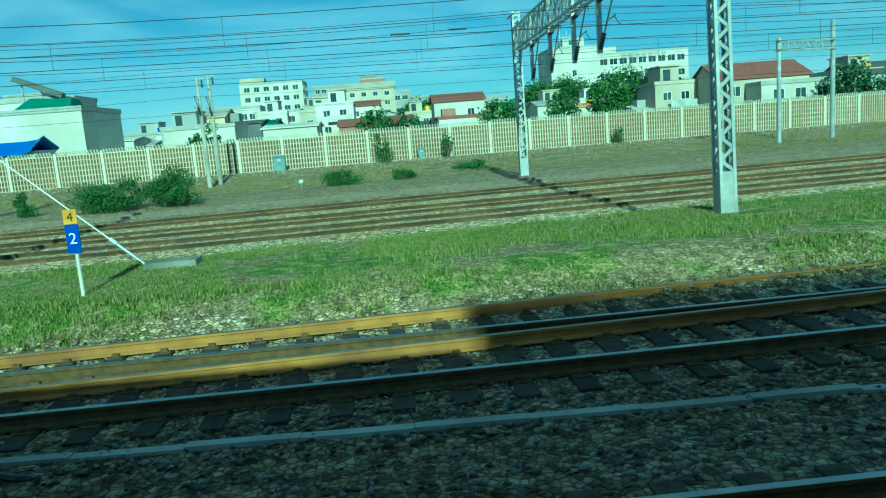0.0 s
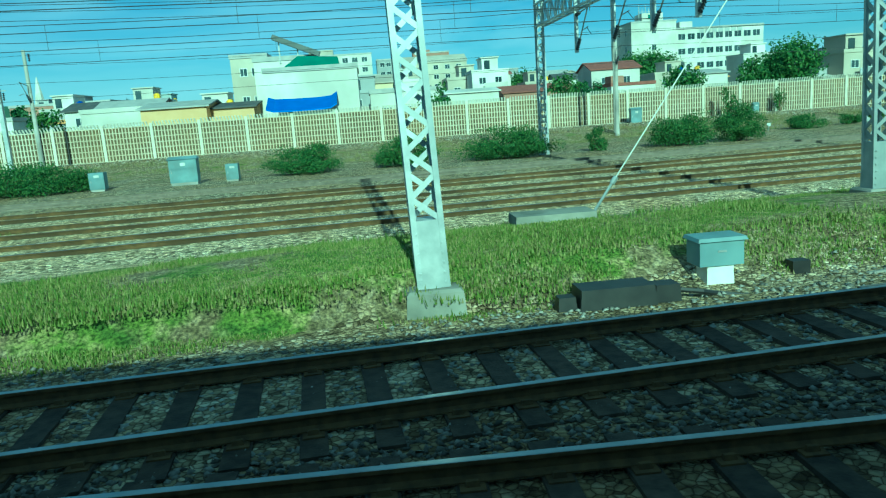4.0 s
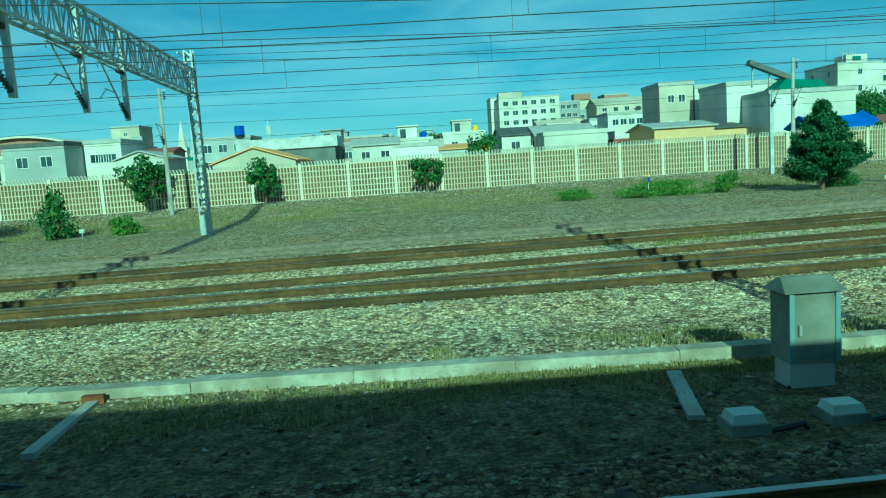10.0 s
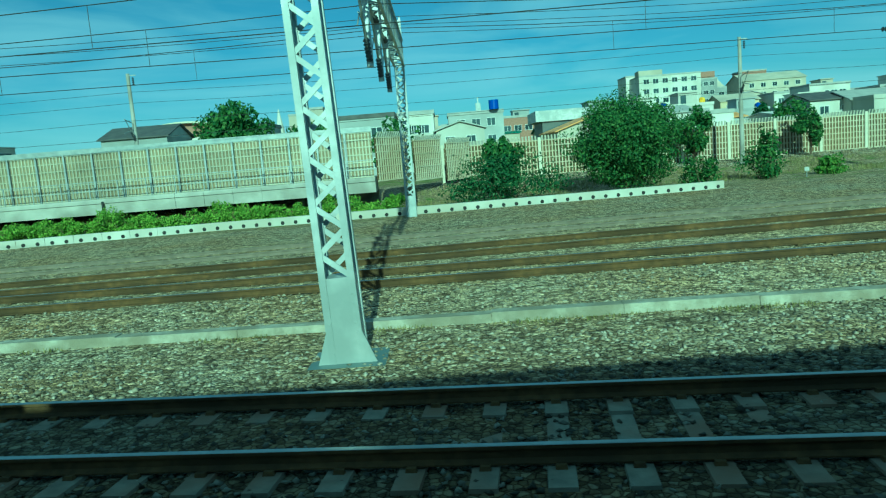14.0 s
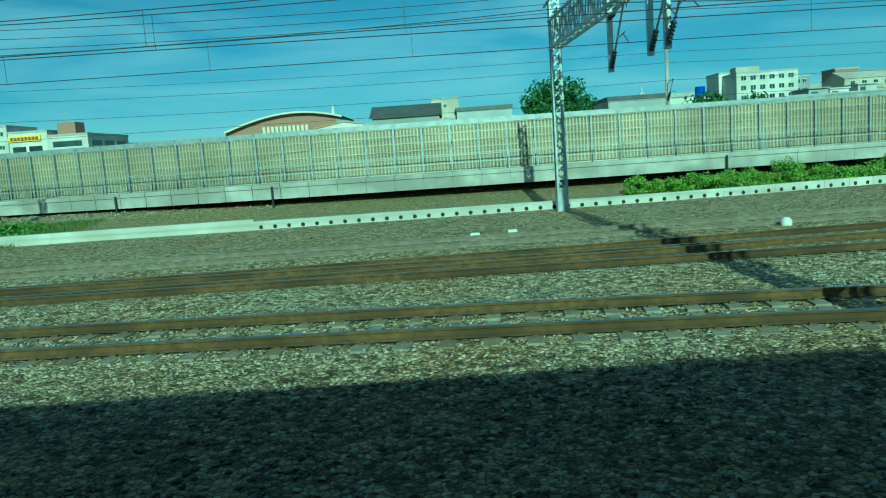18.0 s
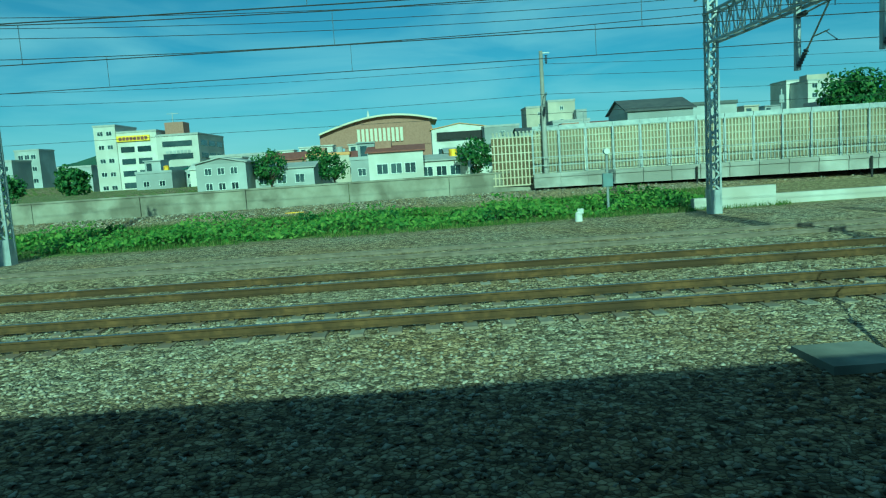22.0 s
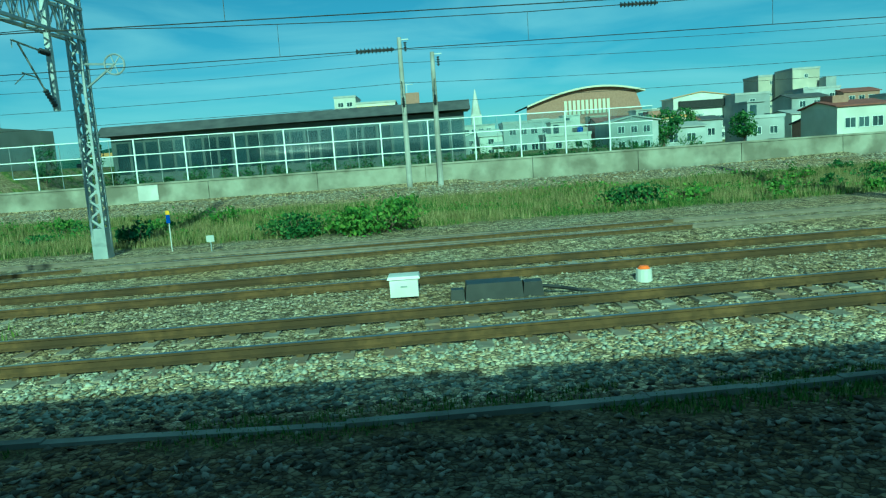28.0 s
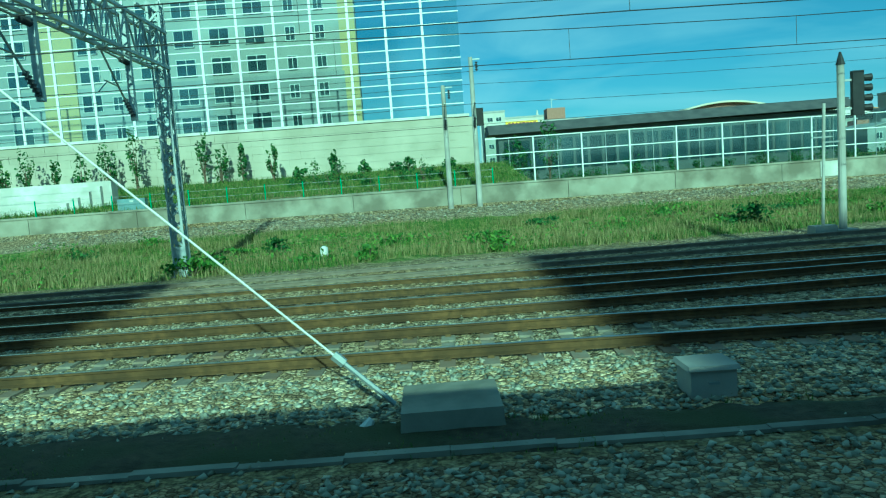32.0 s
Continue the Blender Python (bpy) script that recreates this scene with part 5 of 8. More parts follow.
house(10.5, 32, 298, 17.5, W_GREY, "long grey wing with a flat roof", 4, 7, win=(2.0, 1.6), name="school")
house(21.3, 44, 265, 12.6, W_GREY, "grey building with a curved roof and yellow panels", 3, 7, roof="gable", rmat=R_GREY, gable=2.0, win=(1.6, 1.5))
for x in (24, 29, 34, 39):
    tagged(Shape().box(x, x + 1.7, 264.7, 264.98, 3, 12).done("facade_panel", W_YEL), "yellow panel on the front of a grey building", "panel", "yellow panels")
house(-33.1, -26.0, 120, 7.6, W_YEL, "pale yellow house with a pitched roof", 2, 3, roof="gable", rmat=W_BEIGE, gable=1.4)
house(-27.5, -22.2, 130, 6.6, W_WHITE, "white house with a flat roof", 2, 2)
house(-18.5, -10.6, 110, 4.9, W_WHITE, "low white building with an arched roof", 1, 4, roof="gable", rmat=W_WHITE, gable=0.6)
house(-29.9, -20.5, 100, 5.4, W_WHITE, "low white workshop with a flat roof", 1, 3)
house(-8, 4, 120, 4.6, W_BRICK, "low brick house with a red roof", 1, 4, roof="gable", rmat=R_RED, gable=1.2)
house(8, 20, 130, 4.4, W_GREY, "low grey sheds with white awnings", 1, 4, roof="gable", rmat=W_WHITE, gable=0.8)
t = house(42.5, 54.5, 92, 6.3, W_BEIGE, "beige two-storey house with a dark red hipped roof", 2, 4, roof="gable", rmat=R_RED, gable=2.2)
house(46, 56, 88, 5.2, W_WHITE, "white house front with a balcony", 2, 3)
house(72, 84, 110, 6.4, W_GREY, "grey house with a dark pitched roof", 2, 3, roof="gable", rmat=R_DARK, gable=2.0)
house(90, 104, 120, 6.0, W_BEIGE, "beige house with a pitched roof", 2, 3, roof="gable", rmat=R_RED, gable=1.8)
house(-49.6, -42.6, 262, 24.3, W_WHITE, "slim white tower block far off", 8, 2, win=(1.3, 1.3), depth=12, name="apartment_block")
house(-25.6, -17.4, 262, 21.5, W_GREY, "tall grey apartment block with many windows", 7, 3, win=(1.5, 1.3), depth=12, name="apartment_block")
house(-17.2, 3, 240, 18.2, W_BEIGE, "beige apartment block with a peaked brown roof", 6, 5, win=(1.5, 1.3), roof="gable", rmat=W_BEIGE, gable=2.6, depth=14, name="apartment_block")
house(-8.5, 0, 262, 23.0, W_BRICK, "brick red roof tower behind flats", 7, 0, name="apartment_block")
house(-64.2, -58.6, 200, 8.6, W_BRICK, "narrow red brick house with a flat roof", 2, 2)
house(-58.2, -50, 170, 7.4, W_WHITE, "white house with a flat roof", 2, 3)
house(-47.5, -38.1, 180, 9.8, W_YEL, "pale yellow house with a pitched roof", 3, 3, roof="gable", rmat=W_BEIGE, gable=1.8)
house(-35.3, -30.3, 178, 10.6, W_WHITE, "narrow white house of three floors", 3, 2)
house(-35.8, -27.0, 160, 10.8, W_WHITE, "white house with balconies and blue-grey railings", 3, 4)
house(-26.5, -17.5, 150, 9.0, W_WHITE, "white row of flats with three floors", 3, 4)
house(-52, -44, 130, 5.2, W_WHITE, "long white workshop roof", 1, 3, roof="gable", rmat=W_WHITE, gable=0.6)
house(-30, -20, 118, 6.2, W_DARK, "dark brown shed under an awning", 1, 2, roof="gable", rmat=R_DARK, gable=0.5)
# sheds, hall and houses round the orange roof
t = house(-102.4, -93.0, 84, 3.9, W_BEIGE, "low hall with an orange sheet roof, gable end to the railway", 1, 0, roof="front", rmat=R_ORANGE, gable=1.7, depth=14)
t = house(-102.1, -89.9, 99, 5.7, W_DARK, "dark brown hall with a pale metal parapet", 1, 1, win=(0.8, 0.9), name="works_hall")
Shape().box(-103.0, -89.5, 98.6, 108, 5.75, 7.2).done("parapet", GALV, t)
house(-128.7, -121.4, 90, 7.6, W_GREY, "grey house with a dark roof", 2, 2, roof="flat", rmat=R_DARK)
house(-121.2, -116.6, 95, 7.8, W_WHITE, "white house with wide windows", 2, 3, win=(1.2, 1.0))
t = house(-151.1, -144.4, 180, 16.0, W_BEIGE, "tall plain beige block with one small window", 5, 1, win=(0.8, 0.8))
house(-114.5, -105.5, 120, 8.6, W_GREY, "grey house with a roof terrace and a blue tank", 3, 3)
tagged(Shape().tube((-107, 119.5, 9.1), (-107, 119.5, 10.6), 0.8, n=14).done("water_tank", BLUE), "round blue plastic water tank on a roof", "water tank")
house(-82.1, -76.0, 100, 5.0, W_WHITE, "white house with a flat roof", 1, 2)
house(-103.4, -83.3, 160, 9.2, W_BRICK, "long brick building with a beige band", 2, 8, win=(1.5, 1.1))
house(-83, -76, 130, 6.2, W_BEIGE, "beige two-storey house with a flat roof", 2, 3)
house(-75, -66, 140, 6.0, W_WHITE, "low white building with a red sign", 1, 4)
house(-88.3, -82.5, 150, 7.0, W_WHITE, "small white two-storey house in the town", 2, 2)
house(-66, -60, 110, 4.4, W_WHITE, "low white shed with a shallow roof", 1, 2, roof="gable", rmat=W_WHITE, gable=0.5)
# right of the ribbed wall: town seen over the low wall
t = house(-205.0, -179.2, 215, 11.8, W_BRICK, "sports hall with a wide curved roof and pale vertical fins", 2, 0, depth=26, name="sports_hall")
s, front = Shape(), []
n = 14
for i in range(n):
    u0, u1 = i / n, (i + 1) / n
    xa, xb = -212 + 34.5 * u0, -212 + 34.5 * u1
    za, zb = 12.0 + 5.6 * math.sin(math.pi * (0.06 + 0.72 * u0)) , 12.0 + 5.6 * math.sin(math.pi * (0.06 + 0.72 * u1))
    front.append((xa, 214.8, za))
    for xx, zz in ((xa, za), (xb, zb)) if i == 0 else ((xb, zb),):
        s.v += [(xx, 213, zz), (xx, 242, zz), (xx, 242, zz + 0.5), (xx, 213, zz + 0.5)]
    for q in range(4):
        s.f.append((4 * i + q, 4 * i + 4 + q, 4 * i + 4 + (q + 1) % 4, 4 * i + (q + 1) % 4))
        s.m.append(0)
s.done("curved_roof", CREAM, t)
Shape().face([(-177.5, 214.8, 9.0), (-212, 214.8, 9.0)] + front).done("gable_wall", W_BRICK, t)
for i in range(11):
    Shape().box(-201 + i * 1.25, -200.2 + i * 1.25, 214.3, 214.75, 10.2, 14.2).done("fin", CREAM, t)
t = house(-180.0, -166.0, 182, 11.2, W_WHITE, "white house with a deep terrace under an orange roof edge", 3, 4, roof="front", rmat=R_ORANGE, gable=1.2, win=(1.8, 1.2))
Shape().box(-178.8, -167.2, 181.0, 181.9, 8.6, 10.4).done("terrace", DARK, t)
house(-167.5, -159.1, 175, 10.6, W_GREY, "plain grey block with one window", 3, 1)
house(-155.0, -148.2, 190, 15.5, W_BEIGE, "tall narrow cream block with a tiny window", 5, 1, win=(0.7, 0.7))
house(-161.4, -153.4, 160, 8.4, W_GREY, "grey-green house with a mansard roof", 3, 2, roof="gable", rmat=R_DARK, gable=1.0)
house(-151.0, -142.1, 175, 10.8, W_GREY, "pale grey house with a roof kiosk", 3, 3, win=(1.1, 1.2))
tagged(Shape().box(-145, -142.5, 176, 179, 11.3, 13.6).done("roof_kiosk", W_GREY), "grey stair kiosk on a flat roof", "roof kiosk")
house(-143.0, -134.4, 172, 9.4, W_BRICK, "red brick house with a green terrace", 3, 3, roof="gable", rmat=R_RED, gable=1.0)
house(-165.0, -156.9, 110, 3.0, W_BRICK, "low brick house with a red tiled roof", 1, 3, roof="gable", rmat=R_RED, gable=0.9)
house(-187.0, -179.6, 100, 2.6, W_BRICK, "small brick house with blue and white eaves", 1, 3, roof="gable", rmat=R_DARK, gable=0.9)
tagged(Shape().box(-187.5, -179.1, 99.3, 99.6, 2.55, 2.85).done("eaves_board", WHITE), "white eaves board of a small house", "board")
house(-173.6, -166.7, 110, 3.0, W_WHITE, "small white house with a teal fence and pitched roof", 1, 3, roof="gable", rmat=R_GREEN, gable=0.7)
house(-179.0, -172, 125, 4.4, W_WHITE, "white house with a low roof", 1, 3, roof="gable", rmat=R_GREY, gable=0.8)
house(-211.1, -203, 130, 5.0, W_BRICK, "house with a dark maroon pitched roof", 1, 3, roof="gable", rmat=R_RED, gable=1.3)
house(-202.5, -194, 128, 4.6, W_WHITE, "white house with a maroon roof", 1, 3, roof="gable", rmat=R_RED, gable=1.2)
house(-193.5, -187, 135, 4.6, W_GREY, "grey house with a car port", 1, 2, roof="gable", rmat=R_DARK, gable=0.8)
house(-215.5, -208.4, 105, 4.6, W_GREY, "grey-white house with bay windows", 2, 3, roof="front", rmat=R_GREY, gable=0.8, win=(0.9, 0.9))
house(-226.0, -213.3, 150, 6.8, W_GREY, "long grey two-storey building with a flat roof", 2, 5)
house(-232, -222, 210, 8.6, W_WHITE, "pale row of three-storey flats", 3, 4)
# the white building with a stair tower, a yellow sign and ribbon windows
OY, OX0, OX1, OX2, OX3 = 186.0, -264.3, -258.9, -249.0, -238.6
t = house(OX0, OX1, OY, 17.2, W_WHITE, "white stair tower of a long building with paired windows", 5, 2, win=(1.3, 1.0), depth=14, margin=0.5, name="office_building")
t = house(OX1, OX2, OY + 0.4, 15.4, W_WHITE, "white five-storey building with dark windows and a yellow sign board", 0, 0, depth=15, name="office_building")
for f in range(4):
    for k in range(2):
        xa = OX1 + 0.8 + k * (OX2 - OX1) * 0.42
        Shape().box(xa, xa + (OX2 - OX1) * 0.34, OY + 0.28, OY + 0.45, 1.6 + f * 3.0, 3.0 + f * 3.0).done("ribbon_window", WIN_DARK, t)
Shape().box(OX1 + 0.1, OX2 - 1.6, OY - 0.1, OY + 0.3, 13.3, 14.7).done("sign_board", SIGN_YEL, t)
bars(t, OX1 + 0.6, OX2 - 2.0, OY - 0.1, 13.55, 0.8, 8, R_RED)
t = house(OX2, OX3, OY, 14.0, W_WHITE, "white building with long ribbon windows and grey letters on its front", 4, 0, depth=24, name="office_building")
for f in range(4):
    Shape().box(OX2 + 1.4, OX3 - 1.6, OY - 0.1, OY + 0.05, 1.7 + f * 3.2, 3.1 + f * 3.2).done("ribbon_window", WIN_DARK, t)
    for k in range(3):
        Shape().box(OX3 - 0.05, OX3 + 0.1, OY + 2 + k * 7.2, OY + 7.4 + k * 7.2, 1.7 + f * 3.2, 3.1 + f * 3.2).done("side_window", WIN_DARK, t)
bars(t, OX2 + 2, OX3 - 2, OY, 9.55, 0.75, 7, W_GREY)
Shape().box(OX2 + 1.4, OX2 + 6.1, OY + 3, OY + 8, 14.1, 17.6).done("roof_room", W_BRICK, t)
Shape().bar((OX2 + 3, OY + 5, 17.6), (OX2 + 3, OY + 5, 20.2), 0.16).bar((OX2 + 1.6, OY + 5, 19.9), (OX2 + 4.6, OY + 5, 19.9), 0.14).done("aerial", GALV_DARK, t)
house(-292.0, -282.0, 180, 9.8, W_GREY, "grey block with a round tank on its roof", 3, 5)
house(-281, -272, 200, 8.0, W_GREY, "grey two-storey building with a flat roof", 2, 5)
house(-300, -293, 215, 14.0, W_GREY, "distant grey tower block with few windows", 4, 3)
# right over the ribbed wall
t = house(-157.6, -149.4, 90, 7.4, W_GREY, "grey house with a dark pitched roof and a white gable", 2, 2, roof="gable", rmat=R_DARK, gable=1.6)
house(-147, -139.5, 100, 8.2, W_GREY, "grey house with a dark band and a flat roof", 2, 2, rmat=W_DARK)
house(-139, -131, 108, 6.6, W_WHITE, "white two-storey house with a flat roof", 2, 3)
house(-130, -122, 112, 5.6, W_BRICK, "brick house with a pitched roof", 2, 2, roof="gable", rmat=R_RED, gable=1.0)
house(-163, -158.6, 120, 6.4, W_WHITE, "white house with small terraces", 2, 2)
# church spire, masts and hills
t = thing("church_spire", label="slim white church spire far off in the town", category="church")
Shape().box(-214.5, -208.5, 432, 438, 0.3, 22).done("tower", W_WHITE, t)
Shape().tube((-211.5, 435, 22), (-211.5, 435, 37.0), 3.0, 0.25, n=8).done("spire", W_WHITE, t)
for x, y, z in ((-46, 240, 14), (-108, 150, 13.5), (-122, 150, 11)):
    t = thing("rooftop_aerial", label="thin lattice aerial on a roof", category="aerial", group="aerials of the town")
    Shape().bar((x, y, 0.3), (x, y, z), 0.25).bar((x - 0.5, y, z - 2), (x + 0.5, y, z - 2), 0.4, 1.6).done("pole", GALV_DARK, t)
for x, z in ((-2, 14), (24, 17)):
    t = thing("tower_crane", label="thin pale tower crane above distant roofs", category="crane", group="cranes of the town")
    Shape().bar((x, 330, 0), (x, 330, z), 0.7).done("mast", R_ORANGE, t)
    Shape().bar((x - 12, 330, z - 1.5), (x + 5, 330, z + 0.5), 0.5).done("jib", GALV, t)
HILL = mat("wooded hill far off", (0.035, 0.065, 0.045), (0.055, 0.09, 0.06), 0.02, 0.95)
s = Shape()
m = 60
for i in range(m):
    xa, xb = -1700 + 2400 * i / m, -1700 + 2400 * (i + 1) / m
    hz = lambda x: 42 + 22 * math.sin(x / 170.0) + 12 * math.sin(x / 61.0 + 2) + 6 * noise.noise(Vector((x / 25, 0, 0)))
    s.face([(xa, 1500, -2), (xb, 1500, -2), (xb, 1560, hz(xb)), (xa, 1560, hz(xa))])
    s.face([(xa, 1560, hz(xa)), (xb, 1560, hz(xb)), (xb, 1800, -2), (xa, 1800, -2)])
tagged(s.done("hill_ridge", HILL), "low dark green wooded ridge on the horizon", "hill", kind="structure")

# filler roofs between
random.seed(5)
for i in range(68):
    x = 112 - i * 6.2 + random.uniform(-3, 3)
    y = random.uniform(86, 170)
    if -50 < x < -28 and y < 110 or -285 < x < -213:
        continue
    w = random.uniform(6, 10)
    mt = random.choice((W_WHITE, W_GREY, W_BEIGE, W_WHITE))
    hh = 2.4 + (0.55 if x > -118 else 0.2) / 55 * y + random.uniform(-0.2, 2.6)
    t = house(x, x + w, y, hh, mt, "low house of the town behind the wall", 1, 3, roof=random.choice(("flat", "gable", "gable")), rmat=random.choice((R_RED, R_GREY, R_DARK, R_GREEN, W_WHITE, R_ORANGE)), gable=0.8)
    if i % 2:
        roof_box(t, x + 0.8, x + 0.8 + w * 0.3, y + 2.5, hh, random.uniform(1.2, 2.4), random.choice((W_WHITE, W_GREY, W_BRICK)), 3.0)
    if i % 3 == 0:
        Shape().tube((x + w * 0.75, y + 2.5, hh), (x + w * 0.75, y + 2.5, hh + 1.5), 0.6, n=10).done("water_tank", random.choice((R_BLUE, YELLOW, W_GREY)), t)
    if i % 5 == 0:
        Shape().tube((x + w * 0.5, y + 3, hh), (x + w * 0.5, y + 3, hh + 3.2), 0.05, n=5).done("aerial", GALV_DARK, t)

# dense rows of small town houses
W_TEAL = mat("pale grey-green render", (0.36, 0.42, 0.41), (0.42, 0.47, 0.46), 0.5, 0.85, rand=0.1)


def town_house(x, y, w, z1, wall, roof, rmat, floors, cols, step, tank, label):
    """A small house of two stacked volumes with a balcony, a roof room and a tank."""
    t = house(x, x + w, y, z1, wall, label, floors, cols, roof=roof, rmat=rmat, gable=0.25 * w ** 0.8, depth=8.0, win=(1.1, 1.0), margin=0.4)
    if roof == "flat":
        Shape().box(x + w * step, x + w * (step + 0.45), y + 2.0, y + 7.0, z1 + 0.1, z1 + 2.5).box(x + w * step - 0.2, x + w * (step + 0.45) + 0.2, y + 1.7, y + 7.2, z1 + 2.5, z1 + 2.7).done("roof_room", wall, t)
        Shape().box(x + w * step + 0.4, x + w * step + 1.4, y + 1.93, y + 2.0, z1 + 0.3, z1 + 2.1).done("roof_door", WIN_DARK, t)
    if floors > 1:
        zb = 0.3 + (z1 - 0.3) * (floors - 1) / floors
        Shape().box(x + w * 0.3, x + w * 0.95, y - 1.1, y, zb - 0.1, zb + 0.05).box(x + w * 0.3, x + w * 0.95, y - 1.1, y - 1.0, zb + 0.05, zb + 0.95).done("balcony", random.choice((W_WHITE, CONC, GALV)), t)
    if tank:
        Shape().tube((x + w * 0.8, y + 1.5, z1), (x + w * 0.8, y + 1.5, z1 + 1.3), 0.55, n=10).tube((x + w * 0.8, y + 1.5, z1 + 1.3), (x + w * 0.8, y + 1.5, z1 + 1.5), 0.55, 0.2, n=10).done("water_tank", tank, t)
    return t


random.seed(21)
for a, b, step, near, far, lo, hi in ((78, -34, 5.4, 96, 190, 0.026, 0.050), (-46, -122, 5.2, 92, 180, 0.022, 0.040), (-182, -236, 5.0, 104, 175, 0.006, 0.022)):
    x = a
    while x > b:
        y = random.uniform(near, far)
        w = random.uniform(5.5, 9.0)
        z1 = max(3.2, 2.35 + y * random.uniform(lo, hi))
        wall, tone = random.choice(((W_WHITE, "white"), (W_WHITE, "white"), (W_BEIGE, "cream"), (W_GREY, "grey"), (W_TEAL, "grey-green"), (W_GREY, "grey"), (W_WHITE, "white"), (W_BEIGE, "cream")))
        roof = random.choice(("flat", "flat", "flat", "gable", "front"))
        rmat, rt = random.choice(((R_GREY, "grey"), (R_RED, "dark red"), (R_GREEN, "green"), (R_DARK, "dark"), (W_WHITE, "white"))) if roof != "flat" else (wall, tone)
        town_house(x - w, y, w, z1, wall, roof, rmat, 1 if z1 < 4.6 else 2 if z1 < 8 else 3, 2, random.uniform(0.08, 0.45), random.choice((None, None, BLUE, YELLOW)) if roof == "flat" else None,
                   f"small {tone} town house with " + ("a roof room and parapet" if roof == "flat" else f"a {rt} pitched roof"))
        x -= step * random.uniform(0.6, 1.3)

# ---------------- long dark station hall, apartment tower ----------------
t = thing("station_hall", label="long low dark hall with glazed sides and a shallow roof", category="building")
Shape().box(-272.5, -238.0, 72, 75, 0.3, 6.0).done("wall", W_DARK, t)
Shape().hexa([(-273.5, 70.8, 5.9), (-237.4, 70.8, 6.2), (-237.4, 76, 6.2), (-273.5, 76, 5.9), (-273.5, 72.5, 6.9), (-237.4, 72.5, 7.2), (-237.4, 75.5, 7.2), (-273.5, 75.5, 6.9)]).done("roof", R_DARK, t)
for i in range(24):
    Shape().box(-272.0 + i * 1.42, -270.85 + i * 1.42, 71.93, 72.0, 2.2, 5.2).done("glass_bay", WIN_DARK, t)
Shape().box(-274.6, -273.9, 71, 71.2, 6.9, 8.6).done("advert_panel", DARK, t)
Shape().box(-274.31, -274.19, 71.04, 71.16, 0.3, 6.9).done("panel_post", GALV_DARK, t)

BLOCKWALL = mat("pale block wall", (0.45, 0.425, 0.34), (0.53, 0.50, 0.41), 0.8, 0.9, 0, 0.3, 6, c3=(0.38, 0.36, 0.28), s3=0.4)
t = thing("embankment_wall", label="pale block retaining wall under a tall clear noise barrier", category="retaining wall", kind="structure")
Shape().box(-360, -276.5, 55, 56, 2.0, 6.65).done("wall", BLOCKWALL, t)
blk = Shape().box(0.01, 1.79, -0.03, 0.02, 0.01, 0.57, taper=0.0).mesh("block", BLOCKWALL)
for r in range(8):
    for i in range(20):
        put("block", blk, t, at=pose(-278.3 - i * 1.8 - (0.9 if r % 2 else 0) - 0.0, 54.99, 2.05 + r * 0.575))
Shape().box(-360, -276.3, 54.85, 56.1, 6.65, 6.85).done("coping", CONC_LIGHT, t)
Shape().box(-276.5, -275.9, 55, 68, 0.5, 6.6).done("return_wall", BLOCKWALL, t)
clear_fence([(-276, 55.5), (-400, 55.5)], -276.6, -330, 6.85, 2.75, 14.4, 17, "tall clear noise barrier in a white steel grid before a tower block", False, "tall_glass_barrier")
TOWER = mat("pale tower facade", (0.42, 0.425, 0.39), (0.50, 0.505, 0.465), 0.3, 0.8, 0, 0.1, 8, c3=(0.36, 0.365, 0.34), s3=0.15)
STRIPE = mat("ochre tower stripe", (0.50, 0.43, 0.20), (0.55, 0.48, 0.24), 0.4, 0.8)
t = thing("apartment_tower", label="tall pale apartment tower with an ochre stripe and rows of windows", category="apartment tower")
Shape().box(-330, -285.95, 76, 77.4, 0.3, 46).done("wall", TOWER, t)
Shape().box(-287.6, -286.0, 75.85, 76.0, 0.3, 46).done("stripe", STRIPE, t)
Shape().box(-318, -314.6, 75.6, 76.0, 4, 46).done("stripe", STRIPE, t)
Shape().box(-330, -287.4, 75.8, 76.0, 5.2, 13.8).done("lower_cladding", W_GREY, t)
wm, wm2 = window_mesh(1.9, 1.6), window_mesh(0.9, 1.3)
for f in range(13):
    z = 5.6 + f * 2.9
    for i, x in enumerate((-289.6, -292.6, -296.2, -299.8, -303.4, -307.0, -310.6, -313.2, -320.5, -324.5, -328)):
        put_window(wm2 if i in (0, 1, 6) else wm, t, pose(x, 75.9 if z < 13 else 76.0, z) @ pose(0, -0.1, 0))
house(-345, -331, 95, 20, W_WHITE, "white block beside the tower", 6, 4, win=(1.5, 1.3), name="apartment_block")
house(-370, -350, 70, 9, W_GREY, "grey three-storey block beside the tower", 3, 4)

# ---------------- trackside things ----------------
def text(body, size, m, parent, at, name="numeral"):
    cu = bpy.data.curves.new(name, 'FONT')
    cu.body, cu.size, cu.align_x, cu.align_y, cu.extrude = body, size, 'CENTER', 'CENTER', 0.002
    cu.materials.append(m)
    ob = new(name, cu)
    dg = bpy.context.evaluated_depsgraph_get()
    me = bpy.data.meshes.new_from_object(ob.evaluated_get(dg))
    bpy.data.objects.remove(ob)
    return put(name, me, parent, at=at)


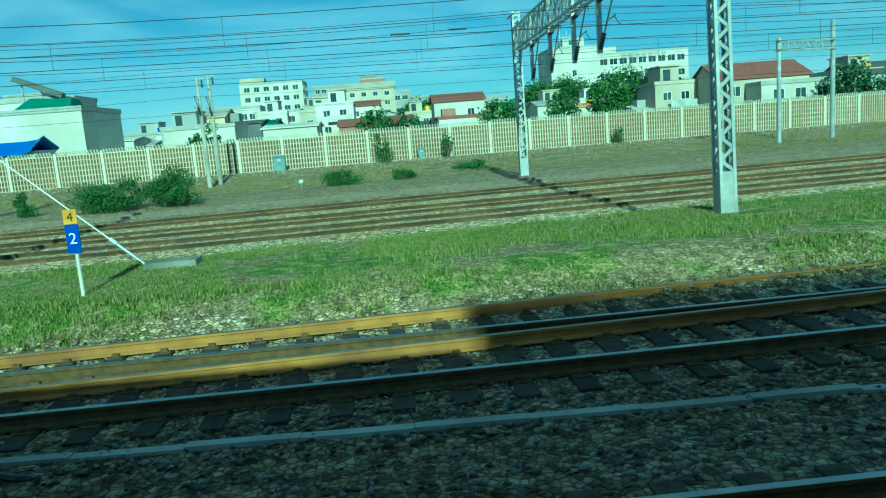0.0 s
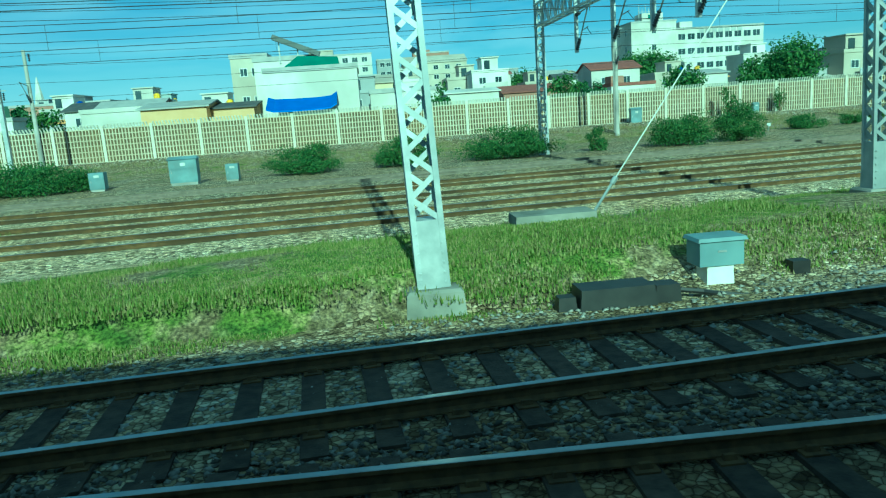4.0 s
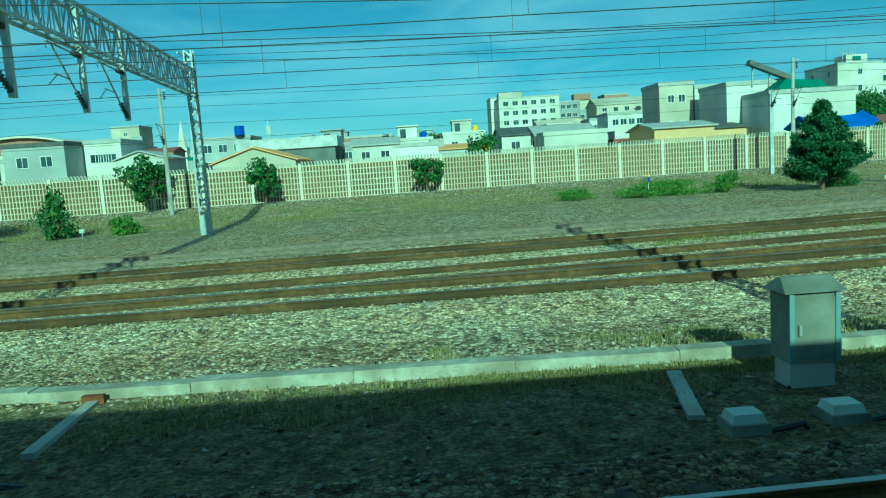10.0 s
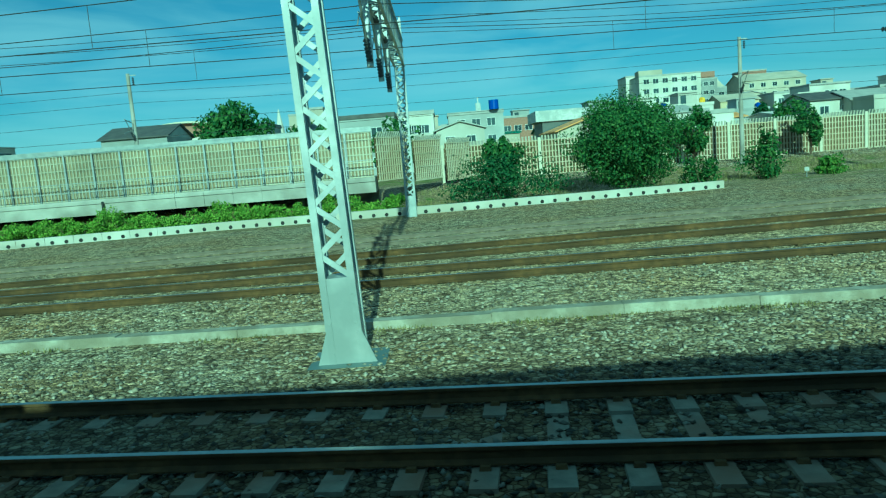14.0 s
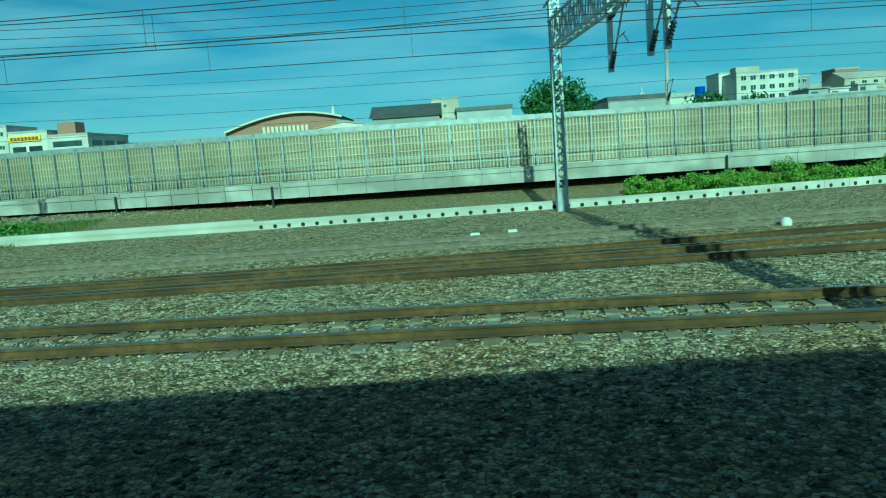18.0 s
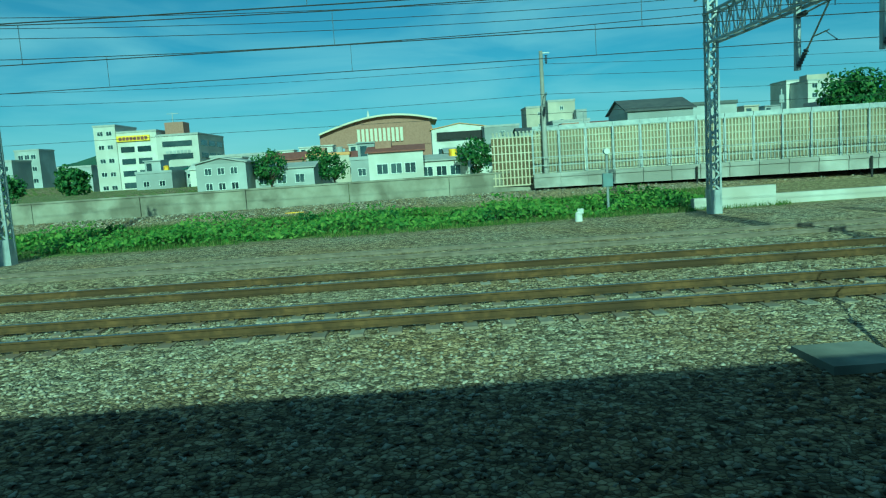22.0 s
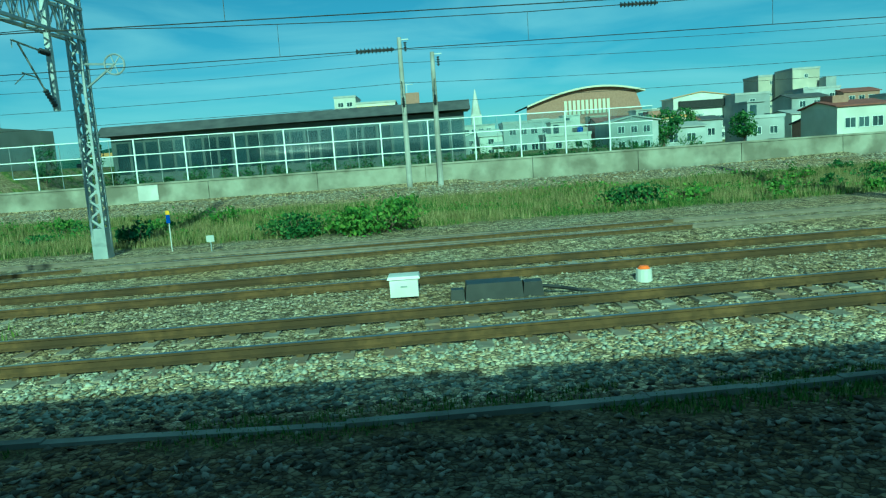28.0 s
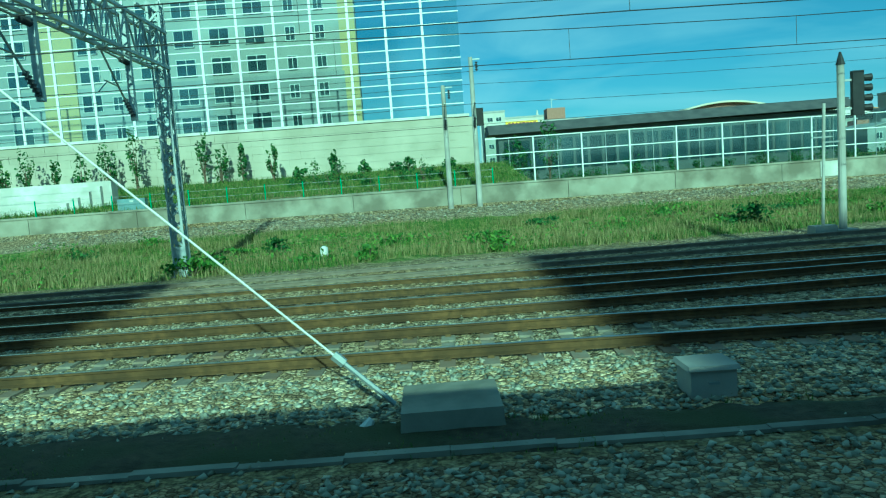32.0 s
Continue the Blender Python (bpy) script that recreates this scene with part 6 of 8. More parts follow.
def marker(x, y, z, h=1.35, big=True, chars=("4", "2")):
    t = thing("marker_post", pose(x, y, z), "white marker post with a yellow and a blue number plate", "sign post", "marker posts")
    k = 1.0 if big else 0.6
    Shape().tube((0, 0, -0.3), (0, 0, h), 0.028 * k, n=8).done("post", WHITE, t)
    Shape().box(-0.1 * k, 0.1 * k, -0.05, -0.03, h - 0.62 * k, h - 0.18 * k).done("plate", BLUE, t, "blue enamel plate")
    Shape().box(-0.1 * k, 0.1 * k, -0.05, -0.03, h - 0.17 * k, h + 0.05 * k).done("plate", YELLOW, t, "yellow plate")
    if chars:
        text(chars[1], 0.24, WHITE, t, pose(0, -0.053, h - 0.4, 90, 0, 0))
        text(chars[0], 0.2, BLACK, t, pose(0, -0.053, h - 0.07, 90, 0, 0))
    return t


marker(-4.9, 11.3, 0.25)
marker(-66.8, 40.3, -0.1, 1.1, False, None)
marker(-209.6, 8.7, -0.25, 1.45, chars=None)
marker(-250.2, 23.2, -0.1, 1.15, False, None)


def lidded_box(x, y, z, w, d, h, m, label, plinth=None, pm=None, rz=0, over=0.04):
    t = thing("equipment_box", pose(x, y, z, 0, 0, rz), label, "equipment box", "equipment boxes by the track")
    b = 0.0
    if plinth:
        Shape().box(-plinth[0] / 2, plinth[0] / 2, -plinth[1] / 2, plinth[1] / 2, -0.25, plinth[2], taper=0.015).done("plinth", pm or CONC_LIGHT, t)
        b = plinth[2]
    Shape().box(-w / 2, w / 2, -d / 2, d / 2, b, b + h).done("case", m, t)
    Shape().box(-w / 2 - over, w / 2 + over, -d / 2 - over, d / 2 + over, b + h, b + h + 0.05, taper=0.02).done("lid", m, t)
    Shape().box(-0.06, 0.06, -d / 2 - 0.012, -d / 2, b + h * 0.55, b + h * 0.63).done("catch", GALV_DARK, t)
    return t


lidded_box(-5.15, 6.2, -0.25, 0.62, 0.42, 0.36, BOX_PALE, "pale grey metal box standing in the ballast")
lidded_box(-26.0, 9.35, -0.22, 0.62, 0.42, 0.34, CABINET, "grey-blue box on a white concrete plinth", (0.4, 0.36, 0.28), WHITE)
lidded_box(-86.55, 6.95, -0.3, 0.62, 0.55, 0.36, CABINET, "grey metal box with a pale lid", (0.4, 0.4, 0.1))
lidded_box(-130.5, 11.45, -0.3, 0.5, 0.4, 0.34, CONC, "grey concrete box on the edge of the cable trough")
lidded_box(-170.9, 13.85, -0.15, 0.42, 0.36, 0.25, CONC, "dull grey concrete box beside a point machine")
lidded_box(-242.4, 12.75, -0.15, 0.5, 0.4, 0.32, WHITE, "bright white metal box beside a point machine")
lidded_box(-276.9, 7.8, -0.3, 0.5, 0.45, 0.36, CONC, "concrete block with a white cap", None, None)


def point_machine(x, y, z, s=1.0, rz=0):
    t = thing("point_machine", pose(x, y, z, 0, 0, rz), "black oily point machine with rods", "point machine", "point machines")
    Shape().box(-0.55 * s, 0.45 * s, -0.25, 0.25, -0.1, 0.2, taper=0.03).done("case", BLACK, t)
    Shape().box(0.45 * s, 0.8 * s, -0.16, 0.16, -0.1, 0.16, taper=0.02).done("motor", BLACK, t)
    Shape().box(-0.8 * s, -0.55 * s, -0.12, 0.12, -0.1, 0.1, taper=0.02).done("clutch", BLACK, t)
    for k in (-0.1, 0.12):
        Shape().tube((k, 0.2, 0.0), (k, 1.1, 0.0), 0.025, n=6).done("rod", RAIL_SIDE, t)
    Shape().sweep([(0.8 * s, 0, 0.05), (1.1 * s, -0.1, 0.02), (1.4 * s, -0.02, -0.06), (1.8 * s, -0.15, -0.1)], 0.035, n=6).done("cable", BLACK, t)
    return t


point_machine(-4.4, 5.95, -0.2)
point_machine(-27.6, 8.75, -0.15)
point_machine(-85.0, 6.4, -0.25)
point_machine(-67.0, 6.25, -0.2)
point_machine(-169.2, 13.7, -0.12)
point_machine(-240.8, 12.3, -0.12)


def cap(x, y, z, top, r=0.14, h=0.2):
    t = thing("track_beacon", pose(x, y, z), "small round white beacon in the ballast" + (" with an orange top" if top is ORANGE else ""), "cable housing", "round housings in the ballast")
    Shape().tube((0, 0, -0.15), (0, 0, h), r * 1.08, r, n=14).done("housing", WHITE, t)
    Shape().tube((0, 0, h), (0, 0, h + 0.05), r * 0.82, r * 0.5, n=14).done("lid", top, t)


tagged(Shape().box(-0.2, 0.2, -0.2, 0.2, -0.3, 0.02, taper=0.03).done("anchor_block", CONC_DARK, at=pose(-11.6, 5.05, -0.02)), "small dark concrete block half sunk in ballast", "concrete block", "anchor blocks")
for x, y, z, tp in ((-11.6, 5.05, 0.0, ORANGE), (-238.1, 12.75, -0.18, ORANGE), (-265.5, 15.9, -0.15, ORANGE), (-140.4, 19.3, -0.15, WHITE), (-57.6, 16.9, -0.18, ORANGE), (-97.2, 18.2, -0.18, ORANGE), (-283.7, 26.0, -0.1, WHITE), (-177.5, 28.8, -0.1, WHITE)):
    cap(x, y, z, tp)


def white_board(x, y, z=-0.15):
    t = thing("marker_board", pose(x, y, z), "small square white board on a short stake", "sign", "small white boards")
    Shape().box(-0.015, 0.015, -0.015, 0.015, -0.2, 0.3).done("stake", GALV_DARK, t)
    Shape().box(-0.12, 0.12, -0.03, -0.015, 0.22, 0.42).done("board", BOX_PALE, t)


for x, y in ((-97.0, 37.6), (-177.4, 28.9), (-207.0, 27.6), (-248.7, 22.4), (-55.0, 37.4), (-256.8, 21.7), (-5.5, 44)):
    white_board(x, y)
t = thing("notice_post", pose(-258.7, 24.9, -0.1), "white notice box on a yellow banded post", "sign post")
Shape().tube((0, 0, -0.3), (0, 0, 0.6), 0.045, n=8).done("post", YELLOW, t)
Shape().box(-0.15, 0.15, -0.06, 0.06, 0.55, 1.15).done("box", BOX_PALE, t)


def trough(line, x0, x1, w, h, zt, label, m=CONC_LIGHT, step=1.0, name="cable_trough"):
    t = thing(name, label=label, category="cable trough", kind="structure")
    random.seed(3)
    x = x0
    while x > x1:
        y0, y1 = along(line, x - step), along(line, x)
        j = random.uniform(-0.012, 0.012)
        L = math.hypot(step, y1 - y0)
        put("trough_block", Shape().box(0.003, L - 0.003, -w / 2, w / 2, -h, 0.0, taper=0.012, tx=0.0).mesh("trough_block", m), t, at=turned(x - step, y0 + j, x, y1 + j, zt + j))
        x -= step
    return t


trough(KERB, -41, -141, 0.28, 0.4, -0.1, "pale concrete cable trough running along the yard", TROUGH, 2.0)
NEARTROUGH = [(-196, 7.3), (-205, 7.6), (-222.8, 7.3), (-227.6, 7.6), (-242.3, 6.8), (-245.7, 6.9), (-253, 6.62), (-268.3, 6.45), (-282.5, 6.6), (-320, 6.6)]
trough(NEARTROUGH, -205.8, -318, 0.15, 0.3, -0.2, "grey cable trough half sunk in the near ballast", CONC_DARK)
trough([(60, 5.2), (4.2, 5.95), (-3.2, 6.2), (-9, 6.5)], 30, -9, 0.14, 0.3, -0.17, "thin grey kerb line in the near ballast", CONC)

trough([(30, 11.6), (10, 11.2), (-1, 11.1), (-7.3, 10.7), (-12, 10.05), (-19.4, 9.65), (-24, 9.0)], 30, -24, 0.08, 0.3, -0.19, "thin pale concrete edging along the grass", CONC, 2.0, "grass_edging")

# cabinets
def cabinet(x, y, z, w, d, h, m, label, plinth=0.3, hood=True, rz=0, notice=True):
    t = thing("cabinet", pose(x, y, z, 0, 0, rz), label, "cabinet", "cabinets by the track")
    Shape().box(-w / 2 + 0.03, w / 2 - 0.03, -d / 2 + 0.03, d / 2 - 0.03, -0.25, plinth).done("plinth", CONC, t)
    Shape().box(-w / 2, w / 2, -d / 2, d / 2, plinth, plinth + h).done("body", m, t)
    if hood:
        Shape().hexa([(-w / 2 - 0.06, -d / 2 - 0.06, plinth + h), (w / 2 + 0.06, -d / 2 - 0.06, plinth + h), (w / 2 + 0.06, d / 2 + 0.06, plinth + h), (-w / 2 - 0.06, d / 2 + 0.06, plinth + h),
                      (-w / 2, -0.03, plinth + h + 0.14), (w / 2, -0.03, plinth + h + 0.14), (w / 2, 0.03, plinth + h + 0.14), (-w / 2, 0.03, plinth + h + 0.14)]).done("hood", m, t)
    d1 = Shape().box(-w / 2 + 0.04, w / 2 - 0.04, -d / 2 - 0.015, -d / 2, plinth + 0.06, plinth + h - 0.06).done("door", m, t)
    Shape().box(-w / 2 + 0.09, -w / 2 + 0.12, -d / 2 - 0.05, -d / 2 - 0.015, plinth + h * 0.4, plinth + h * 0.55).done("handle", GALV_DARK, d1)
    if notice:
        Shape().box(-0.1, 0.14, -d / 2 - 0.02, -d / 2 - 0.0155, plinth + h * 0.72, plinth + h * 0.86).done("notice", BOX_PALE, d1)
    else:
        Shape().box(-w / 2, -w / 2 + 0.05, -d / 2 - 0.03, -d / 2, plinth, plinth + h).box(w / 2 - 0.05, w / 2, -d / 2 - 0.03, -d / 2, plinth, plinth + h).done("door_frame", CABINET, t)
    return t


cabinet(-59.75, 9.9, -0.25, 0.5, 0.42, 0.82, mat("blackened cabinet door", (0.05, 0.065, 0.07), (0.08, 0.095, 0.10), 3, 0.5), "narrow cabinet with a near-black door and a pitched hood", 0.2, notice=False)
CABINET_OLD = mat("weathered grey cabinet paint", (0.17, 0.18, 0.155), (0.23, 0.24, 0.21), 4, 0.55, 0, 0.1, c3=(0.13, 0.135, 0.11), s3=1.3)
cabinet(-76.05, 7.42, -0.25, 0.54, 0.38, 0.75, CABINET_OLD, "weathered grey cabinet with a small hood on a concrete plinth", 0.29, notice=False)
cabinet(-39.5, 36.0, -0.2, 1.3, 0.6, 1.1, CABINET, "wide grey-blue cabinet with a white notice, by the far fence", 0.1)
cabinet(-43.6, 36.2, -0.2, 0.7, 0.5, 0.8, CABINET, "small grey-blue cabinet by the far fence", 0.05, False)
cabinet(-37.3, 36.3, -0.2, 0.6, 0.5, 0.75, CABINET, "small grey cabinet by the far fence", 0.05, False)
cabinet(-8.8, 58.3, 0.3, 0.9, 0.5, 1.1, CABINET, "grey cabinet in front of the noise barrier", 0.1)
cabinet(2.5, 60.2, 0.3, 0.5, 0.4, 0.6, CABINET, "little grey box on the noise barrier", 0.3)
# concrete blocks with white covers (track connections)
for x, y, z in ((-60.43, 11.3, -0.22), (-59.1, 17.4, -0.2), (-77.24, 6.3, -0.42), (-76.29, 6.35, -0.42), (-222.8, 14.35, -0.42), (-221.3, 14.6, -0.42), (-148.6, 22.6, -0.45), (-147.4, 22.9, -0.45)):
    t = thing("bond_block", pose(x, y, z), "concrete block with a pale cover and black cables", "track connection box", "track connection blocks")
    Shape().box(-0.2, 0.2, -0.18, 0.18, -0.2, 0.27, taper=0.02).done("block", CONC_DARK, t)
    Shape().box(-0.16, 0.16, -0.13, 0.13, 0.27, 0.35, taper=0.025).done("cover", BOX_PALE, t)
    Shape().sweep([(0.18, -0.1, 0.18), (0.5, -0.12, 0.24), (0.62, -0.1, 0.0), (0.7, -0.05, -0.1)], 0.03, n=6).done("cable", BLACK, t)


for x, y, z in ((-235.4, 8.2, -0.28), (-234.4, 8.15, -0.26), (-198.3, 6.97, -0.3), (-197.15, 6.95, -0.3)):
    t = thing("bond_block", pose(x, y, z), "large weathered concrete block with a pale metal cover and black cables", "track connection box", "large track connection blocks")
    Shape().box(-0.27, 0.27, -0.22, 0.22, -0.2, 0.42, taper=0.02).done("block", CONC_DARK, t)
    Shape().box(-0.19, 0.19, -0.15, 0.15, 0.42, 0.54, taper=0.03).done("cover", BOX_PALE, t)
    Shape().sweep([(0.25, -0.1, 0.30), (0.45, -0.16, 0.34), (0.55, -0.14, 0.12), (0.6, -0.05, -0.1)], 0.035, n=6).done("cable", BLACK, t)
    Shape().sweep([(-0.25, -0.1, 0.26), (-0.4, -0.14, 0.2), (-0.46, -0.12, 0.0), (-0.5, -0.05, -0.1)], 0.03, n=6).done("cable", BLACK, t)


def dwarf_signal(x, y, z, h=0.75, label="low signal with a black two-lamp head on a white post"):
    t = thing("dwarf_signal", pose(x, y, z), label, "signal", "low signals")
    Shape().tube((0, 0, -0.2), (0, 0, h), 0.06, n=10).done("post", WHITE, t)
    Shape().box(-0.05, 0.35, -0.1, 0.1, h * 0.05, h * 0.4, taper=0.02).done("lower_head", BLACK, t)
    hd = Shape().box(-0.05, 0.3, -0.09, 0.09, h * 0.6, h * 1.02, taper=0.02).done("head", BLACK, t)
    for zz in (0.3, 0.8):
        Shape().tube((0.3, 0, h * zz), (0.48, 0, h * zz), 0.09, 0.1, n=10).done("lamp_hood", BLACK, t)
    Shape().box(-0.6, -0.25, -0.2, 0.2, -0.2, 0.22, taper=0.03).done("block", CONC, t)
    return t


dwarf_signal(-58.4, 17.0, -0.2, 1.15)
dwarf_signal(-98.1, 18.5, -0.2, 1.05)
t = thing("dwarf_signal", pose(-199.12, 5.4, -0.02), "black multi-lamp low signal on a white post beside the track", "signal", "low signals")
Shape().tube((0, 0, -0.2), (0, 0, 0.65), 0.05, n=10).done("post", WHITE, t)
Shape().box(-0.12, 0.12, -0.1, 0.1, 0.6, 1.25, taper=0.03).done("head", BLACK, t)
for zz in (0.75, 0.93, 1.1):
    Shape().tube((-0.1, 0, zz), (-0.28, 0, zz), 0.075, 0.085, n=10).done("lamp_hood", BLACK, t)
Shape().box(-0.42, -0.1, -0.14, 0.14, 0.05, 0.42, taper=0.02).done("case", BLACK, t)

# tall signal with ladder
t = thing("signal_mast", pose(-267.9, 20.7, -0.1), "grey signal mast with a black lamp head and a ladder", "signal")
Shape().tube((0, 0, -0.2), (0, 0, 4.75), 0.11, 0.1, n=12).done("mast", CONC, t)
Shape().tube((0, 0, 4.75), (0, 0, 5.1), 0.13, 0.03, n=10).done("finial", BLACK, t)
Shape().box(0.3, 0.62, -0.1, 0.05, 3.3, 4.55, taper=0.0).done("head", BLACK, t)
for zz in (3.5, 3.78, 4.06, 4.34):
    Shape().tube((0.62, -0.03, zz), (0.85, -0.03, zz), 0.09, 0.11, n=10).done("lamp_hood", BLACK, t)
Shape().bar((0.1, 0, 4.3), (0.35, 0, 4.3), 0.06).bar((0.1, 0, 3.5), (0.35, 0, 3.5), 0.06).done("bracket", GALV, t)
Shape().tube((-0.62, -0.05, -0.1), (-0.52, -0.05, 3.7), 0.045, n=8).done("side_pole", CONC, t)
Shape().bar((-0.55, -0.05, 2.6), (0.1, 0, 2.6), 0.05).bar((-0.9, -0.05, 2.75), (-0.3, -0.05, 2.75), 0.04).done("stay", GALV_DARK, t)
Shape().box(-0.95, -0.25, -0.25, 0.25, -0.2, 0.22, taper=0.03).done("pole_base", CONC, t)
Shape().box(-0.3, 0.3, -0.3, 0.3, -0.2, 0.08).done("base", CONC, t)

# pair of rusty yellow boxes
RUST = mat("rust stains", (0.10, 0.04, 0.015), (0.20, 0.09, 0.03), 10, 0.9)
for x, y, tone, rz in ((-94.12, 7.5, 0, 3), (-93.34, 7.45, 1, 3)):
    t = thing("locker", pose(x, y, -0.3, 0, 0, rz), "yellow sheet-metal locker with rust patches and a tilted lid" if not tone else "orange-yellow sheet-metal locker with rust at its foot", "locker", "yellow lockers")
    m = YELLOW if not tone else mat("amber paint", (0.82, 0.43, 0.01), (0.75, 0.37, 0.01), 3, 0.5, c3=(0.42, 0.19, 0.02), s3=1.5)
    Shape().box(-0.34, 0.34, -0.36, 0.36, 0.0, 0.98).done("case", m, t)
    Shape().hexa([(-0.4, -0.42, 0.99), (0.4, -0.42, 0.96), (0.4, 0.42, 0.99), (-0.4, 0.42, 1.02), (-0.4, -0.42, 1.02), (0.4, -0.42, 0.99), (0.4, 0.42, 1.02), (-0.4, 0.42, 1.05)]).done("lid", mat("rusty lid", (0.30, 0.22, 0.06), (0.42, 0.30, 0.05), 5, 0.8), t)
    rs = Shape()
    random.seed(int(-x * 10))
    for k in range(9):
        a, b = random.uniform(-0.3, 0.28), random.choice((0.05, 0.1, 0.3, 0.36))
        r = random.uniform(0.02, 0.06)
        rs.face([(a + r * math.cos(q) * random.uniform(0.6, 1.2), -0.3645, b + r * math.sin(q)) for q in (0, 1, 2, 3, 4, 5)])
    rs.done("rust_patch", RUST, t)
    for k in (-0.17, 0.0, 0.17):
        Shape().box(k - 0.008, k + 0.008, -0.368, -0.36, 0.03, 0.95).done("rib", m, t)

# planks, plates, pipes, loose rail
tagged(Shape().sweep([(-205.6, 7.05, -0.27), (-204.6, 7.2, -0.24), (-202.9, 7.42, -0.23), (-201.1, 7.44, -0.23), (-199.6, 7.3, -0.22), (-198.6, 7.12, -0.2)], 0.05, n=8).done("cable_pipe", CONC_LIGHT), "pale bent cable pipe lying in the weeds", "pipe")
for x, y, L, rz in ((-77.4, 7.35, 1.5, 78), (-70.96, 7.9, 0.7, 88), (-70.65, 7.95, 0.7, 88), (-69.4, 7.6, 1.6, 86)):
    tagged(Shape().box(-L / 2, L / 2, -0.08, 0.08, -0.06, 0.05).done("plank", CONC, at=pose(x, y, -0.25, 0, 0, rz)), "short concrete plank lying across the path", "plank", "loose planks")
t = thing("drain_pipe", pose(-84.1, 7.9, -0.25, 0, 0, 92), "grey square duct with a rusty collar, leading from the trough", "pipe")
Shape().box(-0.9, 0.85, -0.07, 0.07, -0.05, 0.06).done("duct", CONC, t)
Shape().box(0.72, 0.8, -0.13, 0.13, -0.05, 0.12).done("collar", RUST, t)
tagged(Shape().box(-0.4, 0.4, -0.32, 0.32, -0.03, 0.03).done("steel_plate", mat("worn cover plate", (0.15, 0.155, 0.15), (0.22, 0.225, 0.21), 6, 0.55, 0.3, 0.2), at=pose(-130.0, 6.2, -0.2, 0, 0, 3)), "flat steel cover plate in the ballast", "cover plate")
tagged(Shape().box(-0.5, 0.5, -0.28, 0.28, -0.15, 0.03).done("slab", CONC, at=pose(-40.5, 13.2, -0.06)), "pale concrete slab flush with the grass", "slab")
tagged(Shape().box(-1.9, 1.9, -0.07, 0.07, -0.05, 0.12).done("spare_rail", BLACK, at=pose(-71.2, 5.9, -0.22, 0, 0, 2)), "dark spare rail lying in the ballast", "rail")
tagged(Shape().box(-0.13, 0.13, -0.1, 0.1, -0.05, 0.16).done("marker_block", BLACK, at=pose(-24.7, 9.5, -0.2)), "small black block at the edge of the ballast", "block")
t = thing("foil_scrap", pose(-280.7, 7.45, -0.28), "white plastic scrap on the ballast", "litter")
Shape().tube((0, 0, 0), (0.1, 0.05, 0.12), 0.08, 0.04, n=7).face([(-0.3, -0.1, 0.02), (0.3, -0.12, 0.03), (0.35, 0.1, 0.05), (-0.2, 0.12, 0.02)]).done("sheet", WHITE, t)
# ducts and litter by the marker post
random.seed(8)
for k in range(14):
    x, y = -8.2 + random.uniform(-0.9, 0.9), 12.2 + random.uniform(-0.5, 0.5)
    tagged(Shape().box(-0.1, 0.1, -0.06, 0.06, -0.03, 0.05).done("rubble_piece", random.choice((WHITE, CONC_LIGHT, W_BRICK)), at=pose(x, y, 0.12, 0, 0, random.uniform(0, 180))), "pale broken piece of rubble in the grass", "rubble", "rubble in the grass")
# yellow ends at the foot of the wall, white wall plate, wheelset
tagged(Shape().box(-0.5, 0.5, -0.15, 0.15, 0.0, 0.25).done("yellow_block", YELLOW, at=pose(-190.6, 39.3, 0.1)), "small yellow block at the foot of the wall", "block")
tagged(Shape().box(-0.55, 0.55, -0.03, 0.0, 0.0, 0.85).done("wall_plate", CONC_LIGHT, at=pose(-257.3, along(FAR_WALL, -257.3) - 0.17, 0.75)), "blank white plate on the concrete wall", "sign")
t = thing("loudspeaker_pole", pose(-175.2, 33, 0), "grey pole with a round camera head and a box", "pole")
Shape().tube((0, 0, -0.3), (0, 0, 2.6), 0.06, n=8).done("pole", GALV_DARK, t)
Shape().tube((0, -0.12, 2.5), (0, 0.12, 2.5), 0.14, n=12).done("head", WHITE, t)
Shape().box(-0.22, 0.22, -0.1, 0.1, 0.9, 1.5).done("box", CABINET, t)
# cable and black tubes down the foot of the mast in the grass
for k in (-0.1, 0.0, 0.1):
    tagged(Shape().sweep([(-10.0 + k, 14.42, 0.9), (-10.0 + k, 14.4, 0.5), (-9.85 + k, 14.2, 0.3), (-9.5 + k, 14.0, 0.3)], 0.04, n=6).done("cable", BLACK), "black cable running down the mast foot", "cable", "cables on the mast")
# street lamp posts and green net fence behind the low wall
GREEN_PAINT = mat("green fence paint", (0.05, 0.30, 0.12), (0.06, 0.36, 0.15), 3, 0.5)
t = thing("net_fence", label="low green posts with thin wires on the slope above the wall", category="fence", kind="structure")
for i in range(30):
    Shape().bar((-276 - i * 2.2, 42.2, 1.4), (-276 - i * 2.2, 42.2, 2.6), 0.05).done("post", GREEN_PAINT, t)
for z in (1.7, 2.1, 2.5):
    Shape().bar((-276, 42.2, z), (-341, 42.2, z), 0.014).done("wire", GALV_DARK, t)
t = thing("stair_flank", label="pale stepped concrete flank of a stair on the slope", category="stair")
for k in range(7):
    Shape().box(-330, -300.5 + k * 0.55 - 2.2, 43.5 + k * 0.35, 46.5, 1.5 + (6 - k) * 0.0, 1.75 + k * 0.3).done("step", CONC_LIGHT, t)
cabinet(-297.0, 42.6, 1.3, 1.6, 0.4, 0.7, CABINET, "dark green panel on the slope", 0.35, False)

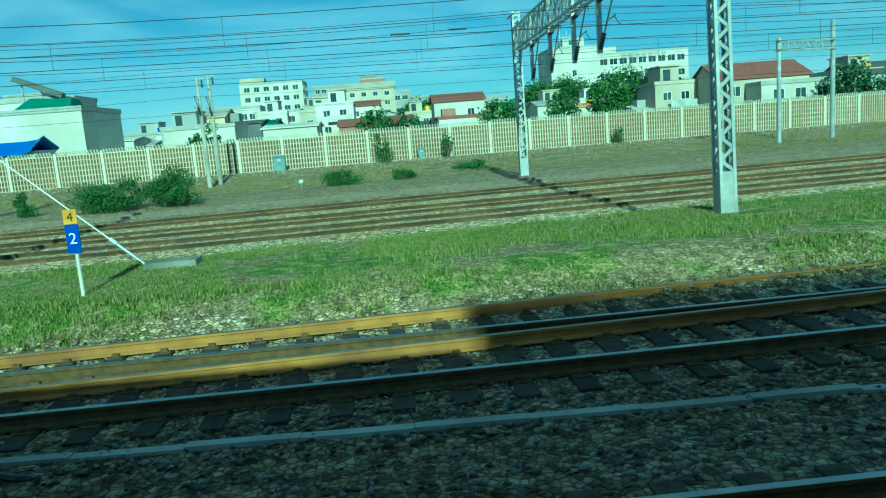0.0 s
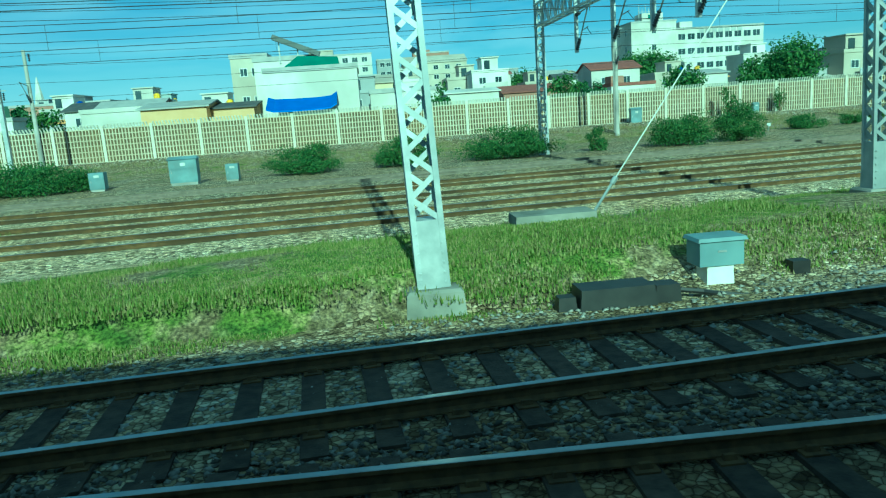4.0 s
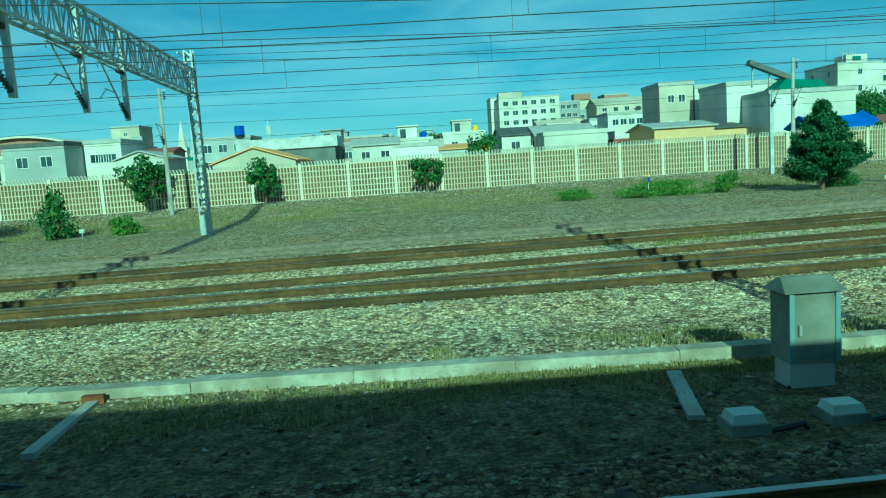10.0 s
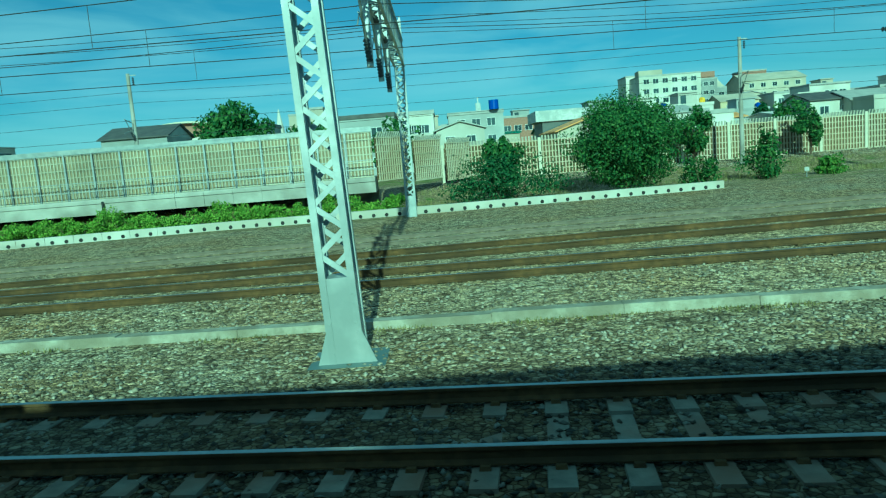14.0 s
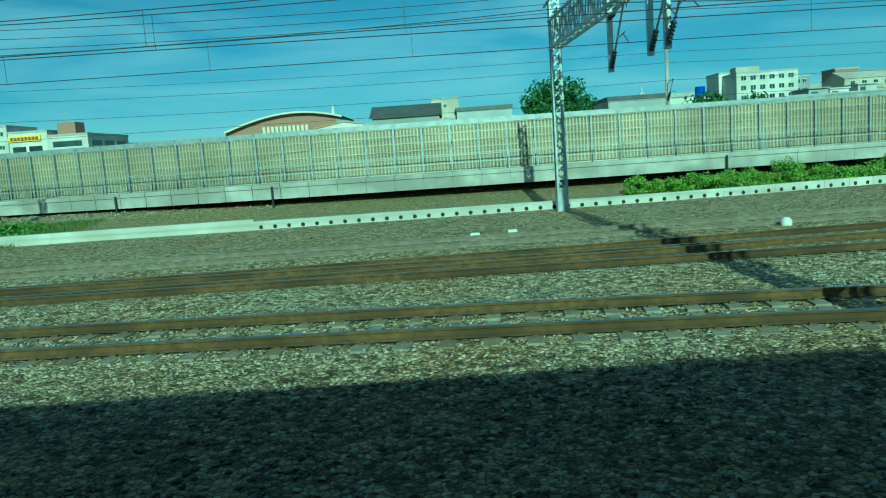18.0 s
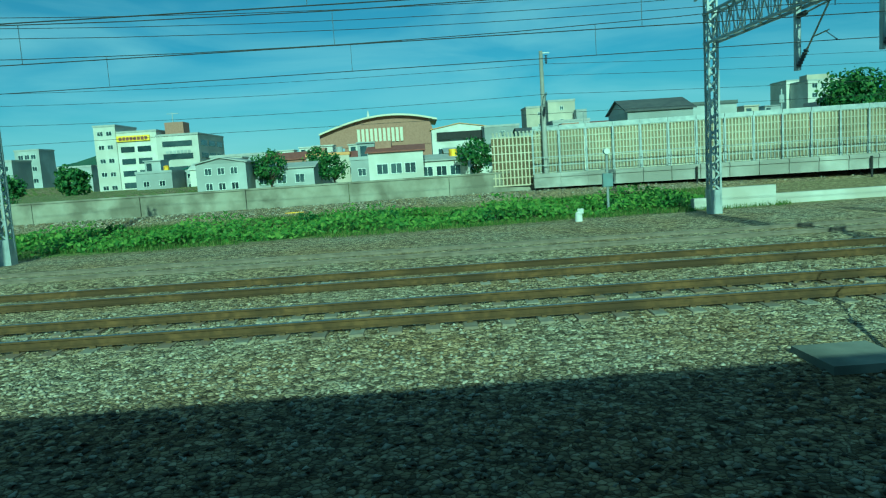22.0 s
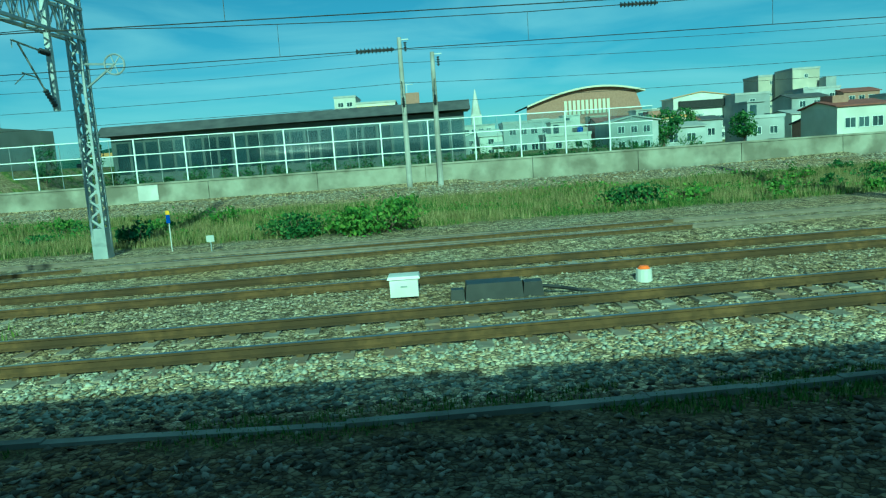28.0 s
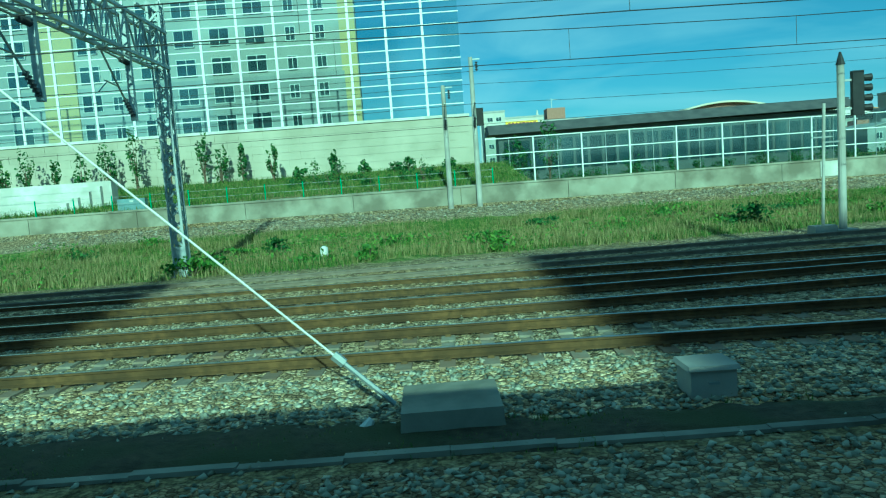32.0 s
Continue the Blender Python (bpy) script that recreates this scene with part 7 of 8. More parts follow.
# ---------------- plants ----------------
def leaf_mat(name, a, b, c):
    m = bpy.data.materials.new(name)
    m.use_nodes = True
    n, l = m.node_tree.nodes, m.node_tree.links
    p = n["Principled BSDF"]
    p.inputs["Roughness"].default_value, p.inputs["Specular IOR Level"].default_value = 0.6, 0.25
    g = n.new("ShaderNodeNewGeometry")
    r = n.new("ShaderNodeValToRGB")
    e = r.color_ramp.elements
    e[0].color, e[1].color = (*a, 1), (*c, 1)
    k = e.new(0.55)
    k.color = (*b, 1)
    l.new(g.outputs["Random Per Island"], r.inputs["Fac"])
    l.new(r.outputs[0], p.inputs["Base Color"])
    p.inputs["Transmission Weight"].default_value = 0.0
    tr = n.new("ShaderNodeBsdfTranslucent")
    l.new(r.outputs[0], tr.inputs[0])
    mx = n.new("ShaderNodeMixShader")
    mx.inputs[0].default_value = 0.22
    l.new(p.outputs[0], mx.inputs[1])
    l.new(tr.outputs[0], mx.inputs[2])
    l.new(mx.outputs[0], n["Material Output"].inputs[0])
    return m


LEAF = leaf_mat("broad leaves", (0.04, 0.085, 0.025), (0.08, 0.15, 0.04), (0.15, 0.23, 0.055))
LEAF_BRIGHT = leaf_mat("bright leaves", (0.075, 0.14, 0.024), (0.14, 0.23, 0.035), (0.25, 0.34, 0.06))
LEAF_HEDGE = leaf_mat("hedge leaves", (0.13, 0.22, 0.025), (0.24, 0.35, 0.04), (0.36, 0.46, 0.07))
LEAF_DARK = leaf_mat("dark needles", (0.03, 0.07, 0.026), (0.06, 0.12, 0.042), (0.11, 0.18, 0.065))
GRASS_A = leaf_mat("grass blades", (0.10, 0.145, 0.022), (0.19, 0.245, 0.04), (0.36, 0.34, 0.12))
GRASS_VERGE = leaf_mat("verge grass", (0.055, 0.10, 0.018), (0.12, 0.185, 0.03), (0.27, 0.28, 0.085))
GRASS_B = leaf_mat("dry grass blades", (0.14, 0.15, 0.05), (0.26, 0.24, 0.09), (0.38, 0.34, 0.16))
BARK = mat("bark", (0.10, 0.075, 0.05), (0.16, 0.12, 0.085), 8, 0.95, 0, 0.5)
rng = np.random.default_rng(4)


def cards(name, centers, normals, size, m, parent=None, at=None, jitter=1.0, aspect=1.6):
    """Small leaf blades: two-triangle folded cards at the given points."""
    n = len(centers)
    d = normals + rng.normal(0, jitter, (n, 3))
    d /= np.linalg.norm(d, axis=1)[:, None] + 1e-9
    a = np.cross(d, rng.normal(0, 1, (n, 3)))
    a /= np.linalg.norm(a, axis=1)[:, None] + 1e-9
    b = np.cross(d, a)
    s = size * rng.uniform(0.6, 1.3, (n, 1))
    p0, p1 = centers - b * s * aspect * 0.5, centers + b * s * aspect * 0.5
    l, r = centers + a * s * 0.45 + d * s * 0.15, centers - a * s * 0.45 + d * s * 0.15
    v = np.stack([p0, l, p1, r], 1).reshape(-1, 3)
    me = bpy.data.meshes.new(name)
    me.vertices.add(4 * n)
    me.vertices.foreach_set("co", v.ravel())
    me.loops.add(4 * n)
    me.loops.foreach_set("vertex_index", np.arange(4 * n))
    me.polygons.add(n)
    me.polygons.foreach_set("loop_start", np.arange(n) * 4)
    me.polygons.foreach_set("loop_total", np.full(n, 4))
    me.materials.append(m)
    me.update(calc_edges=True)
    return put(name, me, parent, at=at)


def clumps(k, rx, ry, rz, n, low=-0.3, cr=0.38):
    """Leaf points on many uneven clumps filling an ellipsoid."""
    cc = rng.normal(0, 1, (k, 3))
    cc /= np.linalg.norm(cc, axis=1)[:, None]
    cc *= rng.uniform(0.25, 0.85, (k, 1)) ** 0.6
    cc[:, 2] = np.maximum(cc[:, 2], low)
    idx = rng.integers(0, k, n)
    u = rng.normal(0, 1, (n, 3))
    u /= np.linalg.norm(u, axis=1)[:, None]
    rad = rng.uniform(0.55, 1.0, (n, 1)) * (cr * rng.uniform(0.6, 1.2, k)[idx])[:, None]
    p = cc[idx] + u * rad
    return p * (rx, ry, rz), u + cc[idx] * 0.6


def bush(x, y, w, h, n=1500, m=LEAF, label="dense dark green bush by the railway", z=None, leaf=0.105, d=None, group="bushes of the yard"):
    z = ground_z(x, y) if z is None else z
    t = thing("bush", pose(x, y, z), label, "bush", group)
    d = d or w * 0.7
    p, q = clumps(max(14, int(w * 9)), w / 2, d / 2, h * 0.62, n, -0.25, 0.44 if w < 3 else 0.36)
    p *= 1 + rng.normal(0, 0.07, (len(p), 1))
    p[:, 2] += h * 0.36
    p[:, 2] = np.abs(p[:, 2])
    cards("foliage", p, q, leaf, m, t, jitter=1.4)
    s = Shape()
    random.seed(int(abs(x) * 7))
    for k in range(5):
        a = random.uniform(0, 6.28)
        s.tube((0.1 * math.cos(a), 0.1 * math.sin(a), -0.2), (w * 0.28 * math.cos(a), d * 0.28 * math.sin(a), h * 0.6), 0.03, 0.012, n=5)
    s.done("stem", BARK, t)
    return t


def tree(x, y, h, w, n=4000, m=LEAF, label="leafy tree with a dark trunk", z=None, trunk=0.25, leaf=0.17, kind="tree", group="trees", fill=2.0):
    z = ground_z(x, y) if z is None else z
    t = thing(kind, pose(x, y, z), label, "tree", group)
    s = Shape()
    random.seed(int(abs(x) * 11 + h))
    th = h * trunk
    s.tube((0, 0, -0.3), (0.05, 0, th), 0.035 * h ** 0.8, 0.024 * h ** 0.8, n=8)
    for k in range(8):
        a = random.uniform(0, 6.28)
        r = w * random.uniform(0.2, 0.42)
        s.tube((0.03, 0, th * random.uniform(0.7, 1.0)), (r * math.cos(a), r * math.sin(a), h * random.uniform(0.45, 0.85)), 0.016 * h ** 0.8, 0.006, n=5)
    s.done("trunk", BARK, t)
    p, q = clumps(max(22, int(w * h * fill)), w / 2 * 1.08, w / 2 * 1.08, (h - th) / 2 * 1.15, n, -0.8, 0.32)
    p[:, 2] += th + (h - th) * 0.48
    cards("crown", p, q, leaf, m, t)
    return t


def conifer(x, y, h, w, n=4500, label="dense dark green conifer with a short trunk", z=None, group="conifers"):
    z = ground_z(x, y) if z is None else z
    t = thing("conifer", pose(x, y, z), label, "tree", group)
    Shape().tube((0, 0, -0.3), (0, 0, h * 0.9), 0.13, 0.02, n=8).done("trunk", BARK, t)
    k = 110
    hb = h * (0.10 + 0.86 * rng.uniform(0, 1, k) ** 0.95)
    f = hb / h
    reach = w / 2 * np.clip(1.38 * (1.0 - f) * np.clip(0.5 + (f - 0.12) * 3.2, 0.5, 1.0), 0.05, 1.0) * rng.uniform(0.8, 1.1, k)
    ang = np.arange(k) * 2.4 + rng.normal(0, 0.3, k)
    i = rng.integers(0, k, n)
    u = rng.uniform(0.05, 1, n) ** 0.6
    sp = 0.10 + 0.20 * (1 - u)
    r = reach[i] * u + rng.normal(0, 0.07, n)
    a = ang[i] + rng.normal(0, 1, n) * sp / (0.25 + u)
    z = hb[i] + 0.12 * reach[i] * u ** 2 - 0.12 * np.sin(u * 3.1) + rng.normal(0, 0.085, n)
    p = np.stack([r * np.cos(a), r * np.sin(a), z], 1)
    q = np.stack([np.cos(a), np.sin(a), np.full(n, 0.8)], 1)
    cards("needles", p, q, 0.075, LEAF_DARK, t, jitter=1.2, aspect=2.4)
    return t


conifer(-58.7, 37.0, 4.7, 4.5, 50000)
# bushes at the foot of the fence
for x, y, w, h in ((-33.7, 37.4, 4.0, 1.5), (-28.8, 37.6, 3.6, 1.7), (-23.4, 37.2, 5.2, 1.8), (-14.0, 37.4, 4.0, 1.7), (-10.9, 37.2, 3.0, 1.9), (-18.6, 37.8, 1.2, 1.3), (-3.2, 44.0, 2.6, 0.9), (0.6, 45.0, 1.6, 0.7),
                   (-48.2, 36.4, 7.2, 1.7), (-44.9, 36.8, 2.4, 1.2), (5.5, 49, 2.5, 0.7), (-62.5, 40.2, 2.0, 1.1), (-66.0, 41.0, 5.0, 0.9), (-70.5, 42.0, 2.4, 0.7), (-57.0, 38.4, 2.6, 0.9)):
    bush(x, y, w, h, int(3600 * w * h / 2), LEAF if x > -60 else LEAF_BRIGHT, leaf=0.06)
# small trees at the fence, climbing plants
tree(-98.3, 50.5, 3.6, 3.0, 2400, LEAF, "small leafy tree by the noise barrier", group="small trees by the fence")
tree(-90.2, 50.8, 3.4, 2.3, 1500, LEAF, "thin small tree by the noise barrier", group="small trees by the fence")
tree(-79.0, 53.2, 2.6, 2.6, 1300, LEAF, "low bushy tree by the noise barrier", group="small trees by the fence")
bush(-0.6, 58.6, 1.6, 2.6, 900, LEAF, "creeper hanging on the noise barrier", d=0.9)
bush(4.8, 60.2, 1.2, 2.2, 600, LEAF, "creeper on the noise barrier", d=0.7)
bush(19.5, 61.6, 1.0, 1.8, 400, LEAF, "young shrub at the noise barrier", d=0.7)
# group behind the low white wall
tree(-106.3, 37.6, 4.7, 5.6, 44000, LEAF, "broad dark leafy tree behind the low white wall", trunk=0.10, leaf=0.09, fill=6.0)
bush(-112.6, 36.8, 6.2, 2.5, 5200, LEAF_DARK, "large dark bush behind the low white wall", d=3.0)
bush(-102.6, 37.0, 2.2, 1.7, 1500, LEAF)
tree(-112.5, 38.5, 3.2, 2.4, 1600, LEAF, "young tree among the bushes")
for x, y, w, h, m in ((-98.8, 38.6, 2.6, 2.0, LEAF), (-95.2, 38.6, 1.9, 0.9, LEAF_BRIGHT)):
    bush(x, y, w, h, 1500, m)
tree(-98.6, 38.4, 3.0, 1.0, 500, LEAF, "slim shoot rising from a bush", trunk=0.1)
# clipped bright hedge in front of the ribbed wall
for i in range(24):
    x = -118.3 - i * 0.95
    if i in (3, 9, 15):
        bush(x, 36.0, 1.6, 1.35, 2600, LEAF_HEDGE, "bright green clipped hedge in front of the ribbed wall", z=-0.25, leaf=0.07, d=2.2, group="hedge bushes")
    else:
        bush(x, 35.8, 1.5, 0.9, 2300, LEAF_HEDGE, "bright green clipped hedge in front of the ribbed wall", z=-0.25, leaf=0.07, d=2.4, group="hedge bushes")
# trees of the town
tree(-137.2, 76.4, 8.8, 7.4, 6500, LEAF, "large dark tree behind the ribbed wall", z=0.4, trunk=0.3, leaf=0.32)
for x, y, h, w in ((-126.5, 62, 6.0, 5.0), (-120, 68, 5.6, 4.4), (-83.5, 120, 7.2, 3.5), (-75, 150, 8.4, 7), (-86, 108, 5.0, 4.5), (-176, 95, 5.0, 5.0), (-206, 110, 6.0, 5.0), (-200, 118, 6.5, 4.0), (-196, 105, 4.5, 4.0), (-171, 98, 4.0, 6.0), (-154, 100, 6.5, 6.0),
                   (-163.5, 140, 6, 5), (-22, 90, 5.2, 3.6), (-2, 105, 6.0, 5), (3, 108, 5.0, 5), (16, 105, 6, 6), (24, 100, 6.4, 5), (30, 98, 8.0, 6), (36, 110, 9.5, 9), (44, 125, 9, 9), (55, 84, 6.5, 6), (60, 80, 6, 7), (66, 78, 7.5, 6), (74, 76, 6, 6), (84, 80, 6, 8),
                   (-240, 120, 5.5, 5), (-256, 130, 5, 6), (-61, 125, 6.0, 4.0), (-70, 96, 5.6, 4.4), (8, 175, 10, 12), (50, 200, 14, 14), (75, 190, 12, 10), (38, 185, 13, 9)):
    tree(x, y, h, w, int(300 + 45 * h * w), LEAF_DARK if (int(x) % 2) else LEAF, "dark green town tree behind the wall", z=0.35, leaf=0.3 if y < 120 else 0.45, trunk=0.2, group="trees of the town")
# slope vegetation under the tower and on the far verge
for i in range(26):
    x = -278.5 - i * 2.0 + rng.uniform(-0.7, 0.7)
    tree(x, 53.0 + rng.uniform(-1, 0.6), rng.uniform(3.0, 5.0) if 5 < i < 20 else rng.uniform(1.2, 2.6), rng.uniform(0.7, 1.3), 260, LEAF, "thin young tree planted on the slope", z=2.4, trunk=0.25, leaf=0.16, group="young trees on the slope")
for i in range(10):
    bush(-277.5 - i * 1.2, 46.5 + rng.uniform(-1, 3), rng.uniform(1, 2.2), rng.uniform(0.8, 2.0), 420, LEAF, "shrub on the grassy slope", z=1.9, group="shrubs on the slope")
tree(-272.5, 59, 4.2, 2.2, 700, LEAF, "thin tree behind the glass barrier", z=1.0)
tree(-269.5, 61, 5.2, 1.8, 500, LEAF, "thin tree behind the glass barrier", z=1.0)
for i in range(34):
    bush(-219 - i * 1.65, 62.5 + rng.uniform(0, 6), rng.uniform(1.2, 2.6), rng.uniform(0.8, 1.9), 380, LEAF, "shrub behind the glass barrier", z=1.0, group="shrubs behind the glass")
for x, y, w, h, m in ((-218.9, 26.2, 2.4, 1.7, LEAF), (-243.6, 24.6, 3.6, 1.3, LEAF_BRIGHT), (-246.5, 25, 2.2, 1.0, LEAF), (-216.8, 28.5, 3.4, 1.2, LEAF), (-234, 27.5, 3.0, 0.9, LEAF), (-268.3, 26.0, 1.6, 0.8, LEAF), (-252.5, 26, 1.4, 1.2, LEAF_DARK)):
    bush(x, y, w, h, int(800 * w * h / 2), m)

# low weed clumps on the far verge
for i in range(70):
    x = rng.uniform(-312, -172)
    y = 25.2 + (x + 250) * 0.068 + rng.uniform(0, 1) ** 1.4 * (along(FAR_WALL, x) - 6 - 25.2 - (x + 250) * 0.068)
    bush(x, y, rng.uniform(0.8, 2.4), rng.uniform(0.3, 0.8), 240, LEAF_BRIGHT if i % 3 else LEAF, "low green weed clump on the far verge", leaf=0.11, group="weed clumps of the verge")

# ---------------- grass and low weeds ----------------
def blades(name, label, pts, h, m, spread=0.06):
    """Tufts of thin bent blades at the given points (x, y, z)."""
    n = len(pts)
    k = 5
    p = np.repeat(pts, k, 0)
    a = rng.uniform(0, 2 * np.pi, n * k)
    o = rng.normal(0, spread, (n * k, 2))
    hh = h * rng.uniform(0.4, 1.2, n * k)
    lean = rng.uniform(0.1, 0.6, n * k) * hh
    w = 0.012 + 0.02 * h
    bx, by = p[:, 0] + o[:, 0], p[:, 1] + o[:, 1]
    c, s = np.cos(a), np.sin(a)
    v = np.empty((n * k, 3, 3))
    v[:, 0] = np.stack([bx - s * w, by + c * w, p[:, 2] - 0.03], 1)
    v[:, 1] = np.stack([bx + s * w, by - c * w, p[:, 2] - 0.03], 1)
    v[:, 2] = np.stack([bx + c * lean, by + s * lean, p[:, 2] + hh], 1)
    me = bpy.data.meshes.new(name)
    N = n * k
    me.vertices.add(3 * N)
    me.vertices.foreach_set("co", v.ravel())
    me.loops.add(3 * N)
    me.loops.foreach_set("vertex_index", np.arange(3 * N))
    me.polygons.add(N)
    me.polygons.foreach_set("loop_start", np.arange(N) * 3)
    me.polygons.foreach_set("loop_total", np.full(N, 3))
    me.materials.append(m)
    me.update(calc_edges=True)
    return tagged(new(name, me), label, "grass", kind="stuff")


def patchy(n, x0, x1, y0, y1, thresh=0.0, sc=0.45):
    """Random ground points kept where a noise field is high; y0, y1 are functions of x."""
    out = []
    xs = rng.uniform(x0, x1, n)
    us = rng.uniform(0, 1, n)
    for x, u in zip(xs, us):
        a, b = y0(x), y1(x)
        y = a + (b - a) * u
        if noise.noise(Vector((x * sc, y * sc * 1.6, 3.1))) > thresh:
            out.append((x, y, ground_z(x, y)))
    return np.array(out)


qn = lambda x: along(TRACKS["Q"], x) - 3.6
blades("grass", "short patchy green grass between the tracks", patchy(95000, -43, 32, lambda x: grass_edge(x) + 0.1, qn, 0.0, 0.3), 0.05, GRASS_A, 0.09)
blades("tall_weeds", "taller leafy weeds standing in the grass between the tracks", patchy(9000, -43, 32, lambda x: grass_edge(x) + 0.3, qn, 0.22, 0.55), 0.14, GRASS_A, 0.08)
blades("dry_grass", "short dry yellow grass between the tracks", patchy(42000, -80, 32, lambda x: grass_edge(x) if x > -42 else 8.0, lambda x: min(qn(x), along(KERB, x) - 0.3 if x < -42 else 99), -0.1, 0.3), 0.045, GRASS_B, 0.1)
blades("weed_strip", "weeds along the cable trough", patchy(5000, -80, -44, lambda x: along(KERB, x) + 0.25, lambda x: along(KERB, x) + 1.4, 0.0), 0.1, GRASS_B)
blades("near_weeds", "sparse weeds in the near ballast", patchy(2200, -215, -192, lambda x: 7.4, lambda x: 8.9, 0.1, 0.5), 0.08, GRASS_B)
blades("near_weeds", "low green weeds beside the pale cable pipe", patchy(5500, -215, -192, lambda x: 7.5, lambda x: 9.0, 0.05, 0.5), 0.05, GRASS_A, 0.1)
blades("near_weeds", "dark weeds along the sunken cable trough", np.array([q for q in patchy(9000, -310, -215, lambda x: 6.5, lambda x: 7.4, -0.1, 0.5) if q[0] > -250 or (q[0] < -266 and q[1] * 37 % 1 < 0.4)]), 0.07, GRASS_VERGE)
blades("verge_dry_grass", "dry yellow-green grass among the far verge", patchy(24000, -330, -212, lambda x: 25.2 + (x + 250) * 0.068, lambda x: along(FAR_WALL, x) - 6.0, -0.05, 0.3), 0.34, GRASS_B, 0.14)
verge = lambda x: 24.9 + (x + 250) * 0.068
blades("verge_grass", "tall green grass on the far verge", patchy(60000, -330, -168, lambda x: verge(x) - 0.2, lambda x: along(FAR_WALL, x) - 5.2, -0.05, 0.22), 0.20, GRASS_VERGE, 0.2)
blades("verge_dry_grass", "tall yellowing grass on the far verge", patchy(16000, -320, -205, lambda x: verge(x) - 0.3, lambda x: along(FAR_WALL, x) - 5.4, -0.02, 0.16), 0.3, GRASS_B, 0.12)
blades("fence_grass", "thin grass below the noise barrier", patchy(14000, -118, 60, lambda x: 42 + (x + 50) * 0.07, lambda x: along(FENCE, x) - 4, 0.0, 0.2), 0.25, GRASS_B, 0.15)
blades("slope_grass", "green grass on the slope under the block wall", patchy(12000, -340, -274, lambda x: 42, lambda x: 54, -0.5, 0.3), 0.35, GRASS_VERGE, 0.25)
blades("track_weeds", "green weeds between the rails", np.array([(x, along(TRACKS[k], x) + dy, -0.2) for k, x0, x1, lo, hi in (("P", -233, -222, 1.0, 2.6), ("P", -262, -248, 1.2, 2.6), ("Q", -48, -40, 3.5, 5.0), ("R", -75, -66, 2.2, 3.4))
                                                                 for x, dy in zip(rng.uniform(x0, x1, 260), rng.uniform(lo, hi, 260)) if noise.noise(Vector((x * 0.9, dy, 0))) > 0.05]), 0.16, GRASS_A)
blades("path_weeds", "sparse dark weeds on the trodden soil beside the cable trough", patchy(6000, -95, -46, lambda x: 6.6, lambda x: along(KERB, x) - 0.25, 0.05, 0.5), 0.07, GRASS_B, 0.1)
blades("trough_weeds", "low weeds along the edges of the cable trough", patchy(7000, -140, -44, lambda x: along(KERB, x) - 0.4, lambda x: along(KERB, x) + 0.45, 0.08, 0.6), 0.06, GRASS_B, 0.08)
# leafy ground creeper on the verge
pts = patchy(15000, -212, -170, lambda x: verge(x) + 0.6, lambda x: along(FAR_WALL, x) - 6.5, -0.4, 0.25)
pts[:, 2] += rng.uniform(0.05, 0.75, len(pts)) * (0.6 + 0.4 * np.sin(pts[:, 0] * 0.9))
tagged(cards("creeper", pts, np.tile([0, -0.5, 1.0], (len(pts), 1)), 0.14, LEAF_BRIGHT, jitter=0.6), "dense leafy green creeper covering the verge", "creeper", kind="stuff")

pts = patchy(34000, -330, -208, lambda x: verge(x) + 0.5, lambda x: along(FAR_WALL, x) - 5.6, 0.06, 0.2)
pts[:, 2] += rng.uniform(0.02, 0.5, len(pts)) * (0.55 + 0.45 * np.sin(pts[:, 0] * 0.7 + pts[:, 1]))
tagged(cards("weed_carpet", pts, np.tile([0, -0.4, 1.0], (len(pts), 1)), 0.085, LEAF_BRIGHT, jitter=1.0), "low uneven carpet of leafy weeds on the far verge", "weeds", kind="stuff")

# ---------------- loose ballast stones ----------------
STONE = leaf_mat("ballast stone", (0.16, 0.145, 0.105), (0.38, 0.345, 0.255), (0.60, 0.555, 0.44))
STONE_NEW = leaf_mat("new ballast stone", (0.15, 0.155, 0.115), (0.37, 0.37, 0.285), (0.60, 0.59, 0.48))
# stone colour lowered to deepen the shade on the strip beside the train
STONE_MID = leaf_mat("shade-darkened ballast stone", (0.05, 0.046, 0.034), (0.13, 0.118, 0.09), (0.38, 0.355, 0.29))
# darker stone tone for the strip next to the near tracks
STONE_DARK = leaf_mat("dark near stone", (0.06, 0.056, 0.046), (0.15, 0.138, 0.115), (0.33, 0.31, 0.27))
STONE_GREY = leaf_mat("grey turnout stone", (0.15, 0.145, 0.125), (0.30, 0.29, 0.25), (0.50, 0.48, 0.43))
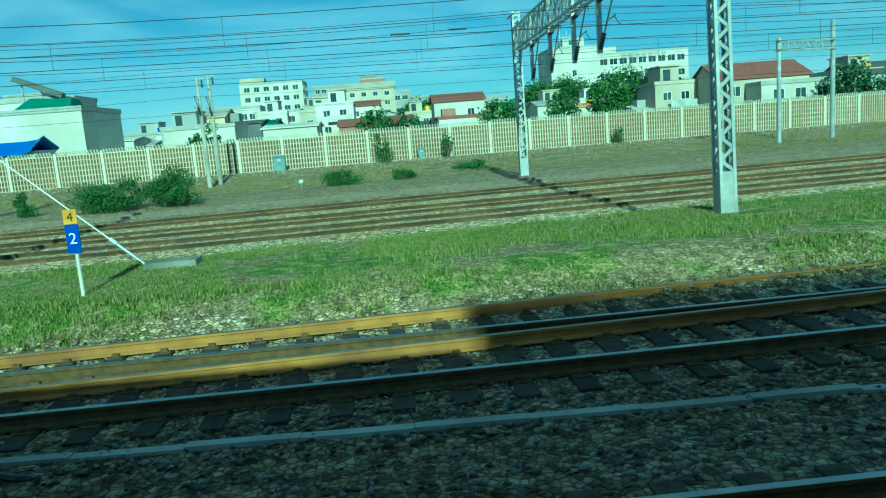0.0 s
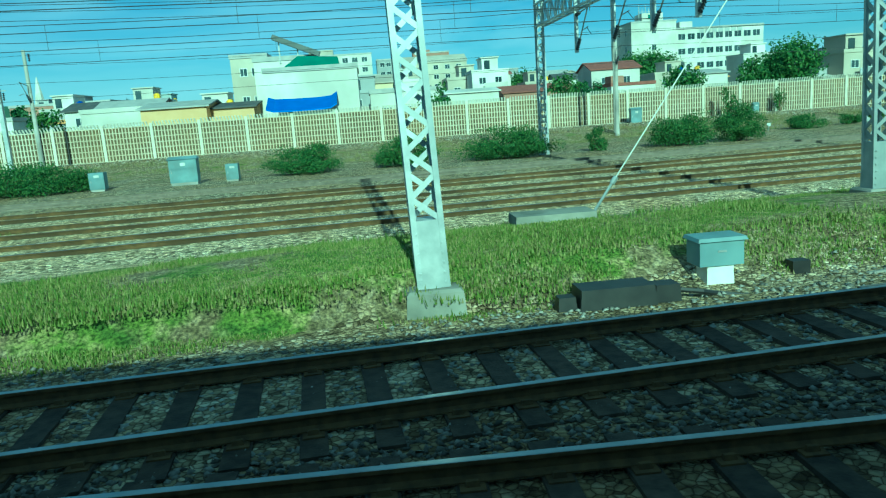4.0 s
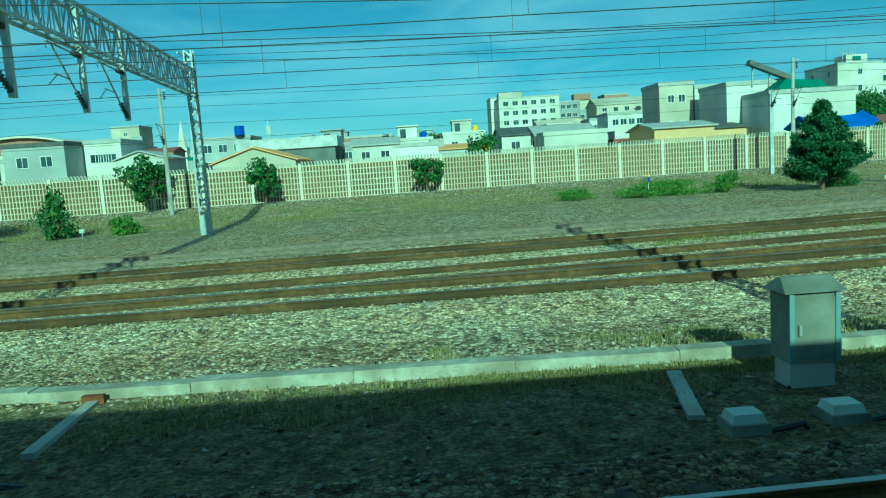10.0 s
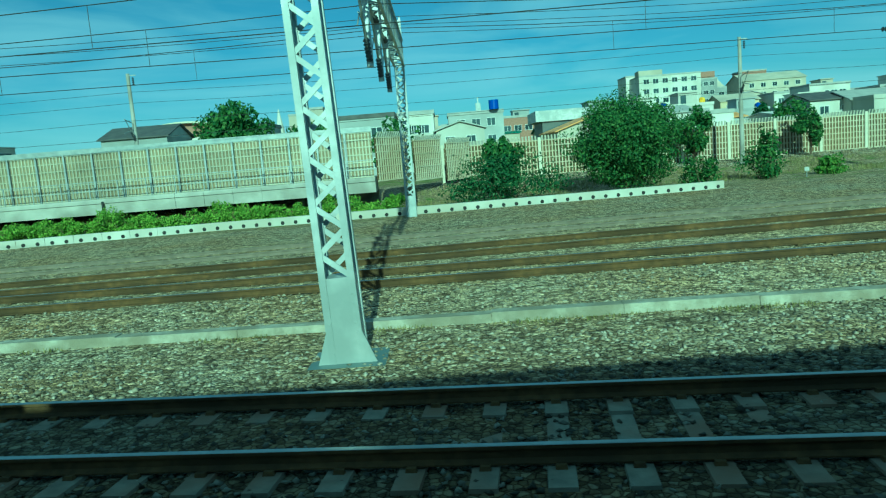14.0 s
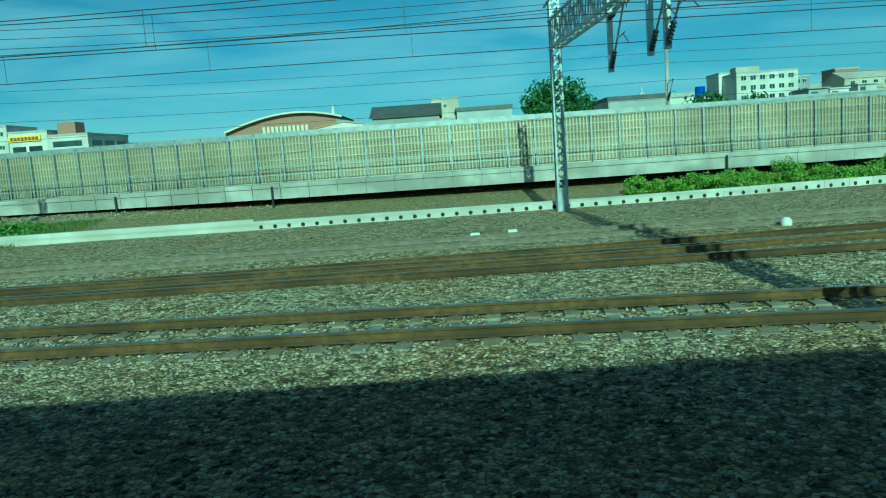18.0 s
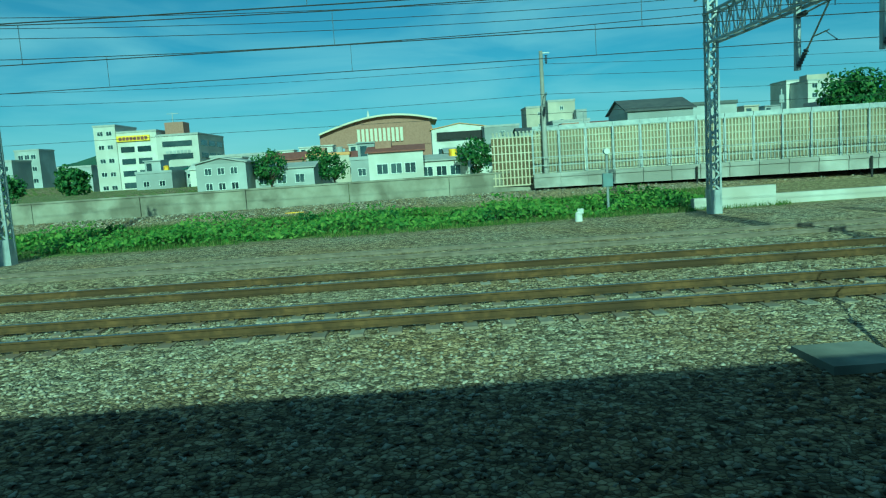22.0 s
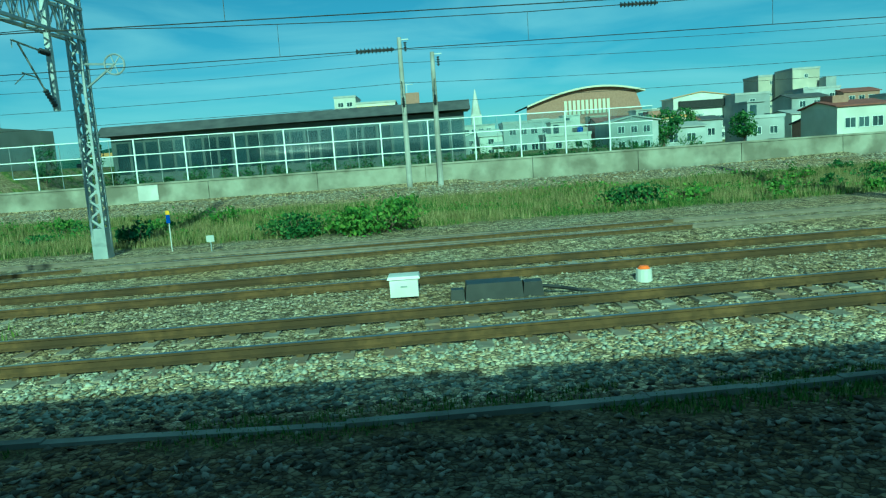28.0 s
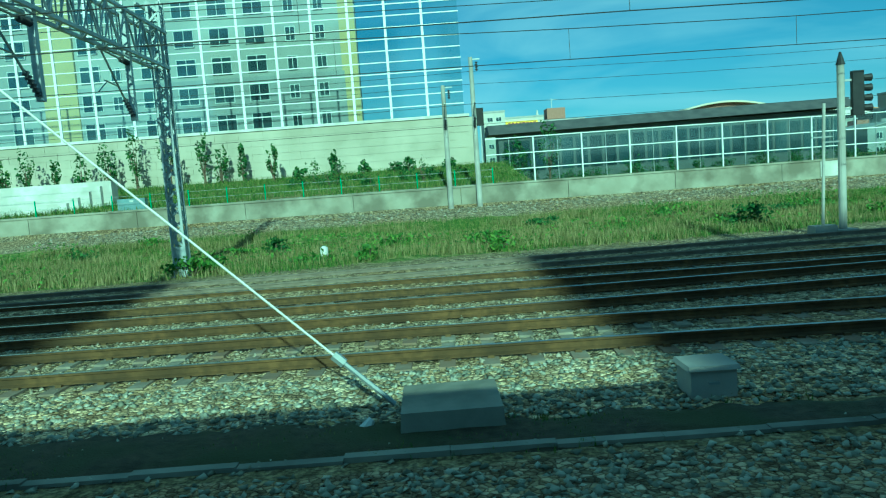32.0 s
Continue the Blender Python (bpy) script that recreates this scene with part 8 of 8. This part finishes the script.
def stones(name, label, pts, size, m=STONE):
    n = len(pts)
    base = np.array([(1, 0, 0), (-1, 0, 0), (0, 1, 0), (0, -1, 0), (0, 0, 1), (0, 0, -0.6)], float)
    v = base[None] * (size * rng.uniform(0.5, 1.25, (n, 1, 3)) * (1.1, 1.0, 0.62)) + rng.normal(0, size * 0.22, (n, 6, 3))
    a = rng.uniform(0, 2 * np.pi, n)
    c, s = np.cos(a)[:, None], np.sin(a)[:, None]
    x, y = v[..., 0] * c - v[..., 1] * s, v[..., 0] * s + v[..., 1] * c
    v = np.stack([x, y, v[..., 2]], -1) + pts[:, None]
    tri = np.array([(0, 2, 4), (2, 1, 4), (1, 3, 4), (3, 0, 4), (2, 0, 5), (1, 2, 5), (3, 1, 5), (0, 3, 5)])
    f = (tri[None] + (np.arange(n) * 6)[:, None, None]).reshape(-1)
    me = bpy.data.meshes.new(name)
    me.vertices.add(6 * n)
    me.vertices.foreach_set("co", v.ravel())
    me.loops.add(len(f))
    me.loops.foreach_set("vertex_index", f)
    me.polygons.add(len(f) // 3)
    me.polygons.foreach_set("loop_start", np.arange(len(f) // 3) * 3)
    me.polygons.foreach_set("loop_total", np.full(len(f) // 3, 3))
    me.materials.append(m)
    me.update(calc_edges=True)
    return tagged(new(name, me), label, "ballast", kind="stuff")


GZ = {}
def gz(x, y):
    k = (round(x), round(y * 2))
    if k not in GZ:
        GZ[k] = ground_z(float(k[0]), k[1] / 2)
    return GZ[k]


def stone_field(n, x0, x1, y0, y1):
    xs, us = rng.uniform(x0, x1, n), rng.uniform(0, 1, n)
    out = []
    for x, u in zip(xs, us):
        a, b = y0(x), y1(x)
        y = a + (b - a) * u
        g, s = cover(x, y)
        if g + s < 0.5 or u * 977 % 1 < 0.14:
            out.append((x, y, gz(x, y) + 0.005))
    return np.array(out)


stones("ballast_stones", "grey crushed ballast stones beside the near tracks", stone_field(14000, -224, -40, lambda x: 8.2, lambda x: 9.8), 0.042)
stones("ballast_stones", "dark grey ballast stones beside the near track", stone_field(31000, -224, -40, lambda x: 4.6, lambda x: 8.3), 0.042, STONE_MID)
stones("ballast_stones", "dark ballast stones beside the near tracks", stone_field(10000, -40, 14, lambda x: 4.6, lambda x: along(TRACKS["N"], x) - 1.0), 0.042, STONE_DARK)
stones("ballast_stones", "grey ballast stones between the timber sleepers of the turnout", stone_field(9000, -45, 16, lambda x: along(TRACKS["N"], x) - 1.0, lambda x: grass_edge(x) + 0.3), 0.042, STONE_GREY)
stones("ballast_stones", "pale new ballast stones beside the near track", stone_field(16000, -305, -250, lambda x: 4.6, lambda x: 7.4), 0.052, STONE_NEW)
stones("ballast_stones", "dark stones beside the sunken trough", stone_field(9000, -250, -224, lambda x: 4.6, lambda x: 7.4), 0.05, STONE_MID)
stones("ballast_stones", "pale new ballast stones along the yard track", stone_field(17000, -305, -224, lambda x: 7.4, lambda x: 9.4), 0.05, STONE_NEW)
stones("ballast_stones", "pale crushed ballast stones between the yard tracks", stone_field(30000, -292, -40, lambda x: 9.5, lambda x: 14.5), 0.042)
stones("ballast_stones", "crushed stones along the foot of the wall", stone_field(9000, -300, 40, lambda x: (along(FENCE, x) if x > -118 else along(FAR_WALL, x)) - 4.5, lambda x: (along(FENCE, x) if x > -118 else along(FAR_WALL, x)) - 0.4), 0.09)
